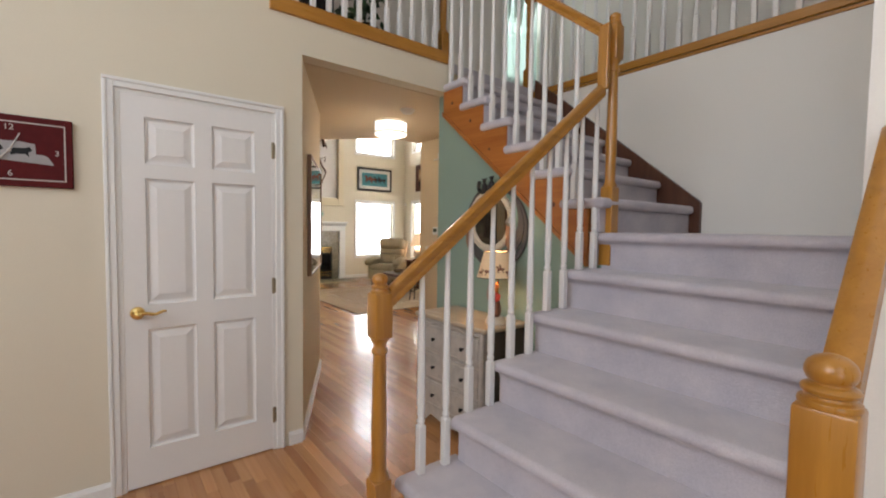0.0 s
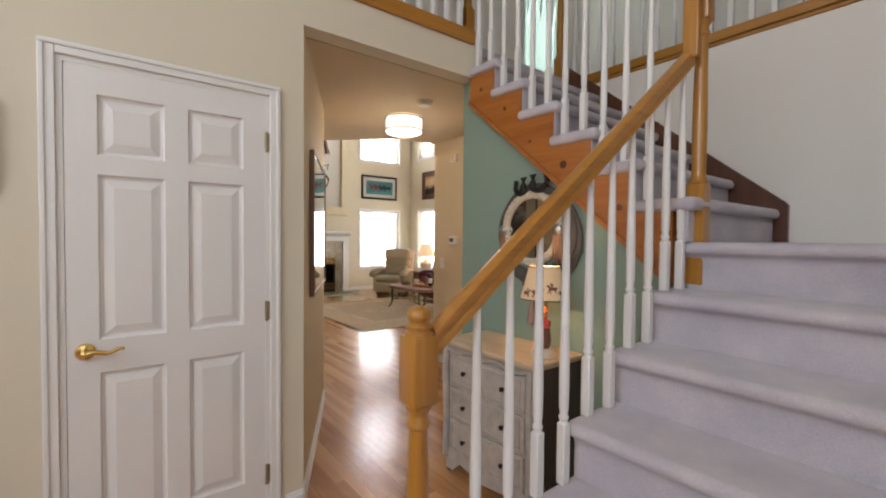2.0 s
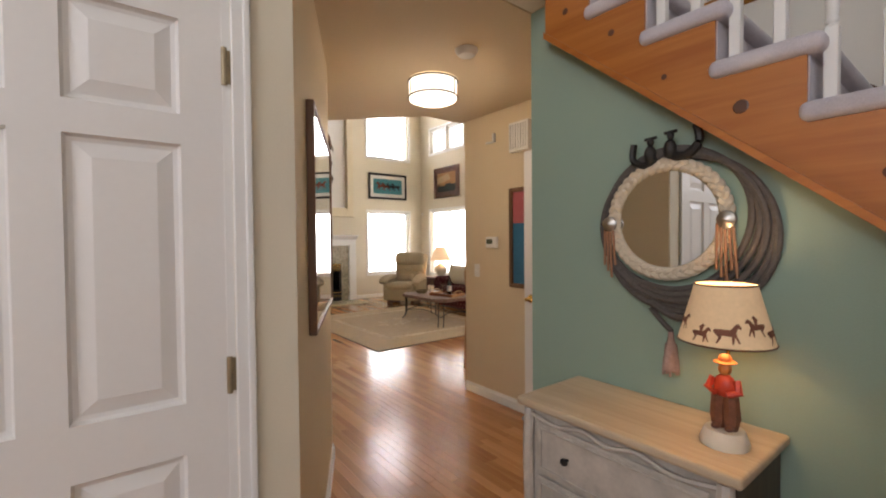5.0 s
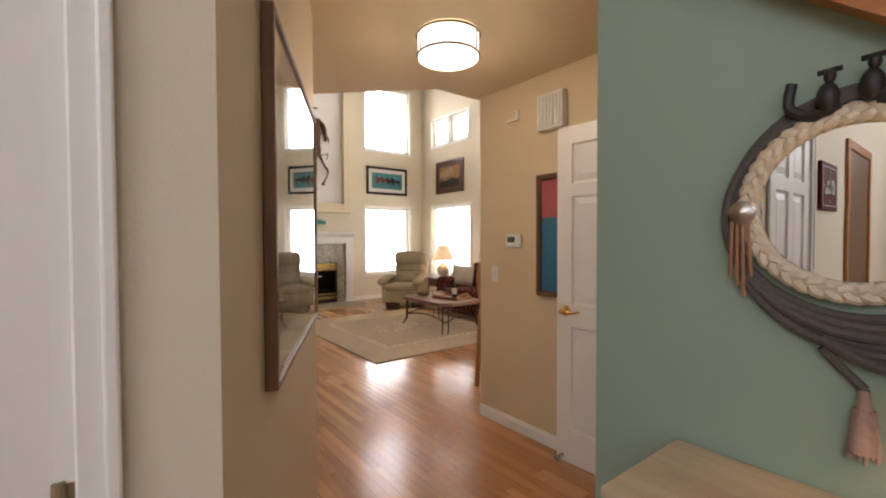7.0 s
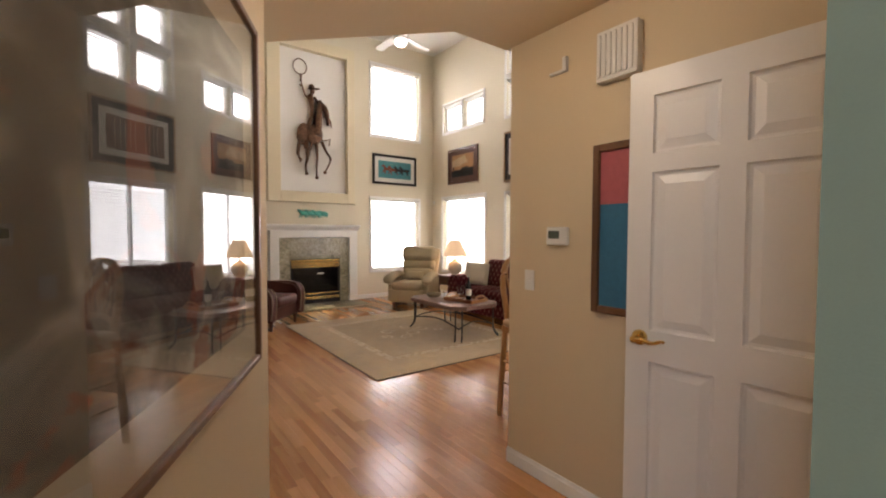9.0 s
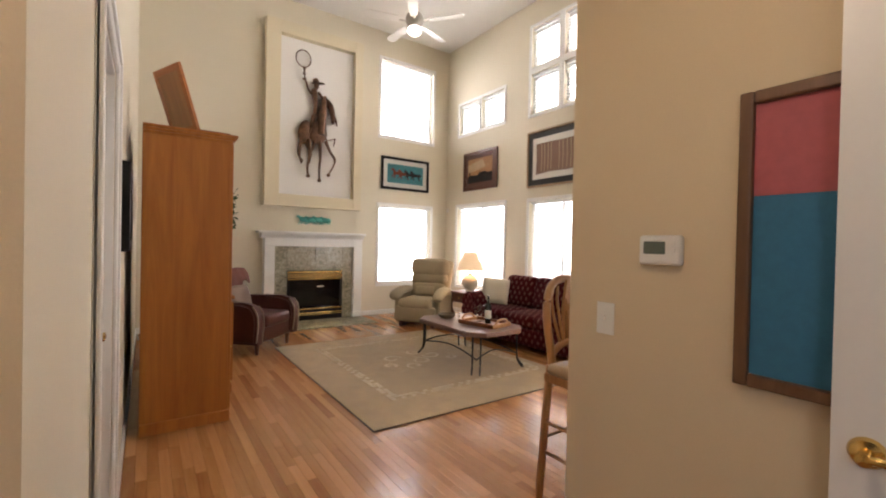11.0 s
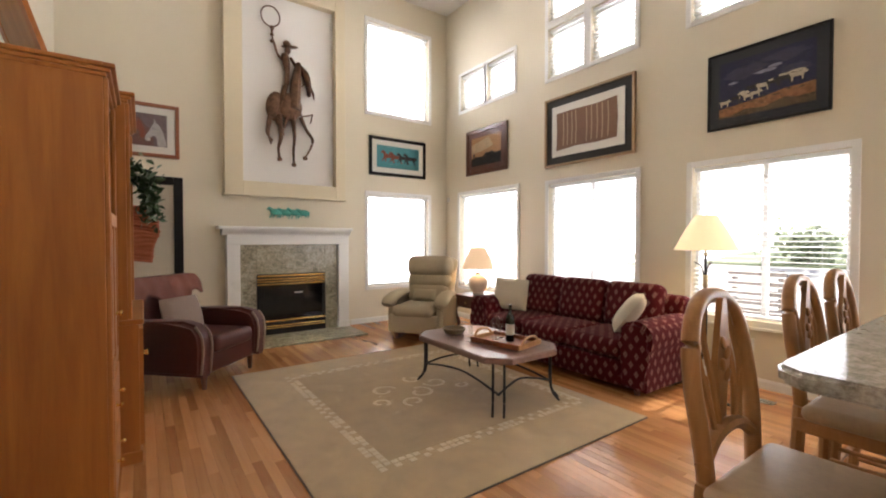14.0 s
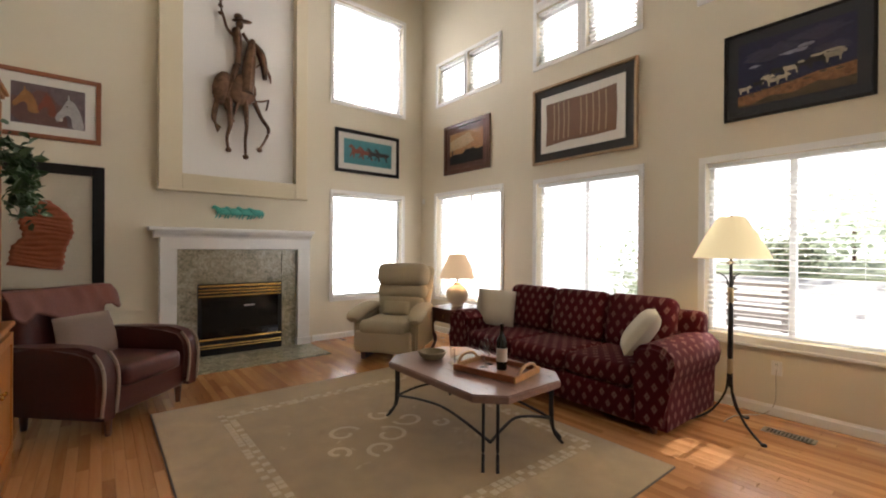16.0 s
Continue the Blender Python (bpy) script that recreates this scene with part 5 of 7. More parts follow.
# ---- sofa ----
def patterned(name, base, motif, edge):
    """Woven fabric with a staggered lattice of small diamonds."""
    m, n, l, b = node_mat(name)
    c = n.new("ShaderNodeTexCoord")
    s = n.new("ShaderNodeSeparateXYZ")
    l.new(c.outputs["Object"], s.inputs[0])

    def mth(op, a, v=None):
        k = n.new("ShaderNodeMath")
        k.operation = op
        for i, q in enumerate((a, v)):
            if q is None:
                continue
            if isinstance(q, (int, float)):
                k.inputs[i].default_value = q
            else:
                l.new(q, k.inputs[i])
        return k.outputs[0]
    nn = n.new("ShaderNodeSeparateXYZ")
    l.new(c.outputs["Normal"], nn.inputs[0])
    side = mth("GREATER_THAN", mth("ABSOLUTE", nn.outputs["X"]), 0.7)
    flat_ = mth("SUBTRACT", 1.0, side)
    u = mth("ADD", mth("MULTIPLY", s.outputs["X"], flat_), mth("MULTIPLY", s.outputs["Y"], side))
    v = mth("SUBTRACT", s.outputs["Z"], mth("MULTIPLY", s.outputs["Y"], flat_))
    u, v = mth("MULTIPLY", u, 1 / 0.105), mth("MULTIPLY", v, 1 / 0.15)

    def lattice(shift):
        p, q = (mth("ABSOLUTE", mth("SUBTRACT", mth("FRACT", mth("ADD", k, shift)), 0.5)) for k in (u, v))
        return mth("ADD", p, q)
    d = mth("MINIMUM", lattice(0.0), lattice(0.5))
    w = mapped(n, l, 1.0)
    f = noise_of(n, l, w, 300, 2)
    d = mth("ADD", d, mth("MULTIPLY", mth("SUBTRACT", f, 0.5), 0.26))
    col = ramp(n, l, d, [(0.04, edge), (0.08, motif), (0.18, motif), (0.23, edge), (0.27, base)])
    f2 = noise_of(n, l, w, 2.5, 3)
    col = blend(n, l, 0.3, col, blend(n, l, 1.0, col, ramp(n, l, f2, [(0.3, (0.5, 0.5, 0.5)), (0.7, (1, 1, 1))]), "MULTIPLY"))
    l.new(col, b.inputs["Base Color"])
    b.inputs["Roughness"].default_value, b.inputs["Specular IOR Level"].default_value, b.inputs["Sheen Weight"].default_value = 0.9, 0.12, 0.03
    bump(n, l, b, f, 0.3, 0.004)
    return m


M_SOFA = patterned("maroon_woven_fabric", (0.075, 0.006, 0.010), (0.21, 0.105, 0.088), (0.125, 0.024, 0.024))


def pillow(bm, w, h, t, m=None, n=14):
    """A stuffed cushion w by h, t thick, standing in the xz plane."""
    k = bmesh.new()
    for side in (1, -1):
        g = []
        for i in range(n + 1):
            row = []
            for j in range(n + 1):
                u, v = 2 * i / n - 1, 2 * j / n - 1
                q = max(0.0, (1 - abs(u) ** 3.2) * (1 - abs(v) ** 3.2)) ** 0.5
                pinch = 1 - 0.06 * (abs(u) * abs(v)) ** 0.5 - 0.05 * (1 - abs(u)) * abs(v) - 0.05 * (1 - abs(v)) * abs(u)
                row.append(k.verts.new((u * w / 2 * pinch, side * t / 2 * q, v * h / 2 * pinch)))
            g.append(row)
        for i in range(n):
            for j in range(n):
                k.faces.new((g[i][j], g[i + 1][j], g[i + 1][j + 1], g[i][j + 1]))
    bmesh.ops.remove_doubles(k, verts=k.verts, dist=1e-5)
    merge(bm, k, m)


sofa = thing("sofa", "maroon patterned fabric sofa with rolled arms", "sofa", pose(6.37, 7.545, 0, 0, 0, -90) @ Matrix.Diagonal((0.955, 1, 1, 1)))
bm = bmesh.new()
rbx(bm, -1.14, 1.14, -0.40, 0.46, 0.05, 0.30, 0.03, 3)
part("base", bm, M_SOFA, sofa, smooth=True)
for s in (-1, 1):
    bm = bmesh.new()
    x = s * 1.06
    prof = [(-0.12, 0.06), (0.12, 0.06), (0.125, 0.36), (0.13, 0.385), (0.155, 0.42), (0.17, 0.50), (0.155, 0.575), (0.10, 0.63), (0.02, 0.645), (-0.08, 0.625), (-0.13, 0.57), (-0.13, 0.50), (-0.11, 0.44), (-0.115, 0.38)]
    prism(bm, [(x + s * p, q) for p, q in prof], "y", -0.47, 0.40)
    bmesh.ops.bevel(bm, geom=[e for e in bm.edges if abs(e.verts[0].co.y - e.verts[1].co.y) < 1e-5 and e.verts[0].co.y < 0], offset=0.03, segments=3, affect="EDGES")
    part("arm", bm, M_SOFA, sofa, smooth=True)
for k in range(3):
    x = -0.93 + 0.62 * k
    bm = bmesh.new()
    rbx(bm, x + 0.004, x + 0.616, -0.47, 0.22, 0.29, 0.455, 0.06, 4)
    part("seat_cushion", bm, M_SOFA, sofa, smooth=True)
    bm = bmesh.new()
    rbx(bm, -0.312, 0.312, -0.11, 0.11, -0.24, 0.24, 0.085, 5)
    part("back_cushion", bm, M_SOFA, sofa, smooth=True, at=pose(x + 0.31, 0.27, 0.66, -12))
bm = bmesh.new()
rbx(bm, -1.12, 1.12, 0.30, 0.48, 0.2, 0.80, 0.06, 4)
part("back", bm, M_SOFA, sofa, smooth=True)
bm = bmesh.new()
rbx(bm, -0.935, 0.935, -0.455, -0.395, 0.06, 0.285, 0.02, 3)
part("front_panel", bm, M_SOFA, sofa, smooth=True)
for x in (-1.05, 1.05):
    for y in (-0.37, 0.40):
        bm = bmesh.new()
        lathe(bm, [(0.022, 0), (0.03, 0.055)], x, y, 0, 12)
        part("leg", bm, M_DARKWOOD, sofa, "dark wooden foot")
M_LINEN = surface("cream_linen", (0.56, 0.50, 0.39), 0.9, grain=180, vary=0.12, relief=0.3, spec=0.1)
for x, y, z, rx, ry, rz in ((-0.86, -0.05, 0.66, -20, 5, 42), (0.80, -0.16, 0.665, -36, 0, -62)):
    bm = bmesh.new()
    pillow(bm, 0.44, 0.42, 0.17)
    solid("throw_pillow", bm, M_LINEN, "cream linen throw pillow on the sofa", "pillow", "sofa pillows", smooth=True, m=pose(6.37, 7.545, 0, 0, 0, -90) @ pose(x, y, z, rx, ry, rz))

# ---- recliner ----
M_BEIGE = surface("beige_microfibre", (0.44, 0.37, 0.25), 0.85, grain=120, stain=4, vary=0.12, relief=0.2, spec=0.2)
rec = thing("recliner", "beige upholstered recliner armchair", "recliner", pose(5.77, 9.59, 0, 0, 0, -52))
bm = bmesh.new()
rbx(bm, -0.33, 0.33, -0.34, 0.36, 0.09, 0.32, 0.03, 3)
part("base", bm, M_BEIGE, rec, smooth=True)
bm = bmesh.new()
rbx(bm, -0.29, 0.29, -0.47, 0.2, 0.31, 0.47, 0.078, 6)
for v in bm.verts:
    v.co.z += 0.02 * math.cos(v.co.x * 4.5) - 0.01
part("seat_cushion", bm, M_BEIGE, rec, smooth=True)
bm = bmesh.new()
rbx(bm, -0.345, 0.345, -0.44, -0.36, 0.10, 0.345, 0.035, 4)
part("footrest", bm, M_BEIGE, rec, smooth=True)
for s in (-1, 1):
    bm = bmesh.new()
    prism(bm, [(-0.35, 0.10), (0.36, 0.10), (0.37, 0.52), (0.10, 0.50), (-0.20, 0.475), (-0.34, 0.43)], "x", s * 0.345 - 0.045, s * 0.345 + 0.045)
    bmesh.ops.bevel(bm, geom=bm.edges[:], offset=0.02, segments=3, affect="EDGES")
    part("arm", bm, M_BEIGE, rec, smooth=True)
    bm = bmesh.new()
    c = curve([(s * 0.345, 0.30, 0.56), (s * 0.35, 0.10, 0.575), (s * 0.36, -0.12, 0.565), (s * 0.372, -0.30, 0.525), (s * 0.375, -0.41, 0.46)], 6)
    tube(bm, c, [0.055 + 0.048 * math.sin(min(1.0, k / 9) * 1.57) - 0.045 * max(0.0, (k - 19) / 5) ** 2 for k in range(len(c))], 14, flat=0.62)
    part("arm_pad", bm, M_BEIGE, rec, smooth=True)
for z, w, h, t, y in ((0.15, 0.60, 0.28, 0.20, 0.0), (0.355, 0.66, 0.20, 0.19, -0.005), (0.56, 0.70, 0.30, 0.25, -0.03)):
    # plump roll, sagging in the middle
    bm = bmesh.new()
    rbx(bm, -w / 2, w / 2, -t / 2, t / 2, -h / 2, h / 2, min(h, t) * 0.46, 6)
    for v in bm.verts:
        v.co.z -= 0.022 * math.cos(v.co.x * 4.2) * (1 if v.co.z < 0 else 0.3)
        v.co.y -= 0.02 * math.cos(v.co.x * 4.2)
    part("back_cushion", bm, M_BEIGE, rec, smooth=True, at=pose(0, 0.24, 0.40, -15) @ pose(0, y - 0.02, z))
bm = bmesh.new()
rbx(bm, -0.37, 0.37, -0.03, 0.12, -0.1, 0.70, 0.07, 5)
for v in bm.verts:
    v.co.x *= 0.90 + 0.12 * min(1.0, max(0.0, v.co.z / 0.5))
part("back", bm, M_BEIGE, rec, smooth=True, at=pose(0, 0.28, 0.40, -15))
bm = bmesh.new()
pillow(bm, 0.36, 0.19, 0.13)
part("lumbar_pad", bm, M_BEIGE, rec, smooth=True, at=pose(0, 0.06, 0.55, -20))
for x in (-0.27, 0.27):
    bm = bmesh.new()
    rbx(bm, x - 0.03, x + 0.03, -0.34, 0.30, 0.0, 0.095, 0.008, 1)
    part("foot", bm, M_DARKWOOD, rec, "dark wooden runner")

# ---- end table and lamp ----
end = thing("end_table", "small dark wooden end table with curved legs", "table", pose(6.58, 9.30, 0))
bm = bmesh.new()
rbx(bm, -0.30, 0.30, -0.27, 0.27, 0.515, 0.545, 0.01, 2)
part("tabletop", bm, M_DARKWOOD, end)
bm = bmesh.new()
rbx(bm, -0.27, 0.27, -0.24, 0.24, 0.36, 0.514, 0.015, 2)
part("drawer_box", bm, M_DARKWOOD, end)
for sx in (-1, 1):
    for sy in (-1, 1):
        bm = bmesh.new()
        tube(bm, curve([(sx * 0.25, sy * 0.22, 0.40), (sx * 0.275, sy * 0.245, 0.30), (sx * 0.24, sy * 0.21, 0.12), (sx * 0.27, sy * 0.24, 0.0)]), [0.035] * 7 + [0.026] * 6 + [0.02] * 6, 8)
        part("leg", bm, M_DARKWOOD, end, smooth=True)
bm = bmesh.new()
lathe(bm, [(0.012, 0), (0.016, 0.015), (0.0, 0.02)], seg=10, m=pose(-0.27, 0, 0.44, 0, -90))
part("knob", bm, M_BRASS, end)
M_CERAMIC = surface("cream_ceramic", (0.66, 0.60, 0.50), 0.35, grain=30, vary=0.05, relief=0.05)


def shade_mat(name, col, strength):
    m, n, l, b = node_mat(name)
    f = noise_of(n, l, mapped(n, l, 1.0), 90, 3)
    l.new(ramp(n, l, f, [(0.3, shade(col, 0.92)), (0.7, col)]), b.inputs["Base Color"])
    b.inputs["Emission Color"].default_value, b.inputs["Emission Strength"].default_value = (*col, 1), strength * DIM
    b.inputs["Roughness"].default_value = 0.9
    return m


M_SHADE = shade_mat("lit_lamp_shade", (0.92, 0.66, 0.40), 0.5)
M_SHADE2 = shade_mat("lit_floor_shade", (0.96, 0.80, 0.46), 0.7)


def shell(bm, prof, x=0, y=0, z=0, seg=28, thick=0.003):
    """An open turned shell with a thickness."""
    rings = [[bm.verts.new((x + r * math.cos(2 * math.pi * i / seg), y + r * math.sin(2 * math.pi * i / seg), z + h)) for i in range(seg)] for r, h in prof + [(max(0.001, r - thick), h) for r, h in prof[::-1]]]
    for a, b in zip(rings, rings[1:] + rings[:1]):
        for i in range(seg):
            bm.faces.new((a[i], a[(i + 1) % seg], b[(i + 1) % seg], b[i]))


tl = thing("table_lamp", "lit table lamp with cream ceramic jar base", "lamp", pose(6.55, 9.32, 0.546))
bm = bmesh.new()
lathe(bm, [(0.075, 0), (0.085, 0.012), (0.075, 0.03), (0.12, 0.08), (0.15, 0.15), (0.142, 0.21), (0.09, 0.265), (0.05, 0.285), (0.045, 0.30), (0.05, 0.31), (0.015, 0.32), (0.012, 0.42)], seg=26)
part("base", bm, M_CERAMIC, tl, "cream ceramic jar base", True)
bm = bmesh.new()
shell(bm, [(0.235, 0.37), (0.175, 0.53), (0.11, 0.68)])
part("shade", bm, M_SHADE, tl, "glowing cream fabric shade", True)
bm = bmesh.new()
for k in range(3):
    tube(bm, [(0, 0, 0.635), (0.104 * math.cos(k * 2.094), 0.104 * math.sin(k * 2.094), 0.635)], 0.002, 5)
tube(bm, [(0, 0, 0.40), (0, 0, 0.69)], 0.004, 6)
lathe(bm, [(0.008, 0.68), (0.012, 0.69), (0.0, 0.705)], seg=10)
part("harp", bm, M_BRASS, tl)
lamp_light("table_lamp_light", (6.55, 9.32, 1.03), 6, (1.0, 0.70, 0.38), 0.04)

# ---- floor lamp ----
fl = thing("floor_lamp", "lit floor lamp on a black iron tripod", "lamp", pose(6.53, 6.235, 0))
bm = bmesh.new()
tube(bm, [(0, 0, 0.30), (0, 0, 1.28)], 0.011, 10)
lathe(bm, [(0.013, 0.50), (0.018, 0.52), (0.018, 0.89), (0.013, 0.91)], seg=12)
part("pole", bm, M_IRON, fl, smooth=True)
for z in (0.40, 0.92):
    bm = bmesh.new()
    lathe(bm, [(0.018, z), (0.021, z + 0.008), (0.019, z + 0.055), (0.021, z + 0.10), (0.017, z + 0.11)], seg=14)
    part("collar", bm, M_GOLDLIP, fl, "worn pale metal collar", True)
for k, a in enumerate((236, 356, 116)):
    ca, sa = math.cos(radians(a)), math.sin(radians(a))
    bm = bmesh.new()
    tube(bm, curve([(0.012 * ca, 0.012 * sa, 0.42), (0.03 * ca, 0.03 * sa, 0.26), (0.12 * ca, 0.12 * sa, 0.11), (0.24 * ca, 0.24 * sa, 0.03), (0.30 * ca, 0.30 * sa, 0.01)]), 0.008, 8)
    blob(bm, (0.30 * ca, 0.30 * sa, 0.012), (0.02, 0.02, 0.012))
    part("leg", bm, M_IRON, fl, smooth=True)
    bm = bmesh.new()
    tube(bm, curve([(0.01 * ca, 0.01 * sa, 1.0), (0.03 * ca, 0.03 * sa, 1.10), (0.085 * ca, 0.085 * sa, 1.14)]), 0.005, 6)
    part("branch", bm, M_IRON, fl, smooth=True)
bm = bmesh.new()
shell(bm, [(0.245, 1.245), (0.165, 1.41), (0.085, 1.545)])
part("shade", bm, M_SHADE2, fl, "glowing pale yellow shade", True)
bm = bmesh.new()
lathe(bm, [(0.035, 1.20), (0.03, 1.205), (0.01, 1.23)], seg=12)
lathe(bm, [(0.006, 1.53), (0.01, 1.55), (0.0, 1.565)], seg=10)
for k in range(3):
    tube(bm, [(0, 0, 1.53), (0.084 * math.cos(k * 2.094), 0.084 * math.sin(k * 2.094), 1.53)], 0.002, 5)
tube(bm, [(0, 0, 1.22), (0, 0, 1.54)], 0.004, 6)
part("fitting", bm, M_IRON, fl)
lamp_light("floor_lamp_light", (6.53, 6.235, 1.36), 9, (1.0, 0.78, 0.45), 0.04)

# ---- coffee table ----
M_TABLETOP = wood("plum_brown_top", (0.13, 0.065, 0.05), (0.27, 0.155, 0.115), "y", 1.0, 0.28, coat=0.3)
ct = thing("coffee_table", "dark wood coffee table on black iron legs", "table", pose(5.02, 7.41, 0.0))
bm = bmesh.new()
ox, oy, ch = 0.395, 0.61, 0.15
octo = [(-ox + ch, -oy), (ox - ch, -oy), (ox, -oy + ch), (ox, oy - ch), (ox - ch, oy), (-ox + ch, oy), (-ox, oy - ch), (-ox, -oy + ch)]
prism(bm, octo, "z", 0.40, 0.45)
bmesh.ops.bevel(bm, geom=[e for e in bm.edges if abs(e.verts[0].co.z - e.verts[1].co.z) < 1e-6], offset=0.008, segments=2, affect="EDGES")
part("tabletop", bm, M_TABLETOP, ct)
for sx in (-1, 1):
    for sy in (-1, 1):
        bm = bmesh.new()
        for e in (-1, 1):
            x, y = sx * (ox - ch / 2 - 0.03), sy * (oy - ch / 2 - 0.03)
            dx, dy = e * 0.03 * sx, -e * 0.03 * sy
            tube(bm, curve([(x + dx, y + dy, 0.41), (x + dx, y + dy, 0.18), (x + dx + sx * 0.012, y + dy + sy * 0.012, 0.08), (x + dx + sx * 0.05, y + dy + sy * 0.05, 0.014)]), 0.010, 8)
        part("leg", bm, M_IRON, ct, smooth=True)
for a, b in (((-1, -1), (1, -1)), ((1, -1), (1, 1)), ((1, 1), (-1, 1)), ((-1, 1), (-1, -1))):
    bm = bmesh.new()
    px, py = ox - ch / 2 - 0.03, oy - ch / 2 - 0.03
    p, q = Vector((a[0] * px, a[1] * py, 0.16)), Vector((b[0] * px, b[1] * py, 0.16))
    mid = (p + q) / 2 * 0.88 + Vector((0, 0, 0.17 * 0.12))
    mid.z = 0.215
    tube(bm, curve([p, p.lerp(mid, 0.5) + Vector((0, 0, 0.012)), mid, q.lerp(mid, 0.5) + Vector((0, 0, 0.012)), q]), 0.009, 8)
    part("stretcher", bm, M_IRON, ct, smooth=True)
T = 0.4505
tray = thing("serving_tray", "wooden serving tray with curved handles", "tray", pose(5.08, 7.20, T, 0, 0, 12))
bm = bmesh.new()
rbx(bm, -0.16, 0.16, -0.24, 0.24, 0.0, 0.012, 0.004, 1)
part("base", bm, M_CHERRY, tray)
for a, b, c, d in ((-0.17, -0.155, -0.24, 0.24), (0.155, 0.17, -0.24, 0.24)):
    bm = bmesh.new()
    rbx(bm, a, b, c, d, 0, 0.045, 0.004, 1)
    part("side", bm, M_CHERRY, tray)
for s in (-1, 1):
    bm = bmesh.new()
    rbx(bm, -0.17, 0.17, s * 0.24 - 0.008, s * 0.24 + 0.008, 0, 0.045, 0.004, 1)
    tube(bm, curve([(-0.12, s * 0.24, 0.04), (-0.06, s * 0.245, 0.085), (0.06, s * 0.245, 0.085), (0.12, s * 0.24, 0.04)]), 0.011, 8)
    part("handle", bm, M_STOOL, tray, smooth=True)
M_BOTTLE = surface("dark_wine_glass", (0.01, 0.012, 0.008), 0.08, grain=10, vary=0.1, relief=0)
M_LABEL = flat("paper_label", (0.60, 0.56, 0.48), 0.05)
bot = thing("wine_bottle", "dark glass wine bottle with paper label", "bottle", pose(5.115, 7.18, T + 0.0125))
bm = bmesh.new()
lathe(bm, [(0.034, 0), (0.037, 0.006), (0.037, 0.19), (0.032, 0.215), (0.016, 0.24), (0.0135, 0.255), (0.0135, 0.305), (0.015, 0.307), (0.015, 0.315), (0.0, 0.316)], seg=20)
part("glass_body", bm, M_BOTTLE, bot, smooth=True)
bm = bmesh.new()
shell(bm, [(0.0385, 0.06), (0.0385, 0.15)], seg=20, thick=0.001)
part("label", bm, M_LABEL, bot, "cream paper label")
M_CLEAR = pane_glass("clear_glass")
for x, y in ((5.06, 7.30), (5.14, 7.33)):
    g = thing("wine_glass", "clear stemmed wine glass on the tray", "glass", pose(x, y, T + 0.0125), "wine glasses")
    bm = bmesh.new()
    lathe(bm, [(0.034, 0), (0.034, 0.002), (0.006, 0.006), (0.004, 0.08), (0.008, 0.088)], seg=16)
    part("stem", bm, M_CLEAR, g, smooth=True)
    bm = bmesh.new()
    shell(bm, [(0.008, 0.088), (0.034, 0.115), (0.038, 0.14), (0.030, 0.185)], seg=18, thick=0.0015)
    part("bowl", bm, M_CLEAR, g, smooth=True)
M_BASKET = surface("woven_basket", (0.22, 0.17, 0.10), 0.8, grain=60, vary=0.4, relief=0.5)
bw = thing("bowl", "shallow woven bowl on the coffee table", "bowl", pose(4.95, 7.76, T))
bm = bmesh.new()
shell(bm, [(0.075, 0.0), (0.098, 0.022), (0.105, 0.045)], seg=24, thick=0.01)
lathe(bm, [(0.075, 0), (0.075, 0.008)], seg=24)
part("body", bm, M_BASKET, bw, smooth=True)
bm = bmesh.new()
tube(bm, [(0.102 * math.cos(k * 0.2618), 0.102 * math.sin(k * 0.2618), 0.046) for k in range(24)], 0.008, 6, True)
part("rim", bm, M_BASKET, bw, smooth=True)
bm = bmesh.new()
prism(bm, [(-0.1, -0.07), (0.1, -0.09), (0.11, 0.06), (-0.08, 0.08)], "z", 0, 0.004)
solid("magazine", bm, M_LABEL, "pale folded papers on the coffee table", "papers", m=pose(5.16, 7.60, T, 0, 0, 20))
fs = thing("photo_stand", "small clear photo stand on the table", "photo stand", pose(4.96, 7.53, T, 0, 0, 70))
bm = bmesh.new()
bx(bm, -0.05, 0.05, -0.002, 0.002, 0.0, 0.12)
part("panel", bm, M_CLEAR, fs)
bm = bmesh.new()
bx(bm, -0.05, 0.05, -0.02, 0.02, -0.0, 0.004)
part("foot", bm, M_CLEAR, fs)

# ---- leather armchair ----
M_LEATHER = surface("oxblood_leather", (0.080, 0.017, 0.012), 0.38, grain=50, stain=3, vary=0.3, relief=0.15)
M_PIPING = surface("pale_nailhead_trim", (0.33, 0.25, 0.19), 0.5, grain=150, vary=0.3, relief=0.3)
ac = thing("armchair", "oxblood leather armchair with pale nailhead trim", "armchair", pose(2.98, 9.31, 0, 0, 0, 45))
bm = bmesh.new()
rbx(bm, -0.37, 0.37, -0.36, 0.34, 0.13, 0.33, 0.03, 3)
part("base", bm, M_LEATHER, ac, smooth=True)
bm = bmesh.new()
rbx(bm, -0.27, 0.27, -0.42, 0.2, 0.31, 0.46, 0.05, 4)
part("seat_cushion", bm, M_LEATHER, ac, smooth=True)
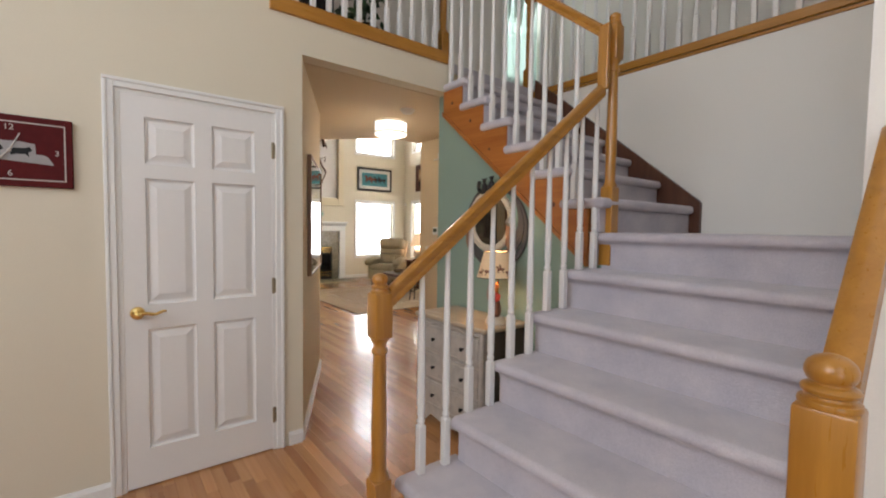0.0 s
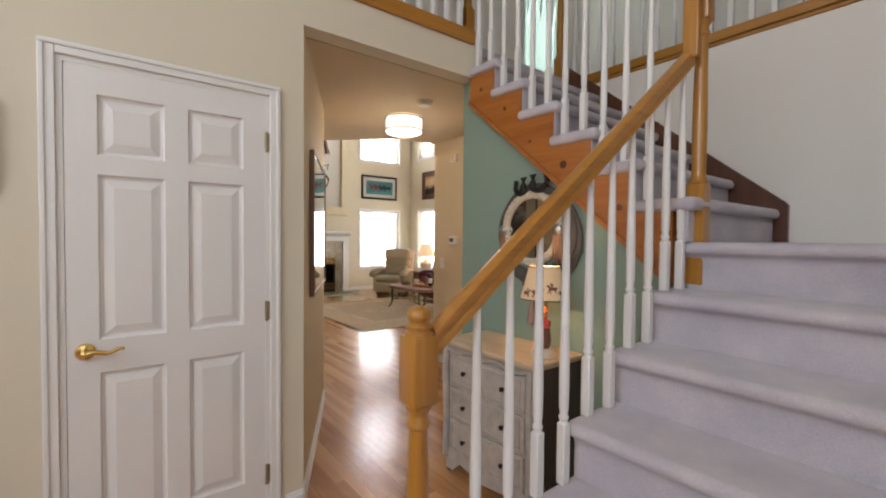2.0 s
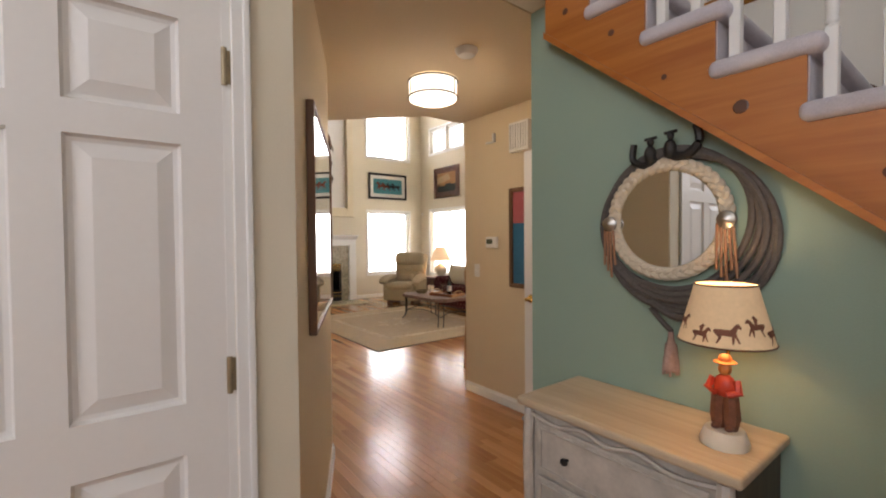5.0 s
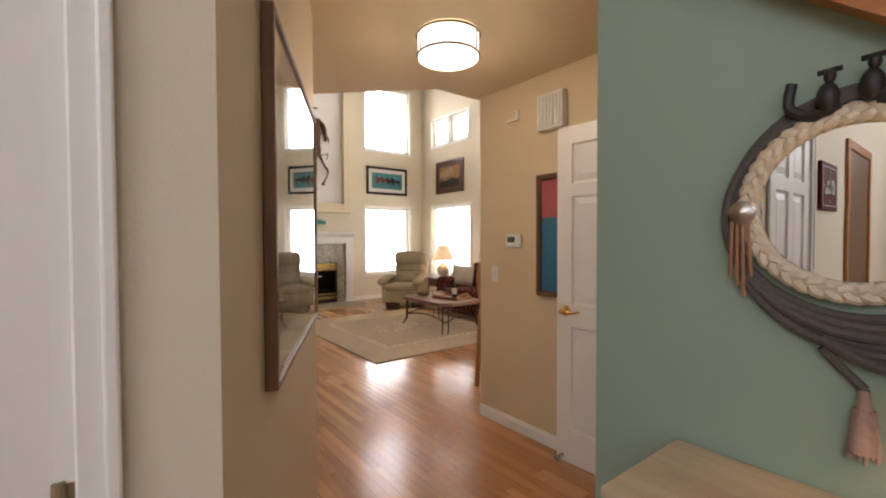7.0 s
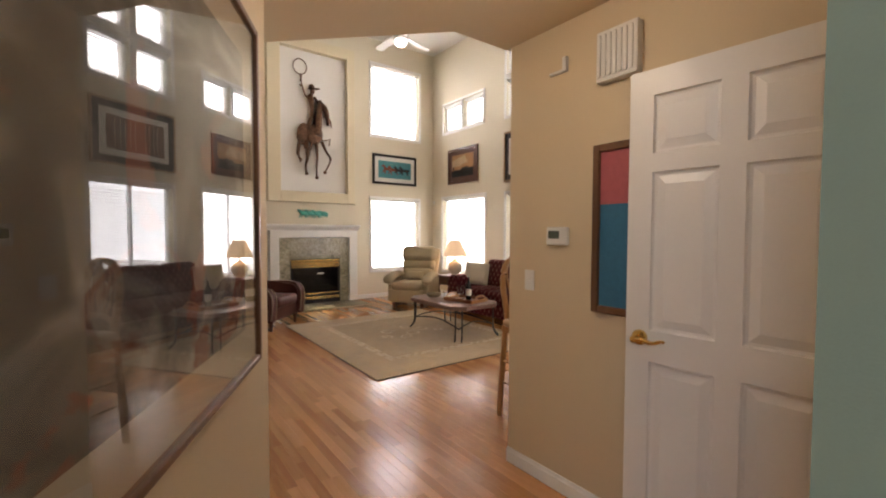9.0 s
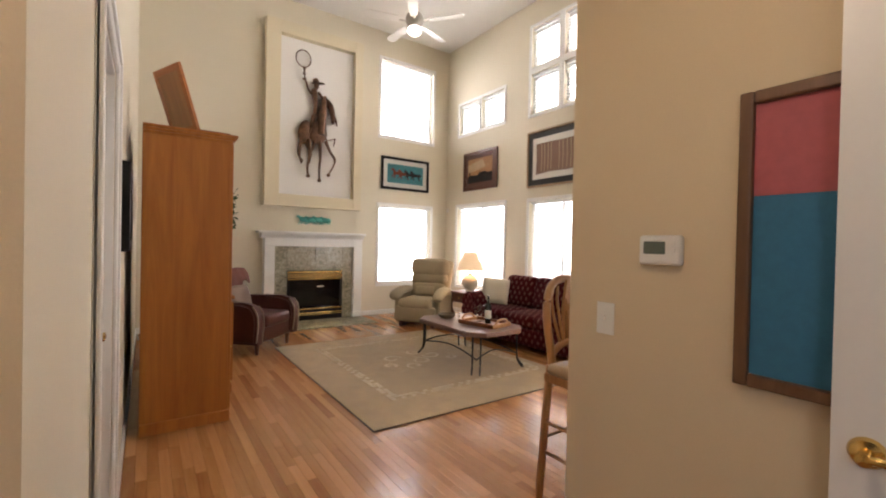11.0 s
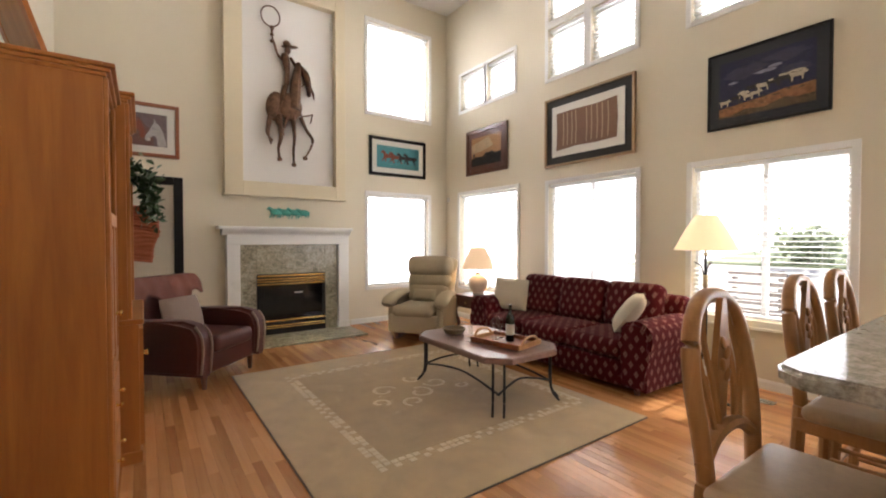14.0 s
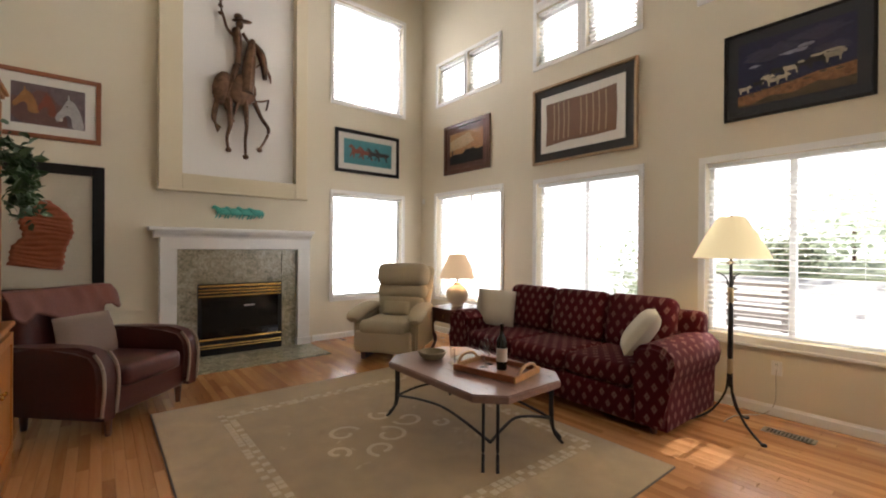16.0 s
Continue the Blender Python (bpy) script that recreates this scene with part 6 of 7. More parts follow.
for s in (-1, 1):
    bm = bmesh.new()
    prof = [(-0.41, 0.14), (-0.42, 0.40), (-0.40, 0.52), (-0.34, 0.595), (-0.22, 0.625), (0.05, 0.62), (0.34, 0.61), (0.34, 0.14)]
    prism(bm, prof, "x", s * 0.40 - 0.075, s * 0.40 + 0.075)
    bmesh.ops.bevel(bm, geom=[e for e in bm.edges if abs(e.verts[0].co.x - e.verts[1].co.x) < 1e-5], offset=0.035, segments=3, affect="EDGES")
    arm = part("arm", bm, M_LEATHER, ac, smooth=True)
    bm = bmesh.new()
    for e in (-0.055, 0.055):
        tube(bm, curve([(s * 0.40 + e, -0.405, 0.17), (s * 0.40 + e, -0.425, 0.36), (s * 0.40 + e, -0.41, 0.50), (s * 0.40 + e, -0.35, 0.585)]), 0.011, 6)
    part("nailhead_trim", bm, M_PIPING, arm, "pale nailhead trim", True)
bm = bmesh.new()
rbx(bm, -0.36, 0.36, -0.08, 0.09, -0.1, 0.56, 0.07, 4)
part("back", bm, M_LEATHER, ac, smooth=True, at=pose(0, 0.33, 0.40, -14))
for x in (-0.33, 0.33):
    for y in (-0.33, 0.32):
        bm = bmesh.new()
        lathe(bm, [(0.018, 0), (0.028, 0.135)], x, y, 0, 12)
        part("leg", bm, M_DARKWOOD, ac, "dark tapered foot")
M_HIDE = surface("brown_hide", (0.15, 0.045, 0.028), 0.7, grain=60, stain=4, vary=0.25, relief=0.3)
bm = bmesh.new()
drop = lambda x: -0.02 - 0.11 * math.exp(-((x + 0.02) / 0.14) ** 2) - 0.16 * max(0.0, 1 - abs(x - 0.19) / 0.07) - 0.07 * max(0.0, 1 - abs(x + 0.36) / 0.08) - 0.05 * max(0.0, 1 - abs(x - 0.40) / 0.06)
xs = [-0.43 + 0.0215 * k for k in range(41)]
rows_ = []
for g in range(13):
    s_ = g / 12
    row = []
    for x in xs:
        # down the back, over the rounded top, down the front to a ragged edge
        wv = 0.006 * math.sin(x * 21 + g) + 0.004 * math.sin(x * 47)
        if g < 3:
            p = (x, 0.118 + wv, -0.12 + 0.09 * g)
        elif g < 8:
            a_ = math.pi * (g - 3) / 4
            p = (x, 0.005 + 0.110 * math.cos(a_) + wv, 0.10 + 0.085 * math.sin(a_))
        else:
            k_ = (g - 7) / 5
            p = (x, -0.108 - 0.02 * k_ + wv, 0.10 + (drop(x) - 0.10) * k_)
        row.append(bm.verts.new(p))
    rows_.append(row)
for A, B in zip(rows_, rows_[1:]):
    for i in range(len(xs) - 1):
        bm.faces.new((A[i], A[i + 1], B[i + 1], B[i]))
hide = solid("throw_blanket", bm, M_HIDE, "brown hide throw over the armchair back", "throw", smooth=True, m=pose(2.98, 9.31, 0, 0, 0, 45) @ pose(0, 0.415, 0.80, -14))
sm = hide.modifiers.new("thickness", "SOLIDIFY")
sm.thickness = 0.008
M_TAUPE = surface("taupe_suede", (0.25, 0.18, 0.14), 0.9, grain=100, vary=0.12, relief=0.2)
bm = bmesh.new()
pillow(bm, 0.50, 0.38, 0.15)
solid("throw_pillow", bm, M_TAUPE, "taupe suede pillow on the leather armchair", "pillow", smooth=True, m=pose(2.98, 9.31, 0, 0, 0, 45) @ pose(0, 0.17, 0.60, -16))

# ---- oak wall unit ----
def crown(bm, x0, x1, y0, y1, z):
    for k, (o, h0, h1) in enumerate(((0.012, 0.0, 0.02), (0.028, 0.02, 0.04), (0.045, 0.04, 0.062))):
        rbx(bm, x0, x1 + o, y0 - o * 0.4, y1 + o * 0.4, z + h0, z + h1, 0.005, 2)


def pull(parent, x, y, z):
    bm = bmesh.new()
    lathe(bm, [(0.008, 0), (0.006, 0.012), (0.013, 0.02), (0.012, 0.028), (0.0, 0.031)], seg=12, m=pose(x, y, z, 0, 90))
    part("knob", bm, M_BRASS, parent, "brass knob", True)


def cab_door(parent, x, y0, y1, z0, z1, arch=False):
    bm = bmesh.new()
    pierced(bm, "x", x, x + 0.02, y0, y1, z0, z1, [(y0 + 0.05, y1 - 0.05, z0 + 0.06, z1 - 0.06)])
    d = part("cabinet_door", bm, M_OAK_CAB, parent)
    bm = bmesh.new()
    rbx(bm, x + 0.002, x + 0.016, y0 + 0.06, y1 - 0.06, z0 + 0.07, z1 - 0.07, 0.008, 2)
    part("panel", bm, M_OAK_CAB, d)
    return d


tower = thing("cabinet", "tall honey oak wall unit tower with doors", "cabinet")
X0, XF = 1.865, 2.405
bm = bmesh.new()
rbx(bm, X0, XF, 7.0, 7.022, 0.0, 2.07, 0.003, 1)
part("side_panel", bm, M_OAK_CAB, tower)
bm = bmesh.new()
rbx(bm, X0, XF, 7.598, 7.62, 0.0, 2.07, 0.003, 1)
part("side_panel", bm, M_OAK_CAB, tower)
bm = bmesh.new()
bx(bm, X0, X0 + 0.01, 7.023, 7.597, 0.0, 2.07)
part("back_panel", bm, M_DARKWOOD, tower, "dark rear panel")
bm = bmesh.new()
rbx(bm, X0, XF + 0.015, 6.99, 7.63, 0.0, 0.085, 0.006, 2)
part("plinth", bm, M_OAK_CAB, tower)
bm = bmesh.new()
crown(bm, X0, XF, 7.0, 7.62, 2.068)
part("crown", bm, M_OAK_CAB, tower)
for z in (0.09, 0.62, 1.45, 2.045):
    bm = bmesh.new()
    bx(bm, X0 + 0.011, XF - 0.004, 7.023, 7.597, z, z + 0.02)
    part("shelf", bm, M_OAK_CAB, tower)
for a, b in ((7.004, 7.04), (7.58, 7.616)):
    bm = bmesh.new()
    rbx(bm, XF, XF + 0.018, a, b, 0.086, 2.067, 0.003, 1)
    part("face_frame", bm, M_OAK_CAB, tower)
for y0, y1, k in ((7.043, 7.308, 7.29), (7.312, 7.577, 7.33)):
    d = cab_door(tower, XF, y0, y1, 0.68, 1.46)
    pull(d, XF + 0.02, k, 0.95)
for z in (0.10, 0.38):
    bm = bmesh.new()
    rbx(bm, XF, XF + 0.022, 7.043, 7.577, z, z + 0.265, 0.006, 2)
    d = part("drawer", bm, M_OAK_CAB, tower)
    pull(d, XF + 0.022, 7.18, z + 0.13)
    pull(d, XF + 0.022, 7.44, z + 0.13)
hutch = thing("cabinet", "honey oak hutch with open shelves over a base", "cabinet")
HX, HF, BF = 1.865, 2.47, 2.52
bm = bmesh.new()
rbx(bm, HX, BF, 7.64, 8.66, 0.07, 0.83, 0.005, 2)
part("base_body", bm, M_OAK_CAB, hutch)
bm = bmesh.new()
rbx(bm, HX, BF + 0.012, 7.632, 8.668, 0.0, 0.075, 0.006, 2)
part("plinth", bm, M_OAK_CAB, hutch)
bm = bmesh.new()
rbx(bm, HX, BF + 0.025, 7.625, 8.675, 0.83, 0.86, 0.008, 2)
part("counter", bm, M_OAK_CAB, hutch)
for y0, y1 in ((7.66, 8.14), (8.16, 8.64)):
    d = cab_door(hutch, BF, y0, y1, 0.10, 0.80)
    pull(d, BF + 0.02, 8.11 if y0 < 8 else 8.19, 0.55)
for y in (7.64, 8.638):
    bm = bmesh.new()
    rbx(bm, HX, HF, y, y + 0.022, 0.86, 2.13, 0.003, 1)
    part("side_panel", bm, M_OAK_CAB, hutch)
bm = bmesh.new()
bx(bm, HX, HX + 0.01, 7.663, 8.637, 0.86, 2.13)
part("back_panel", bm, M_DARKWOOD, hutch)
for z in (1.28, 1.68, 2.11):
    bm = bmesh.new()
    bx(bm, HX + 0.011, HF - 0.01, 7.663, 8.637, z, z + 0.02)
    part("shelf", bm, M_OAK_CAB, hutch)
for a, b in ((7.644, 7.69), (8.61, 8.656)):
    bm = bmesh.new()
    rbx(bm, HF, HF + 0.018, a, b, 0.862, 2.13, 0.003, 1)
    part("face_frame", bm, M_OAK_CAB, hutch)
bm = bmesh.new()
crown(bm, HX, HF, 7.64, 8.66, 2.13)
part("crown", bm, M_OAK_CAB, hutch)
vine = thing("potted_plant", "trailing green plant on an open hutch shelf", "plant", pose(2.40, 8.42, 1.70))
bm = bmesh.new()
lathe(bm, [(0.05, 0), (0.07, 0.10), (0.075, 0.11), (0.06, 0.105)], seg=16)
part("pot", bm, M_TERRA, vine, "terracotta pot")
bm = bmesh.new()
rng = random.Random(12)
leaves(bm, rng, (0.06, 0.04, 0.13), (0.06, 0.09, 0.05), 120, 0.065)
leaves(bm, rng, (0.19, 0.06, 0.0), (0.035, 0.08, 0.08), 150, 0.065)
leaves(bm, rng, (0.2, 0.1, -0.14), (0.03, 0.06, 0.06), 70, 0.055)
tube(bm, curve([(0, 0, 0.1), (0.1, 0.03, 0.14), (0.19, 0.06, 0.02), (0.2, 0.1, -0.2)]), 0.004, 5)
part("foliage", bm, M_LEAF, vine)
lean = thing("framed_photo", "wooden framed photo leaning on the oak cabinet", "photo frame", pose(2.135, 7.265, 2.142, 0, 0, 22) @ pose(0, 0, 0, 0, -18, 0))
bm = bmesh.new()
pierced(bm, "x", -0.01, 0.01, -0.19, 0.19, 0.004, 0.48, [(-0.145, 0.145, 0.05, 0.435)])
part("frame", bm, M_PINE, lean)
bm = bmesh.new()
bx(bm, -0.006, 0.004, -0.147, 0.147, 0.048, 0.437)
part("backing", bm, M_STOOL, lean)
bm = bmesh.new()
prism(bm, [(-0.03, 0.02), (0.03, 0.02), (0.018, 0.30), (-0.018, 0.30)], "x", 0.011, 0.016)
part("easel_leg", bm, M_DARKWOOD, lean, "dark hinged easel strut")

# ---- bar counter and stools ----
M_BAR = stone("speckled_granite", (0.16, 0.14, 0.11), (0.38, 0.35, 0.29), (0.55, 0.52, 0.46), 16, 0.07)
bar = thing("bar_counter", "speckled granite bar counter on a cream half wall", "counter")
bm = bmesh.new()
pts = [(3.70, 4.62), (3.70, 4.84), (3.735, 4.885), (3.78, 4.90), (6.0, 4.90), (6.0, 4.25), (3.70, 4.25)]
prism(bm, pts, "z", 1.0, 1.042)
bmesh.ops.bevel(bm, geom=[e for e in bm.edges if abs(e.verts[0].co.z - e.verts[1].co.z) < 1e-6], offset=0.012, segments=3, affect="EDGES")
part("countertop", bm, M_BAR, bar, "speckled granite top")
bm = bmesh.new()
bx(bm, 3.95, 6.0, 4.32, 4.5, 0, 1.0)
part("half_wall", bm, M_WALL, bar)
M_SEAT = surface("tan_leatherette", (0.42, 0.30, 0.175), 0.4, grain=40, stain=4, vary=0.15, relief=0.12)
stool = thing("bar_stool", "oak bar stool with arched back and tan seat", "bar stool", pose(3.84, 4.83, 0), "bar stools")
# legs, then one bent loop for the whole back
for s in (-1, 1):
    bm = bmesh.new()
    tube(bm, curve([(s * 0.19, 0.22, 0.0), (s * 0.185, 0.195, 0.4), (s * 0.165, 0.185, 0.72)]), 0.021, 8)
    part("back_leg", bm, M_STOOL, stool, smooth=True)
    bm = bmesh.new()
    tube(bm, [(s * 0.195, -0.19, 0.0), (s * 0.185, -0.165, 0.70)], 0.02, 8)
    part("front_leg", bm, M_STOOL, stool, smooth=True)
bm = bmesh.new()
half = [(0.145, 0.185, 0.66), (0.150, 0.188, 0.74), (0.162, 0.198, 0.85), (0.168, 0.212, 0.95), (0.157, 0.225, 1.05), (0.122, 0.235, 1.125), (0.065, 0.242, 1.165)]
tube(bm, curve([(-x_, y_, z_) for x_, y_, z_ in half] + [(0, 0.244, 1.175)] + half[::-1], 5), 0.022, 10)
part("back_hoop", bm, M_STOOL, stool, "bent oak back hoop", True)
bm = bmesh.new()
tube(bm, curve([(-0.165, 0.19, 0.76), (-0.09, 0.195, 0.81), (0, 0.197, 0.828), (0.09, 0.195, 0.81), (0.165, 0.19, 0.76)]), 0.019, 8)
part("lower_rail", bm, M_STOOL, stool, smooth=True)
for x in (-0.10, -0.06, 0.06, 0.10):
    bm = bmesh.new()
    tube(bm, curve([(x * 0.70, 0.197, 0.815), (x * 1.1, 0.212, 0.96), (x * 1.12, 0.232, 1.06), (x * 0.9, 0.240, 1.155 - abs(x) * 0.3)]), 0.0085, 6)
    part("spindle", bm, M_STOOL, stool, smooth=True)
bm = bmesh.new()
prism(bm, [(-0.018, 0.825), (0.018, 0.825), (0.026, 0.92), (0.040, 1.0), (0.030, 1.07), (0.014, 1.17), (-0.014, 1.17), (-0.030, 1.07), (-0.040, 1.0), (-0.026, 0.92)], "y", 0.208, 0.224)
for k in range(4):
    blob(bm, ((-1) ** k * 0.013, 0.205, 0.96 + 0.03 * k), (0.012, 0.008, 0.02), 25 * (-1) ** k)
part("splat", bm, M_STOOL, stool, "carved back splat")
bm = bmesh.new()
rbx(bm, -0.20, 0.20, -0.20, 0.20, 0.635, 0.685, 0.01, 2)
part("seat_frame", bm, M_STOOL, stool)
bm = bmesh.new()
rbx(bm, -0.215, 0.215, -0.225, 0.175, 0.68, 0.74, 0.029, 5)
part("seat", bm, M_SEAT, stool, "tan padded seat", True)
for z, y in ((0.20, -0.185), (0.34, 0.195)):
    bm = bmesh.new()
    tube(bm, [(-0.19, y, z), (0.19, y, z)], 0.011, 8)
    part("stretcher", bm, M_STOOL, stool, smooth=True)
for s in (-1, 1):
    for z in (0.26, 0.42):
        bm = bmesh.new()
        tube(bm, [(s * 0.19, -0.18, z), (s * 0.188, 0.2, z)], 0.010, 8)
        part("stretcher", bm, M_STOOL, stool, smooth=True)
copy_thing(stool, pose(4.67, 4.86, 0))
copy_thing(stool, pose(5.20, 4.86, 0))

# ---- ceiling fan ----
M_FANBLADE = surface("white_fan_blade", (0.74, 0.72, 0.68), 0.4, grain=30, vary=0.03, relief=0.02)
M_BULB = glow("lit_fan_bowl", (1.0, 0.93, 0.8), 5.0)
fan = thing("ceiling_fan", "white five-blade ceiling fan with lit bowl", "ceiling fan", pose(5.18, 9.08, 0))
bm = bmesh.new()
tube(bm, [(0, 0, 4.86), (0, 0, CEIL - 0.05)], 0.014, 10)
lathe(bm, [(0.03, CEIL - 0.09), (0.07, CEIL - 0.03), (0.07, CEIL - 0.001)], seg=20)
part("downrod", bm, M_FANBLADE, fan, smooth=True)
bm = bmesh.new()
lathe(bm, [(0.05, 4.60), (0.09, 4.63), (0.13, 4.68), (0.14, 4.74), (0.12, 4.80), (0.07, 4.84), (0.03, 4.88)], seg=24)
part("motor", bm, M_STEEL, fan, "satin metal motor housing", True)
for k in range(5):
    bm = bmesh.new()
    prism(bm, [(0.19, -0.05), (0.30, -0.065), (0.70, -0.075), (0.76, -0.05), (0.77, 0.0), (0.76, 0.05), (0.70, 0.075), (0.30, 0.065), (0.19, 0.05)], "z", -0.004, 0.004)
    bl = part("blade", bm, M_FANBLADE, fan, at=pose(0, 0, 4.70, 0, 0, 20 + 72 * k) @ pose(0, 0, 0, 11))
    bm = bmesh.new()
    rbx(bm, 0.12, 0.24, -0.018, 0.018, -0.012, -0.005, 0.003, 1)
    part("blade_arm", bm, M_STEEL, bl)
bm = bmesh.new()
lathe(bm, [(0.0, 4.50), (0.05, 4.505), (0.09, 4.53), (0.105, 4.57), (0.10, 4.60)], seg=24)
part("light_bowl", bm, M_BULB, fan, "glowing frosted glass bowl", True)
lamp_light("fan_light", (5.18, 9.08, 4.46), 9, (1.0, 0.88, 0.7), 0.08)

# ---- small wall and floor fittings ----
M_PLATE = surface("white_plastic", (0.74, 0.72, 0.68), 0.4, grain=20, vary=0.02, relief=0.0)
M_LCD = surface("grey_lcd", (0.10, 0.12, 0.09), 0.25, grain=10, vary=0.08, relief=0.0)
M_DARKSLOT = surface("dark_slot", (0.02, 0.02, 0.02), 0.8)
HALLX = lambda y, z: pose(3.25, y, z, 0, 0, -90)
th = thing("thermostat", "white wall thermostat with small grey display", "thermostat", HALLX(4.268, 1.302))
bm = bmesh.new()
rbx(bm, 0, 0.135, -0.028, 0, 0, 0.095, 0.01, 3)
part("body", bm, M_PLATE, th)
bm = bmesh.new()
rbx(bm, 0.018, 0.088, -0.0295, -0.027, 0.035, 0.075, 0.002, 1)
part("display", bm, M_LCD, th, "grey display")
for k in range(2):
    bm = bmesh.new()
    rbx(bm, 0.103, 0.12, -0.03, -0.027, 0.04 + 0.022 * k, 0.055 + 0.022 * k, 0.002, 1)
    part("button", bm, M_PLATE, th)
for k in range(4):
    bm = bmesh.new()
    rbx(bm, 0.02 + 0.02 * k, 0.033 + 0.02 * k, -0.0293, -0.027, 0.014, 0.02, 0.001, 1)
    part("button", bm, M_PLATE, th)


def plate(name, label, m, toggles):
    p = thing(name, label, "wall plate", m)
    bm = bmesh.new()
    rbx(bm, 0, 0.07, -0.007, 0, 0, 0.114, 0.004, 2)
    part("cover", bm, M_PLATE, p)
    if toggles:
        bm = bmesh.new()
        rbx(bm, 0.03, 0.04, -0.018, -0.006, 0.05, 0.068, 0.002, 1)
        part("toggle", bm, M_PLATE, p)
    else:
        for z in (0.028, 0.068):
            bm = bmesh.new()
            rbx(bm, 0.018, 0.052, -0.0085, -0.006, z, z + 0.03, 0.004, 2)
            s = part("socket", bm, M_PLATE, p)
            bm = bmesh.new()
            for x in (0.028, 0.04):
                bx(bm, x - 0.001, x + 0.001, -0.009, -0.008, z + 0.012, z + 0.022)
            part("slot", bm, M_DARKSLOT, s)
    return p


plate("light_switch", "white toggle light switch on yellow wall", HALLX(4.435, 1.045), True)
plate("outlet", "white wall outlet below the big window", pose(EAST, 6.12, 0.32, 0, 0, -90), False)
plate("outlet", "white wall plate beside the wall unit", pose(WEST, 6.32, 0.58, 0, 0, 90), False)
cordm = surface("beige_cord", (0.35, 0.30, 0.22), 0.6)
bm = bmesh.new()
tube(bm, curve([(EAST - 0.014, 6.085, 0.36), (EAST - 0.03, 6.085, 0.30), (EAST - 0.02, 6.09, 0.12), (EAST - 0.03, 6.15, 0.012), (EAST - 0.25, 6.28, 0.006), (6.62, 6.30, 0.006)]), 0.003, 6)
solid("power_cord", bm, cordm, "thin beige lamp cord on the floor", "cord", smooth=True)
chime = thing("door_chime", "white slatted door chime box above the door", "door chime", HALLX(3.965, 2.06))
bm = bmesh.new()
rbx(bm, 0, 0.20, -0.05, 0, 0, 0.23, 0.006, 2)
part("box", bm, M_PLATE, chime)
for k in range(7):
    bm = bmesh.new()
    rbx(bm, 0.012 + 0.026 * k, 0.028 + 0.026 * k, -0.06, -0.049, 0.02, 0.21, 0.003, 1)
    part("slat", bm, M_PLATE, chime)
sen = thing("alarm_sensor", "small white alarm sensor on hall wall", "sensor", HALLX(4.265, 2.185))
bm = bmesh.new()
rbx(bm, 0, 0.11, -0.022, 0, 0, 0.016, 0.004, 1)
rbx(bm, 0.085, 0.11, -0.026, 0, 0.0, 0.075, 0.005, 2)
part("case", bm, M_PLATE, sen)
bm = bmesh.new()
rbx(bm, 0, 0.05, -0.03, 0, 0, 0.08, 0.008, 2)
solid("motion_sensor_case", bm, M_PLATE, "small cream corner alarm detector", "detector", m=pose(EAST, 10.80, 2.02, 0, 0, -90)).name = "alarm_detector"
sd = thing("smoke_detector", "round white smoke detector on hall ceiling", "smoke detector", pose(2.30, 3.42, 2.44))
bm = bmesh.new()
lathe(bm, [(0.0, -0.035), (0.045, -0.034), (0.055, -0.022), (0.065, -0.01), (0.066, 0.0)], seg=24)
part("case", bm, M_PLATE, sd, smooth=True)
vent = thing("floor_vent", "bronze slotted floor register", "floor vent", pose(6.66, 5.78, 0.002))
bm = bmesh.new()
pierced(bm, "x", 0, 0.1, 0, 0.3, 0, 0.004)
part("plate", bm, M_STEEL, vent)
for k in range(12):
    for q in (0.015, 0.055):
        bm = bmesh.new()
        bx(bm, q, q + 0.032, 0.02 + k * 0.022, 0.032 + k * 0.022, 0.0041, 0.0048)
        part("slot", bm, M_DARKSLOT, vent)

# ---- hall ceiling light ----
M_DRUM = glow("lit_drum_shade", (1.0, 0.90, 0.74), 2.2)
M_BRONZEFRAME = surface("bronze_ring", (0.06, 0.04, 0.025), 0.35, 0.8)
drum = thing("ceiling_light", "lit drum flush ceiling light with bronze rings", "ceiling light", pose(2.415, 3.90, 2.388))
bm = bmesh.new()
lathe(bm, [(0.0, -0.105), (0.06, -0.103), (0.12, -0.095), (0.158, -0.08), (0.16, 0.0), (0.16, 0.045)], seg=36)
part("diffuser", bm, M_DRUM, drum, "glowing white diffuser", True)
for z, r in ((0.038, 0.166), (-0.065, 0.163)):
    bm = bmesh.new()
    tube(bm, [(r * math.cos(k * 0.1745), r * math.sin(k * 0.1745), z) for k in range(36)], 0.005, 6, True)
    part("ring", bm, M_BRONZEFRAME, drum, "bronze ring", True)
for k in range(3):
    bm = bmesh.new()
    a = k * 2.094 + 0.9
    tube(bm, [(0.166 * math.cos(a), 0.166 * math.sin(a), 0.045), (0.164 * math.cos(a), 0.164 * math.sin(a), -0.068)], 0.003, 6)
    part("stay", bm, M_BRONZEFRAME, drum)
lamp_light("hall_light", (2.415, 3.90, 2.25), 11, (1.0, 0.84, 0.62), 0.12)
bm = bmesh.new()
lathe(bm, [(0.13, 0.0455), (0.135, 0.047), (0.13, 0.0515)], seg=32)
part("canopy", bm, M_BRONZEFRAME, drum, "bronze canopy", True)

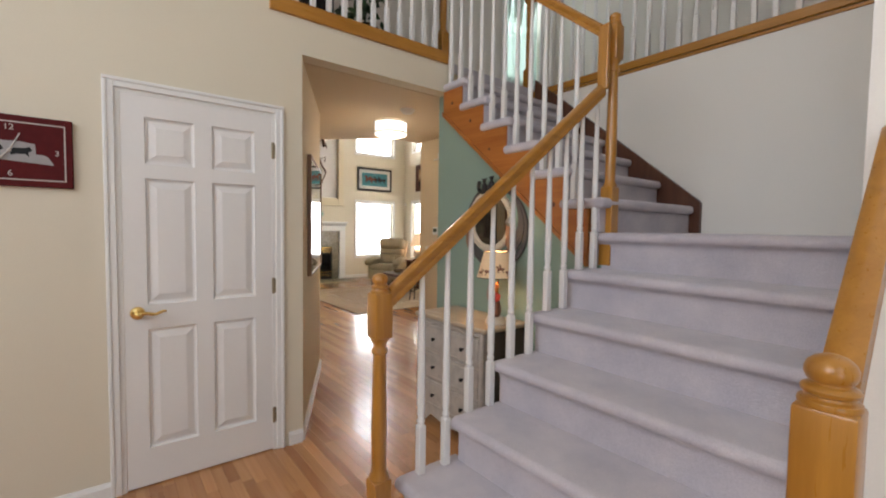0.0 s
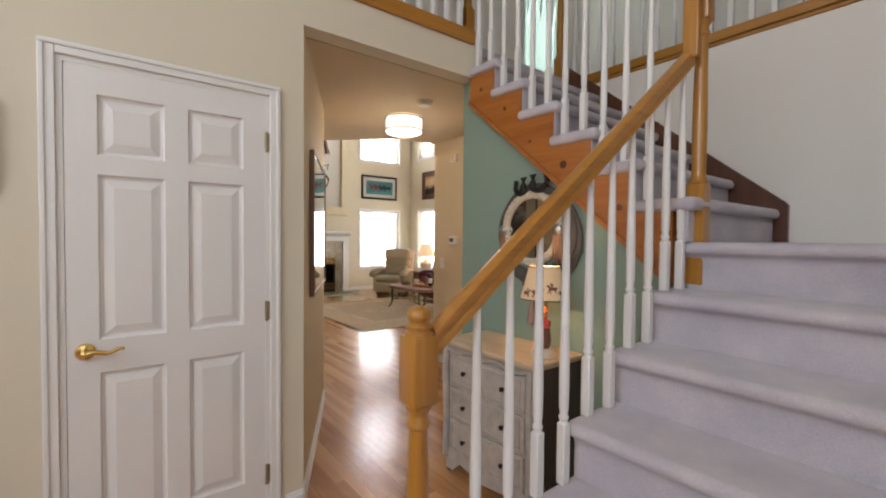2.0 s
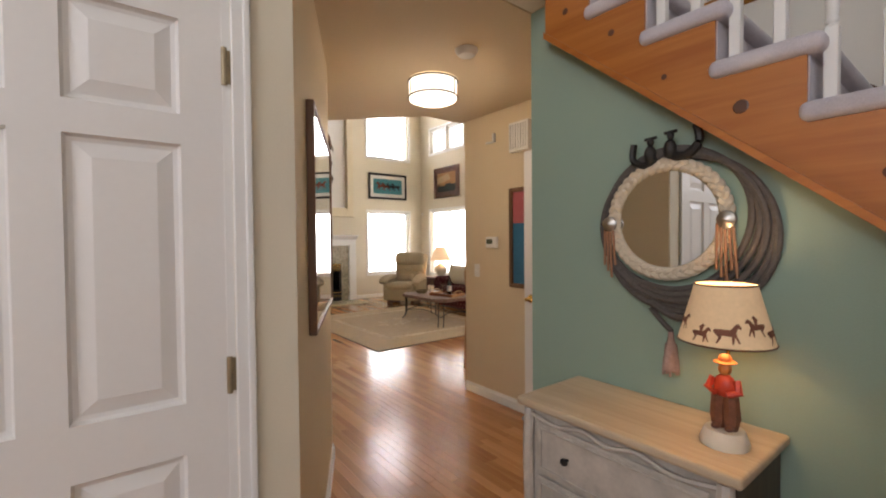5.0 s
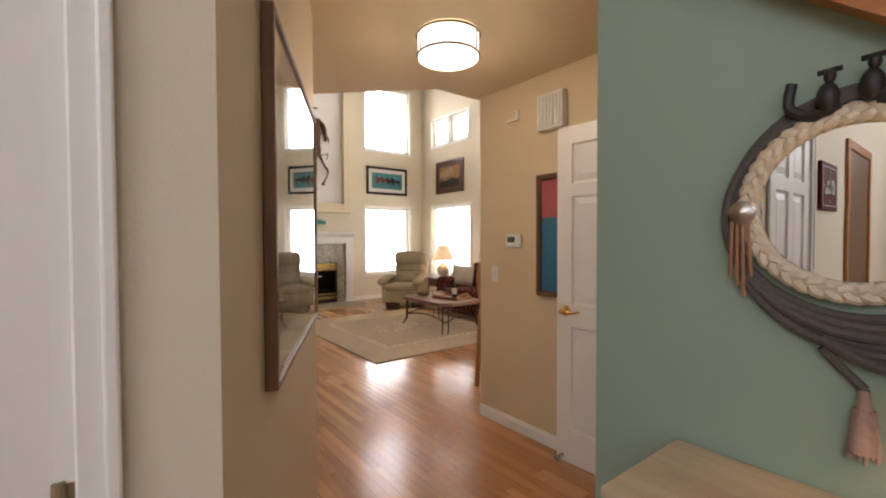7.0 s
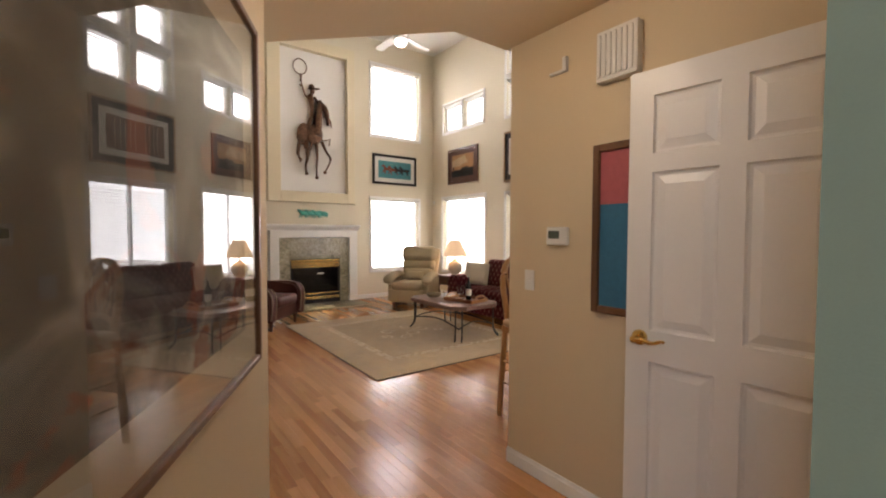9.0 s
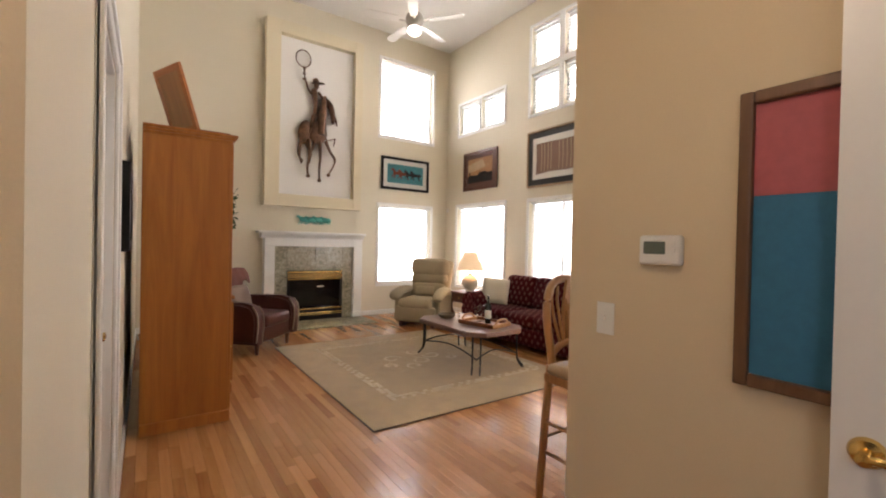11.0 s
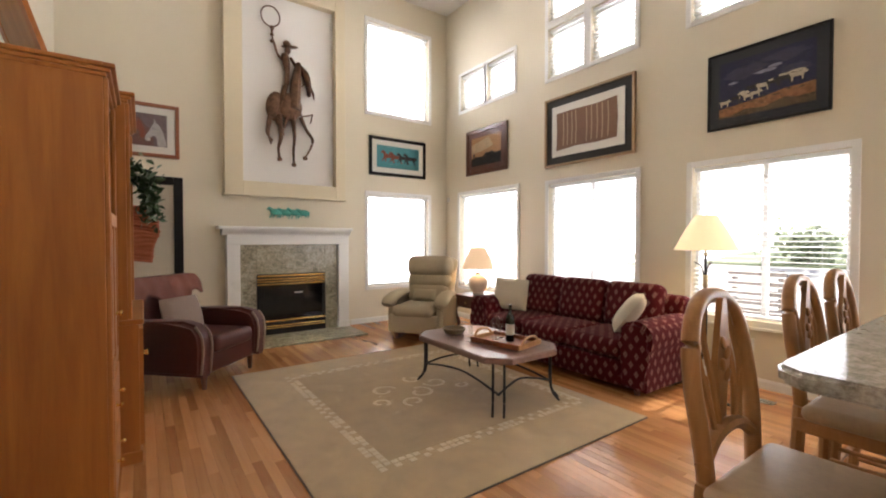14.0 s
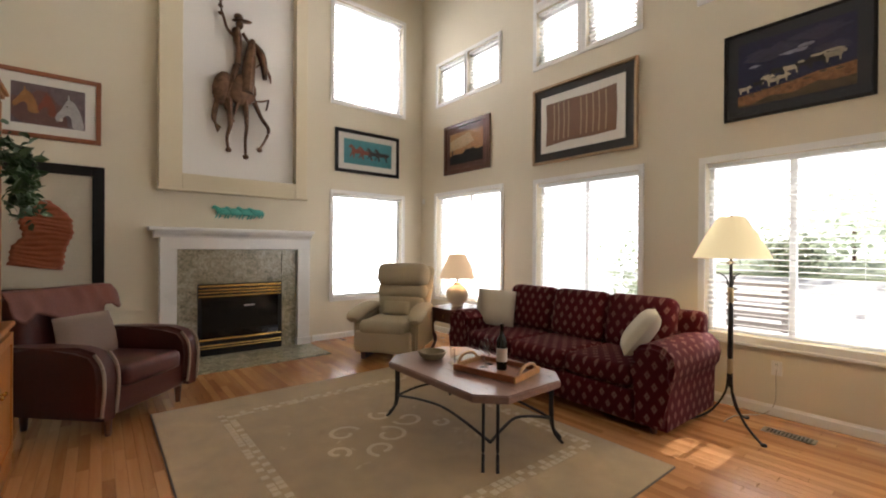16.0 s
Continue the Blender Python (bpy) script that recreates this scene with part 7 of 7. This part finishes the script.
# ---- dresser ----
M_WASH = surface("whitewashed_wood", (0.50, 0.45, 0.39), 0.7, grain=18, stain=6, vary=0.28, relief=0.25)
M_WASHTOP = wood("bleached_top", (0.38, 0.28, 0.18), (0.58, 0.47, 0.33), "y", 1.0, 0.55)
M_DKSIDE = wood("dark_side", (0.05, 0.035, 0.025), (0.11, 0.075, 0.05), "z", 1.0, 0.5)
dr = thing("dresser", "distressed whitewashed three-drawer dresser", "dresser")
Y0, Y1, DX0, DX1, DZ = 1.98, 2.66, 1.93, 2.292, 0.785
bm = bmesh.new()
rbx(bm, DX0 - 0.03, DX1, Y0 - 0.025, Y1 + 0.025, DZ - 0.03, DZ, 0.01, 3)
part("top", bm, M_WASHTOP, dr, "bleached wooden top")
bm = bmesh.new()
bx(bm, DX0 + 0.005, DX1, Y0 + 0.006, Y1, 0.09, DZ - 0.03)
part("body", bm, M_WASH, dr)
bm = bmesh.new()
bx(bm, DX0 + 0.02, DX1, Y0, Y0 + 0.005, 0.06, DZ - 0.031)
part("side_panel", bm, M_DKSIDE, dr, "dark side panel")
for k in range(3):
    z0 = 0.14 + 0.195 * k
    bm = bmesh.new()
    rbx(bm, DX0 - 0.012, DX0 + 0.004, Y0 + 0.055, Y1 - 0.055, z0, z0 + 0.18, 0.008, 2)
    d = part("drawer", bm, M_WASH, dr)
    bm = bmesh.new()
    tube(bm, [(DX0 - 0.014, Y0 + 0.08, z0 + 0.02), (DX0 - 0.014, Y1 - 0.08, z0 + 0.02), (DX0 - 0.014, Y1 - 0.08, z0 + 0.16), (DX0 - 0.014, Y0 + 0.08, z0 + 0.16)], 0.004, 6, True)
    part("moulding", bm, M_WASH, d)
    for y in (Y0 + 0.19, Y1 - 0.19):
        bm = bmesh.new()
        lathe(bm, [(0.006, 0), (0.006, 0.01), (0.013, 0.017), (0.012, 0.024), (0.0, 0.027)], seg=12, m=pose(DX0 - 0.012, y, z0 + 0.09, 0, -90))
        part("knob", bm, M_IRON, d, "dark round knob", True)
bm = bmesh.new()
tube(bm, curve([(DX0 - 0.012, Y0 + 0.03, 0.735), (DX0 - 0.016, Y0 + 0.14, 0.72), (DX0 - 0.016, Y0 + 0.25, 0.742), (DX0 - 0.016, Y0 + 0.34, 0.722), (DX0 - 0.016, Y1 - 0.25, 0.742), (DX0 - 0.016, Y1 - 0.14, 0.72), (DX0 - 0.012, Y1 - 0.03, 0.735)]), 0.008, 6)
part("carved_trim", bm, M_WASH, dr, smooth=True)
for y in (Y0 + 0.02, Y1 - 0.02):
    bm = bmesh.new()
    tube(bm, curve([(DX0 - 0.004, y, 0.75), (DX0 - 0.014, y, 0.6), (DX0 - 0.006, y, 0.3), (DX0 - 0.012, y, 0.1)]), 0.02, 8)
    part("corner_post", bm, M_WASH, dr, smooth=True)
bm = bmesh.new()
prism(bm, [(Y0 + 0.02, 0.14), (Y0 + 0.02, 0.02), (Y0 + 0.08, 0.02), (Y0 + 0.14, 0.08), (Y0 + 0.34, 0.05), (Y1 - 0.14, 0.08), (Y1 - 0.08, 0.02), (Y1 - 0.02, 0.02), (Y1 - 0.02, 0.14)], "x", DX0 - 0.006, DX0 + 0.006)
part("apron", bm, M_WASH, dr)
for x in (DX0 + 0.02, DX1 - 0.03):
    for y in (Y0 + 0.03, Y1 - 0.03):
        bm = bmesh.new()
        lathe(bm, [(0.02, 0), (0.028, 0.1)], x, y, 0, 10)
        part("leg", bm, M_DARKWOOD, dr)

# ---- mirror wrapped in rope ----
M_ROPE = surface("dark_lariat_rope", (0.10, 0.085, 0.075), 0.8, grain=90, vary=0.35, relief=0.5)
M_WHITEROPE = surface("cream_braided_rawhide", (0.62, 0.53, 0.40), 0.6, grain=60, vary=0.15, relief=0.3)
M_TAN = surface("tan_leather_fringe", (0.34, 0.17, 0.09), 0.6, grain=40, vary=0.25, relief=0.2)
M_TASSEL = surface("dusty_pink_tassel", (0.36, 0.25, 0.22), 0.9, grain=90, vary=0.25, relief=0.4)
mir = thing("wall_mirror", "round mirror ringed with rawhide and dark rope", "mirror", pose(2.30, 2.312, 1.438, 0, 0, -90))
bm = bmesh.new()
lathe(bm, [(0.178, 0.0), (0.178, 0.02), (0.17, 0.024), (0.0, 0.0241)], seg=48, m=pose(0, 0, 0, 90))
part("mirror_glass", bm, M_MIRROR, mir, "silvered mirror glass")
for k in range(3):
    # three strands plaited round the glass
    bm = bmesh.new()
    pts = []
    for q in range(150):
        a = 2 * math.pi * q / 150
        ph = a * 14 + k * 2.094
        r = 0.196 + 0.012 * math.sin(ph)
        pts.append((r * math.cos(a), -0.026 - 0.007 * math.sin(2 * ph), r * math.sin(a)))
    tube(bm, pts, 0.0125, 7, True, lead=(0, 1, 0))
    part("rawhide_strand", bm, M_WHITEROPE, mir, "cream braided rawhide", True)
for k in range(5):
    bm = bmesh.new()
    r, cz = 0.250 + 0.009 * k, -0.014 * k
    tube(bm, [(0.008 + 0.0095 * k + (r + 0.006 * math.sin(2 * a + k)) * math.cos(a), -0.012 - 0.006 * (k % 3), cz + (r - 0.004 * k) * math.sin(a)) for a in [q * 0.12566 for q in range(50)]], 0.0115, 8, True, lead=(0, 1, 0))
    part("rope_coil", bm, M_ROPE, mir, "dark coiled rope", True)
bm = bmesh.new()
tube(bm, curve([(-0.05, -0.03, -0.30), (0.04, -0.03, -0.345), (0.16, -0.03, -0.33), (0.25, -0.03, -0.25)]), 0.013, 8)
tube(bm, curve([(-0.05, -0.03, -0.32), (-0.02, -0.02, -0.36), (0.02, -0.02, -0.40)]), 0.010, 8)
part("rope_tail", bm, M_ROPE, mir, smooth=True)
bm = bmesh.new()
lathe(bm, [(0.012, 0.0), (0.014, -0.03), (0.022, -0.06), (0.034, -0.12), (0.036, -0.155)], 0.055, -0.025, -0.42, 14)
for k in range(14):
    a = k * 0.449
    tube(bm, [(0.055 + 0.02 * math.cos(a), -0.025 + 0.015 * math.sin(a), -0.47), (0.055 + 0.036 * math.cos(a), -0.025 + 0.02 * math.sin(a), -0.585 - 0.008 * (k % 3))], 0.006, 5)
for v in bm.verts:
    v.co.x, v.co.z = 0.02 + (v.co.x - 0.055) * 0.72, -0.40 + (v.co.z + 0.42) * 0.85
part("tassel", bm, M_TASSEL, mir, "dusty pink tassel", True)
for x, n_, l_ in ((-0.203, 4, 0.2), (0.2, 5, 0.2)):
    bm = bmesh.new()
    lathe(bm, [(0.03, 0), (0.028, 0.01), (0.012, 0.02), (0.0, 0.022)], seg=16, m=pose(x, -0.045, -0.01, 90))
    c = part("concho", bm, M_STEEL, mir, "round metal concho", True)
    bm = bmesh.new()
    for k in range(n_):
        xx = x + (k - n_ / 2) * 0.011
        tube(bm, [(xx, -0.045, -0.02), (xx + 0.004 * (k - 1), -0.04, -0.02 - l_ * (0.75 + 0.12 * (k % 3)))], 0.0045, 6)
    part("fringe", bm, M_TAN, c, "tan leather fringe")
bm = bmesh.new()
tube(bm, curve([(-0.135, -0.035, 0.315), (-0.14, -0.035, 0.26), (-0.09, -0.04, 0.232), (-0.03, -0.04, 0.25)]), 0.014, 8)
tube(bm, curve([(0.13, -0.035, 0.345), (0.14, -0.035, 0.29), (0.10, -0.04, 0.25), (0.04, -0.04, 0.25)]), 0.017, 8)
for x, z in ((-0.055, 0.285), (0.03, 0.295)):
    blob(bm, (x, -0.045, z - 0.02), (0.026, 0.02, 0.035))
    blob(bm, (x + 0.005, -0.05, z + 0.025), (0.014, 0.013, 0.016))
    tube(bm, [(x - 0.02, -0.05, z + 0.036), (x + 0.03, -0.05, z + 0.038)], 0.006, 6)
for v in bm.verts:
    v.co.x, v.co.z = v.co.x * 0.82 + 0.0, v.co.z - 0.032
part("horseshoe_ornament", bm, M_IRON, mir, "dark iron horseshoe ornament", True)

# ---- dresser lamp ----
M_LITSHADE = shade_mat("lit_printed_shade", (0.74, 0.52, 0.30), 0.22)
M_PRINTBROWN = flat("brown_shade_print", (0.20, 0.07, 0.035), 0.4, 12)
dl = thing("table_lamp", "lamp with printed cream shade and figurine base", "lamp", pose(2.08, 2.055, DZ))
bm = bmesh.new()
lathe(bm, [(0.06, 0), (0.062, 0.012), (0.055, 0.03), (0.048, 0.045), (0.0, 0.047)], seg=24)
part("base", bm, M_CERAMIC, dl, "cream round base", True)
M_FIG = surface("painted_figurine", (0.20, 0.075, 0.04), 0.4, grain=30, stain=25, vary=0.6, relief=0.1)
M_FIGRED = surface("painted_red_shirt", (0.45, 0.045, 0.02), 0.4, grain=30, stain=25, vary=0.3, relief=0.1)
M_FIGHAT = surface("painted_orange_hat", (0.55, 0.20, 0.05), 0.4, grain=30, stain=25, vary=0.2, relief=0.1)
for s in (-1, 1):
    bm = bmesh.new()
    tube(bm, [(0, s * 0.016, 0.045), (0.003, s * 0.018, 0.08), (0, s * 0.015, 0.14)], [0.016, 0.022, 0.02], 8)
    blob(bm, (-0.012, s * 0.017, 0.053), (0.022, 0.012, 0.009))
    part("figurine_leg", bm, M_FIG, dl, "brown painted chaps and boot", True)
bm = bmesh.new()
blob(bm, (0, 0, 0.165), (0.022, 0.03, 0.036))
for s in (-1, 1):
    tube(bm, [(0, s * 0.028, 0.185), (-0.012, s * 0.04, 0.158), (-0.03, s * 0.015, 0.15)], [0.012, 0.011, 0.008], 6)
part("figurine_body", bm, M_FIGRED, dl, "red painted shirt", True)
bm = bmesh.new()
blob(bm, (0, 0, 0.215), (0.017, 0.017, 0.02))
blob(bm, (0, 0, 0.234), (0.03, 0.03, 0.005))
blob(bm, (0, 0, 0.243), (0.017, 0.017, 0.015))
part("figurine_head", bm, M_FIGHAT, dl, "orange painted head and hat", True)
bm = bmesh.new()
tube(bm, [(0.022, 0, 0.045), (0.022, 0, 0.38)], 0.005, 8)
part("stem", bm, M_BRASS, dl)
bm = bmesh.new()
SR = lambda h: 0.118 - (h - 0.295) * 0.2625
shell(bm, [(SR(0.295), 0.295), (SR(0.375), 0.375), (SR(0.455), 0.455)], thick=0.002)
sh = part("shade", bm, M_LITSHADE, dl, "cream shade with brown western prints", True)
for h in (0.295, 0.455):
    r = SR(h) + 0.001
    bm = bmesh.new()
    tube(bm, [(r * math.cos(k * 0.2244), r * math.sin(k * 0.2244), h) for k in range(28)], 0.0025, 5, True)
    part("trim", bm, M_DARKWOOD, sh, "dark shade trim")
rng = random.Random(3)
for k in range(10):
    # a galloping horse, some with a rider, bent round the shade
    a0, h0, size, flip = k * 0.628 + 2.3 + rng.uniform(-0.08, 0.08), 0.345 + rng.uniform(-0.022, 0.03), rng.uniform(0.05, 0.065), rng.choice((-1, 1))
    bm = bmesh.new()
    shapes = [horse_outline(0, 0, 1, flip)]
    if k % 2:
        shapes.append([(flip * p, q) for p, q in [(-0.05, 0.15), (0.08, 0.15), (0.1, 0.4), (0.16, 0.5), (0.05, 0.62), (-0.03, 0.5), (-0.12, 0.42)]][::flip])
    for o in shapes:
        for e, (q0, q1) in enumerate(((0, 1),)):
            vs = []
            for p, q in o:
                h = h0 + q * size * 0.9
                a = a0 + p * size / SR(h)
                vs.append(bm.verts.new(((SR(h) + 0.0012) * math.cos(a), (SR(h) + 0.0012) * math.sin(a), h)))
            bm.faces.new(vs)
    bmesh.ops.triangulate(bm, faces=bm.faces)
    part("print", bm, M_PRINTBROWN, sh, "brown western print")
lamp_light("dresser_lamp_light", (2.08, 2.055, DZ + 0.40), 2.6, (1.0, 0.72, 0.4), 0.03)

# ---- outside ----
# sky and haze brightness put into glowing sheets, which also light the room
M_HAZEGLOW = glow("haze_glow", (1.0, 0.99, 0.97), 3.8)
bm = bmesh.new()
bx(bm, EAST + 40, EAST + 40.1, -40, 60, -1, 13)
solid("backdrop", bm, M_HAZEGLOW, "glowing backdrop sheet for the hazy distance outside", "backdrop", kind="structure")
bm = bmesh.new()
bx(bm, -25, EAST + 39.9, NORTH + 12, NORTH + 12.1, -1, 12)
solid("backdrop", bm, M_HAZEGLOW, "glowing backdrop sheet for the hazy distance outside", "backdrop", kind="structure")
M_PAVE = surface("pale_concrete", (0.50, 0.49, 0.47), 0.9, grain=8, vary=0.06)
bm = bmesh.new()
bx(bm, -60, 80, -60, 80, -0.6, -0.35)
solid("ground", bm, M_PAVE, "pale sunlit concrete yard", "ground", kind="structure")
M_GRASS = surface("lawn", (0.26, 0.30, 0.17), 0.9, grain=12, vary=0.35, relief=0.5)
bm = bmesh.new()
prism(bm, [(13.0, -0.35), (13.4, 0.82), (15.5, 1.02), (20.5, 1.1), (20.5, -0.35)], "y", -3, 9.2)
lawn_ = solid("lawn", bm, M_GRASS, "raised bank of sunlit lawn outside", "lawn", kind="structure")
bm = bmesh.new()
prism(bm, [(8.2, -0.36), (8.2, -0.345), (10.5, 0.1), (12.99, 0.8), (12.99, -0.36)], "y", -3, 9.2)
solid("driveway", bm, M_PAVE, "pale sunlit sloping concrete drive", "driveway", kind="structure")
M_HEDGE = let_through(surface("hedge_leaf", (0.11, 0.15, 0.07), 0.7, grain=20, vary=0.4, each=0.2), (0.52, 0.58, 0.42), 0.65)
M_TREELEAF = let_through(surface("tree_leaf", (0.12, 0.15, 0.08), 0.7, grain=20, vary=0.4), (0.78, 0.84, 0.68), 0.85)


def shrub(name, label, place, size, count, leaf, seed, cat="shrub"):
    sh_ = thing(name, label, cat, pose(*place))
    bm = bmesh.new()
    tube(bm, [(0, 0, -0.2), (0.02, 0, size[2] * 1.1)], 0.04, 6)
    part("trunk", bm, M_DARKWOOD, sh_)
    bm = bmesh.new()
    leaves(bm, random.Random(seed), (0, 0, size[2] * 1.25), size, count, leaf)
    part("crown", bm, M_TREELEAF if cat == "tree" else M_HEDGE, sh_)


shrub("hedge_bush", "rounded green hedge on the lawn bank", (13.9, 7.4, 1.0), (0.25, 0.36, 0.2), 700, 0.16, 21)
shrub("hedge_bush", "low green bush across the yard", (13.6, 10.35, -0.35), (0.3, 0.4, 0.62), 600, 0.16, 22)
shrub("tree", "leafy green tree behind the lawn", (17.0, 6.9, 1.2), (0.6, 0.75, 0.65), 1100, 0.17, 23, "tree")
M_GREYWOOD = surface("weathered_grey_wood", (0.22, 0.20, 0.19), 0.9, grain=20, vary=0.25)
yw = thing("garden_bench", "weathered grey slatted bench in the yard", "bench")
for k in range(5):
    bm = bmesh.new()
    rbx(bm, 9.5, 9.53, 6.5, 7.2, 0.30 + k * 0.13, 0.38 + k * 0.13, 0.005, 1)
    part("slat", bm, M_GREYWOOD, yw)
for y in (6.55, 7.1):
    bm = bmesh.new()
    rbx(bm, 9.531, 9.59, y, y + 0.06, -0.35, 0.92, 0.005, 1)
    part("post", bm, M_GREYWOOD, yw)
bm = bmesh.new()
rbx(bm, 9.1, 9.529, 6.5, 7.2, 0.05, 0.09, 0.005, 1)
part("seat", bm, M_GREYWOOD, yw)
for y in (6.55, 7.1):
    bm = bmesh.new()
    rbx(bm, 9.15, 9.2, y, y + 0.06, -0.35, 0.05, 0.005, 1)
    part("leg", bm, M_GREYWOOD, yw)

# ---- oak strip floor ----
PW = 0.0573
meshes = {}


def plank_mesh(length):
    if length not in meshes:
        bm = bmesh.new()
        w = PW / 2 - 0.0003
        e = 0.0006
        lo_ = [bm.verts.new(c) for c in ((-w, 0, -0.019), (w, 0, -0.019), (w, length - 0.001, -0.019), (-w, length - 0.001, -0.019))]
        mi = [bm.verts.new(c) for c in ((-w, 0, -e), (w, 0, -e), (w, length - 0.001, -e), (-w, length - 0.001, -e))]
        hi_ = [bm.verts.new(c) for c in ((-w + e, e, 0), (w - e, e, 0), (w - e, length - 0.001 - e, 0), (-w + e, length - 0.001 - e, 0))]
        for a, b in ((lo_, mi), (mi, hi_)):
            for i in range(4):
                bm.faces.new((a[i], a[(i + 1) % 4], b[(i + 1) % 4], b[i]))
        bm.faces.new(hi_)
        meshes[length] = mesh_of("plank", bm, M_PLANK)
    return meshes[length]


floor_ob = bpy.data.objects["floor"]
rng = random.Random(17)
near = 0
verts, faces = [], []
x = -3.1
while x < EAST:
    y = -2.0 - rng.uniform(0, 0.9)
    top_y = NORTH if x > WEST - 0.1 else 5.0
    while y < top_y:
        ln = rng.choice((0.3, 0.45, 0.6, 0.75, 0.9, 1.1))
        y0, y1 = max(y, -2.0), min(y + ln, top_y)
        cy = (y0 + y1) / 2
        hall = 1.1 < x < 3.25 and 2.2 < cy < 6.9
        if hall and near < 300 and y0 == y and y1 == y + ln:
            o = new("plank", plank_mesh(ln))
            o.parent, o.location = floor_ob, (x, y, 0)
            near += 1
        elif y1 - y0 > 0.03:
            w, e, n0 = PW / 2 - 0.0003, 0.0006, len(verts)
            verts += [(x - w, y0, -0.019), (x + w, y0, -0.019), (x + w, y1 - 0.001, -0.019), (x - w, y1 - 0.001, -0.019),
                      (x - w, y0, -e), (x + w, y0, -e), (x + w, y1 - 0.001, -e), (x - w, y1 - 0.001, -e),
                      (x - w + e, y0 + e, 0), (x + w - e, y0 + e, 0), (x + w - e, y1 - 0.001 - e, 0), (x - w + e, y1 - 0.001 - e, 0)]
            for a in (0, 4):
                for i in range(4):
                    faces.append((n0 + a + i, n0 + a + (i + 1) % 4, n0 + a + 4 + (i + 1) % 4, n0 + a + 4 + i))
            faces.append((n0 + 8, n0 + 9, n0 + 10, n0 + 11))
        y += ln
    x += PW
me = bpy.data.meshes.new("planks")
me.from_pydata(verts, [], faces)
me.materials.append(M_PLANK_FAR)
po = new("planks", me)
po.parent = floor_ob
tagged(po, kind="stuff")
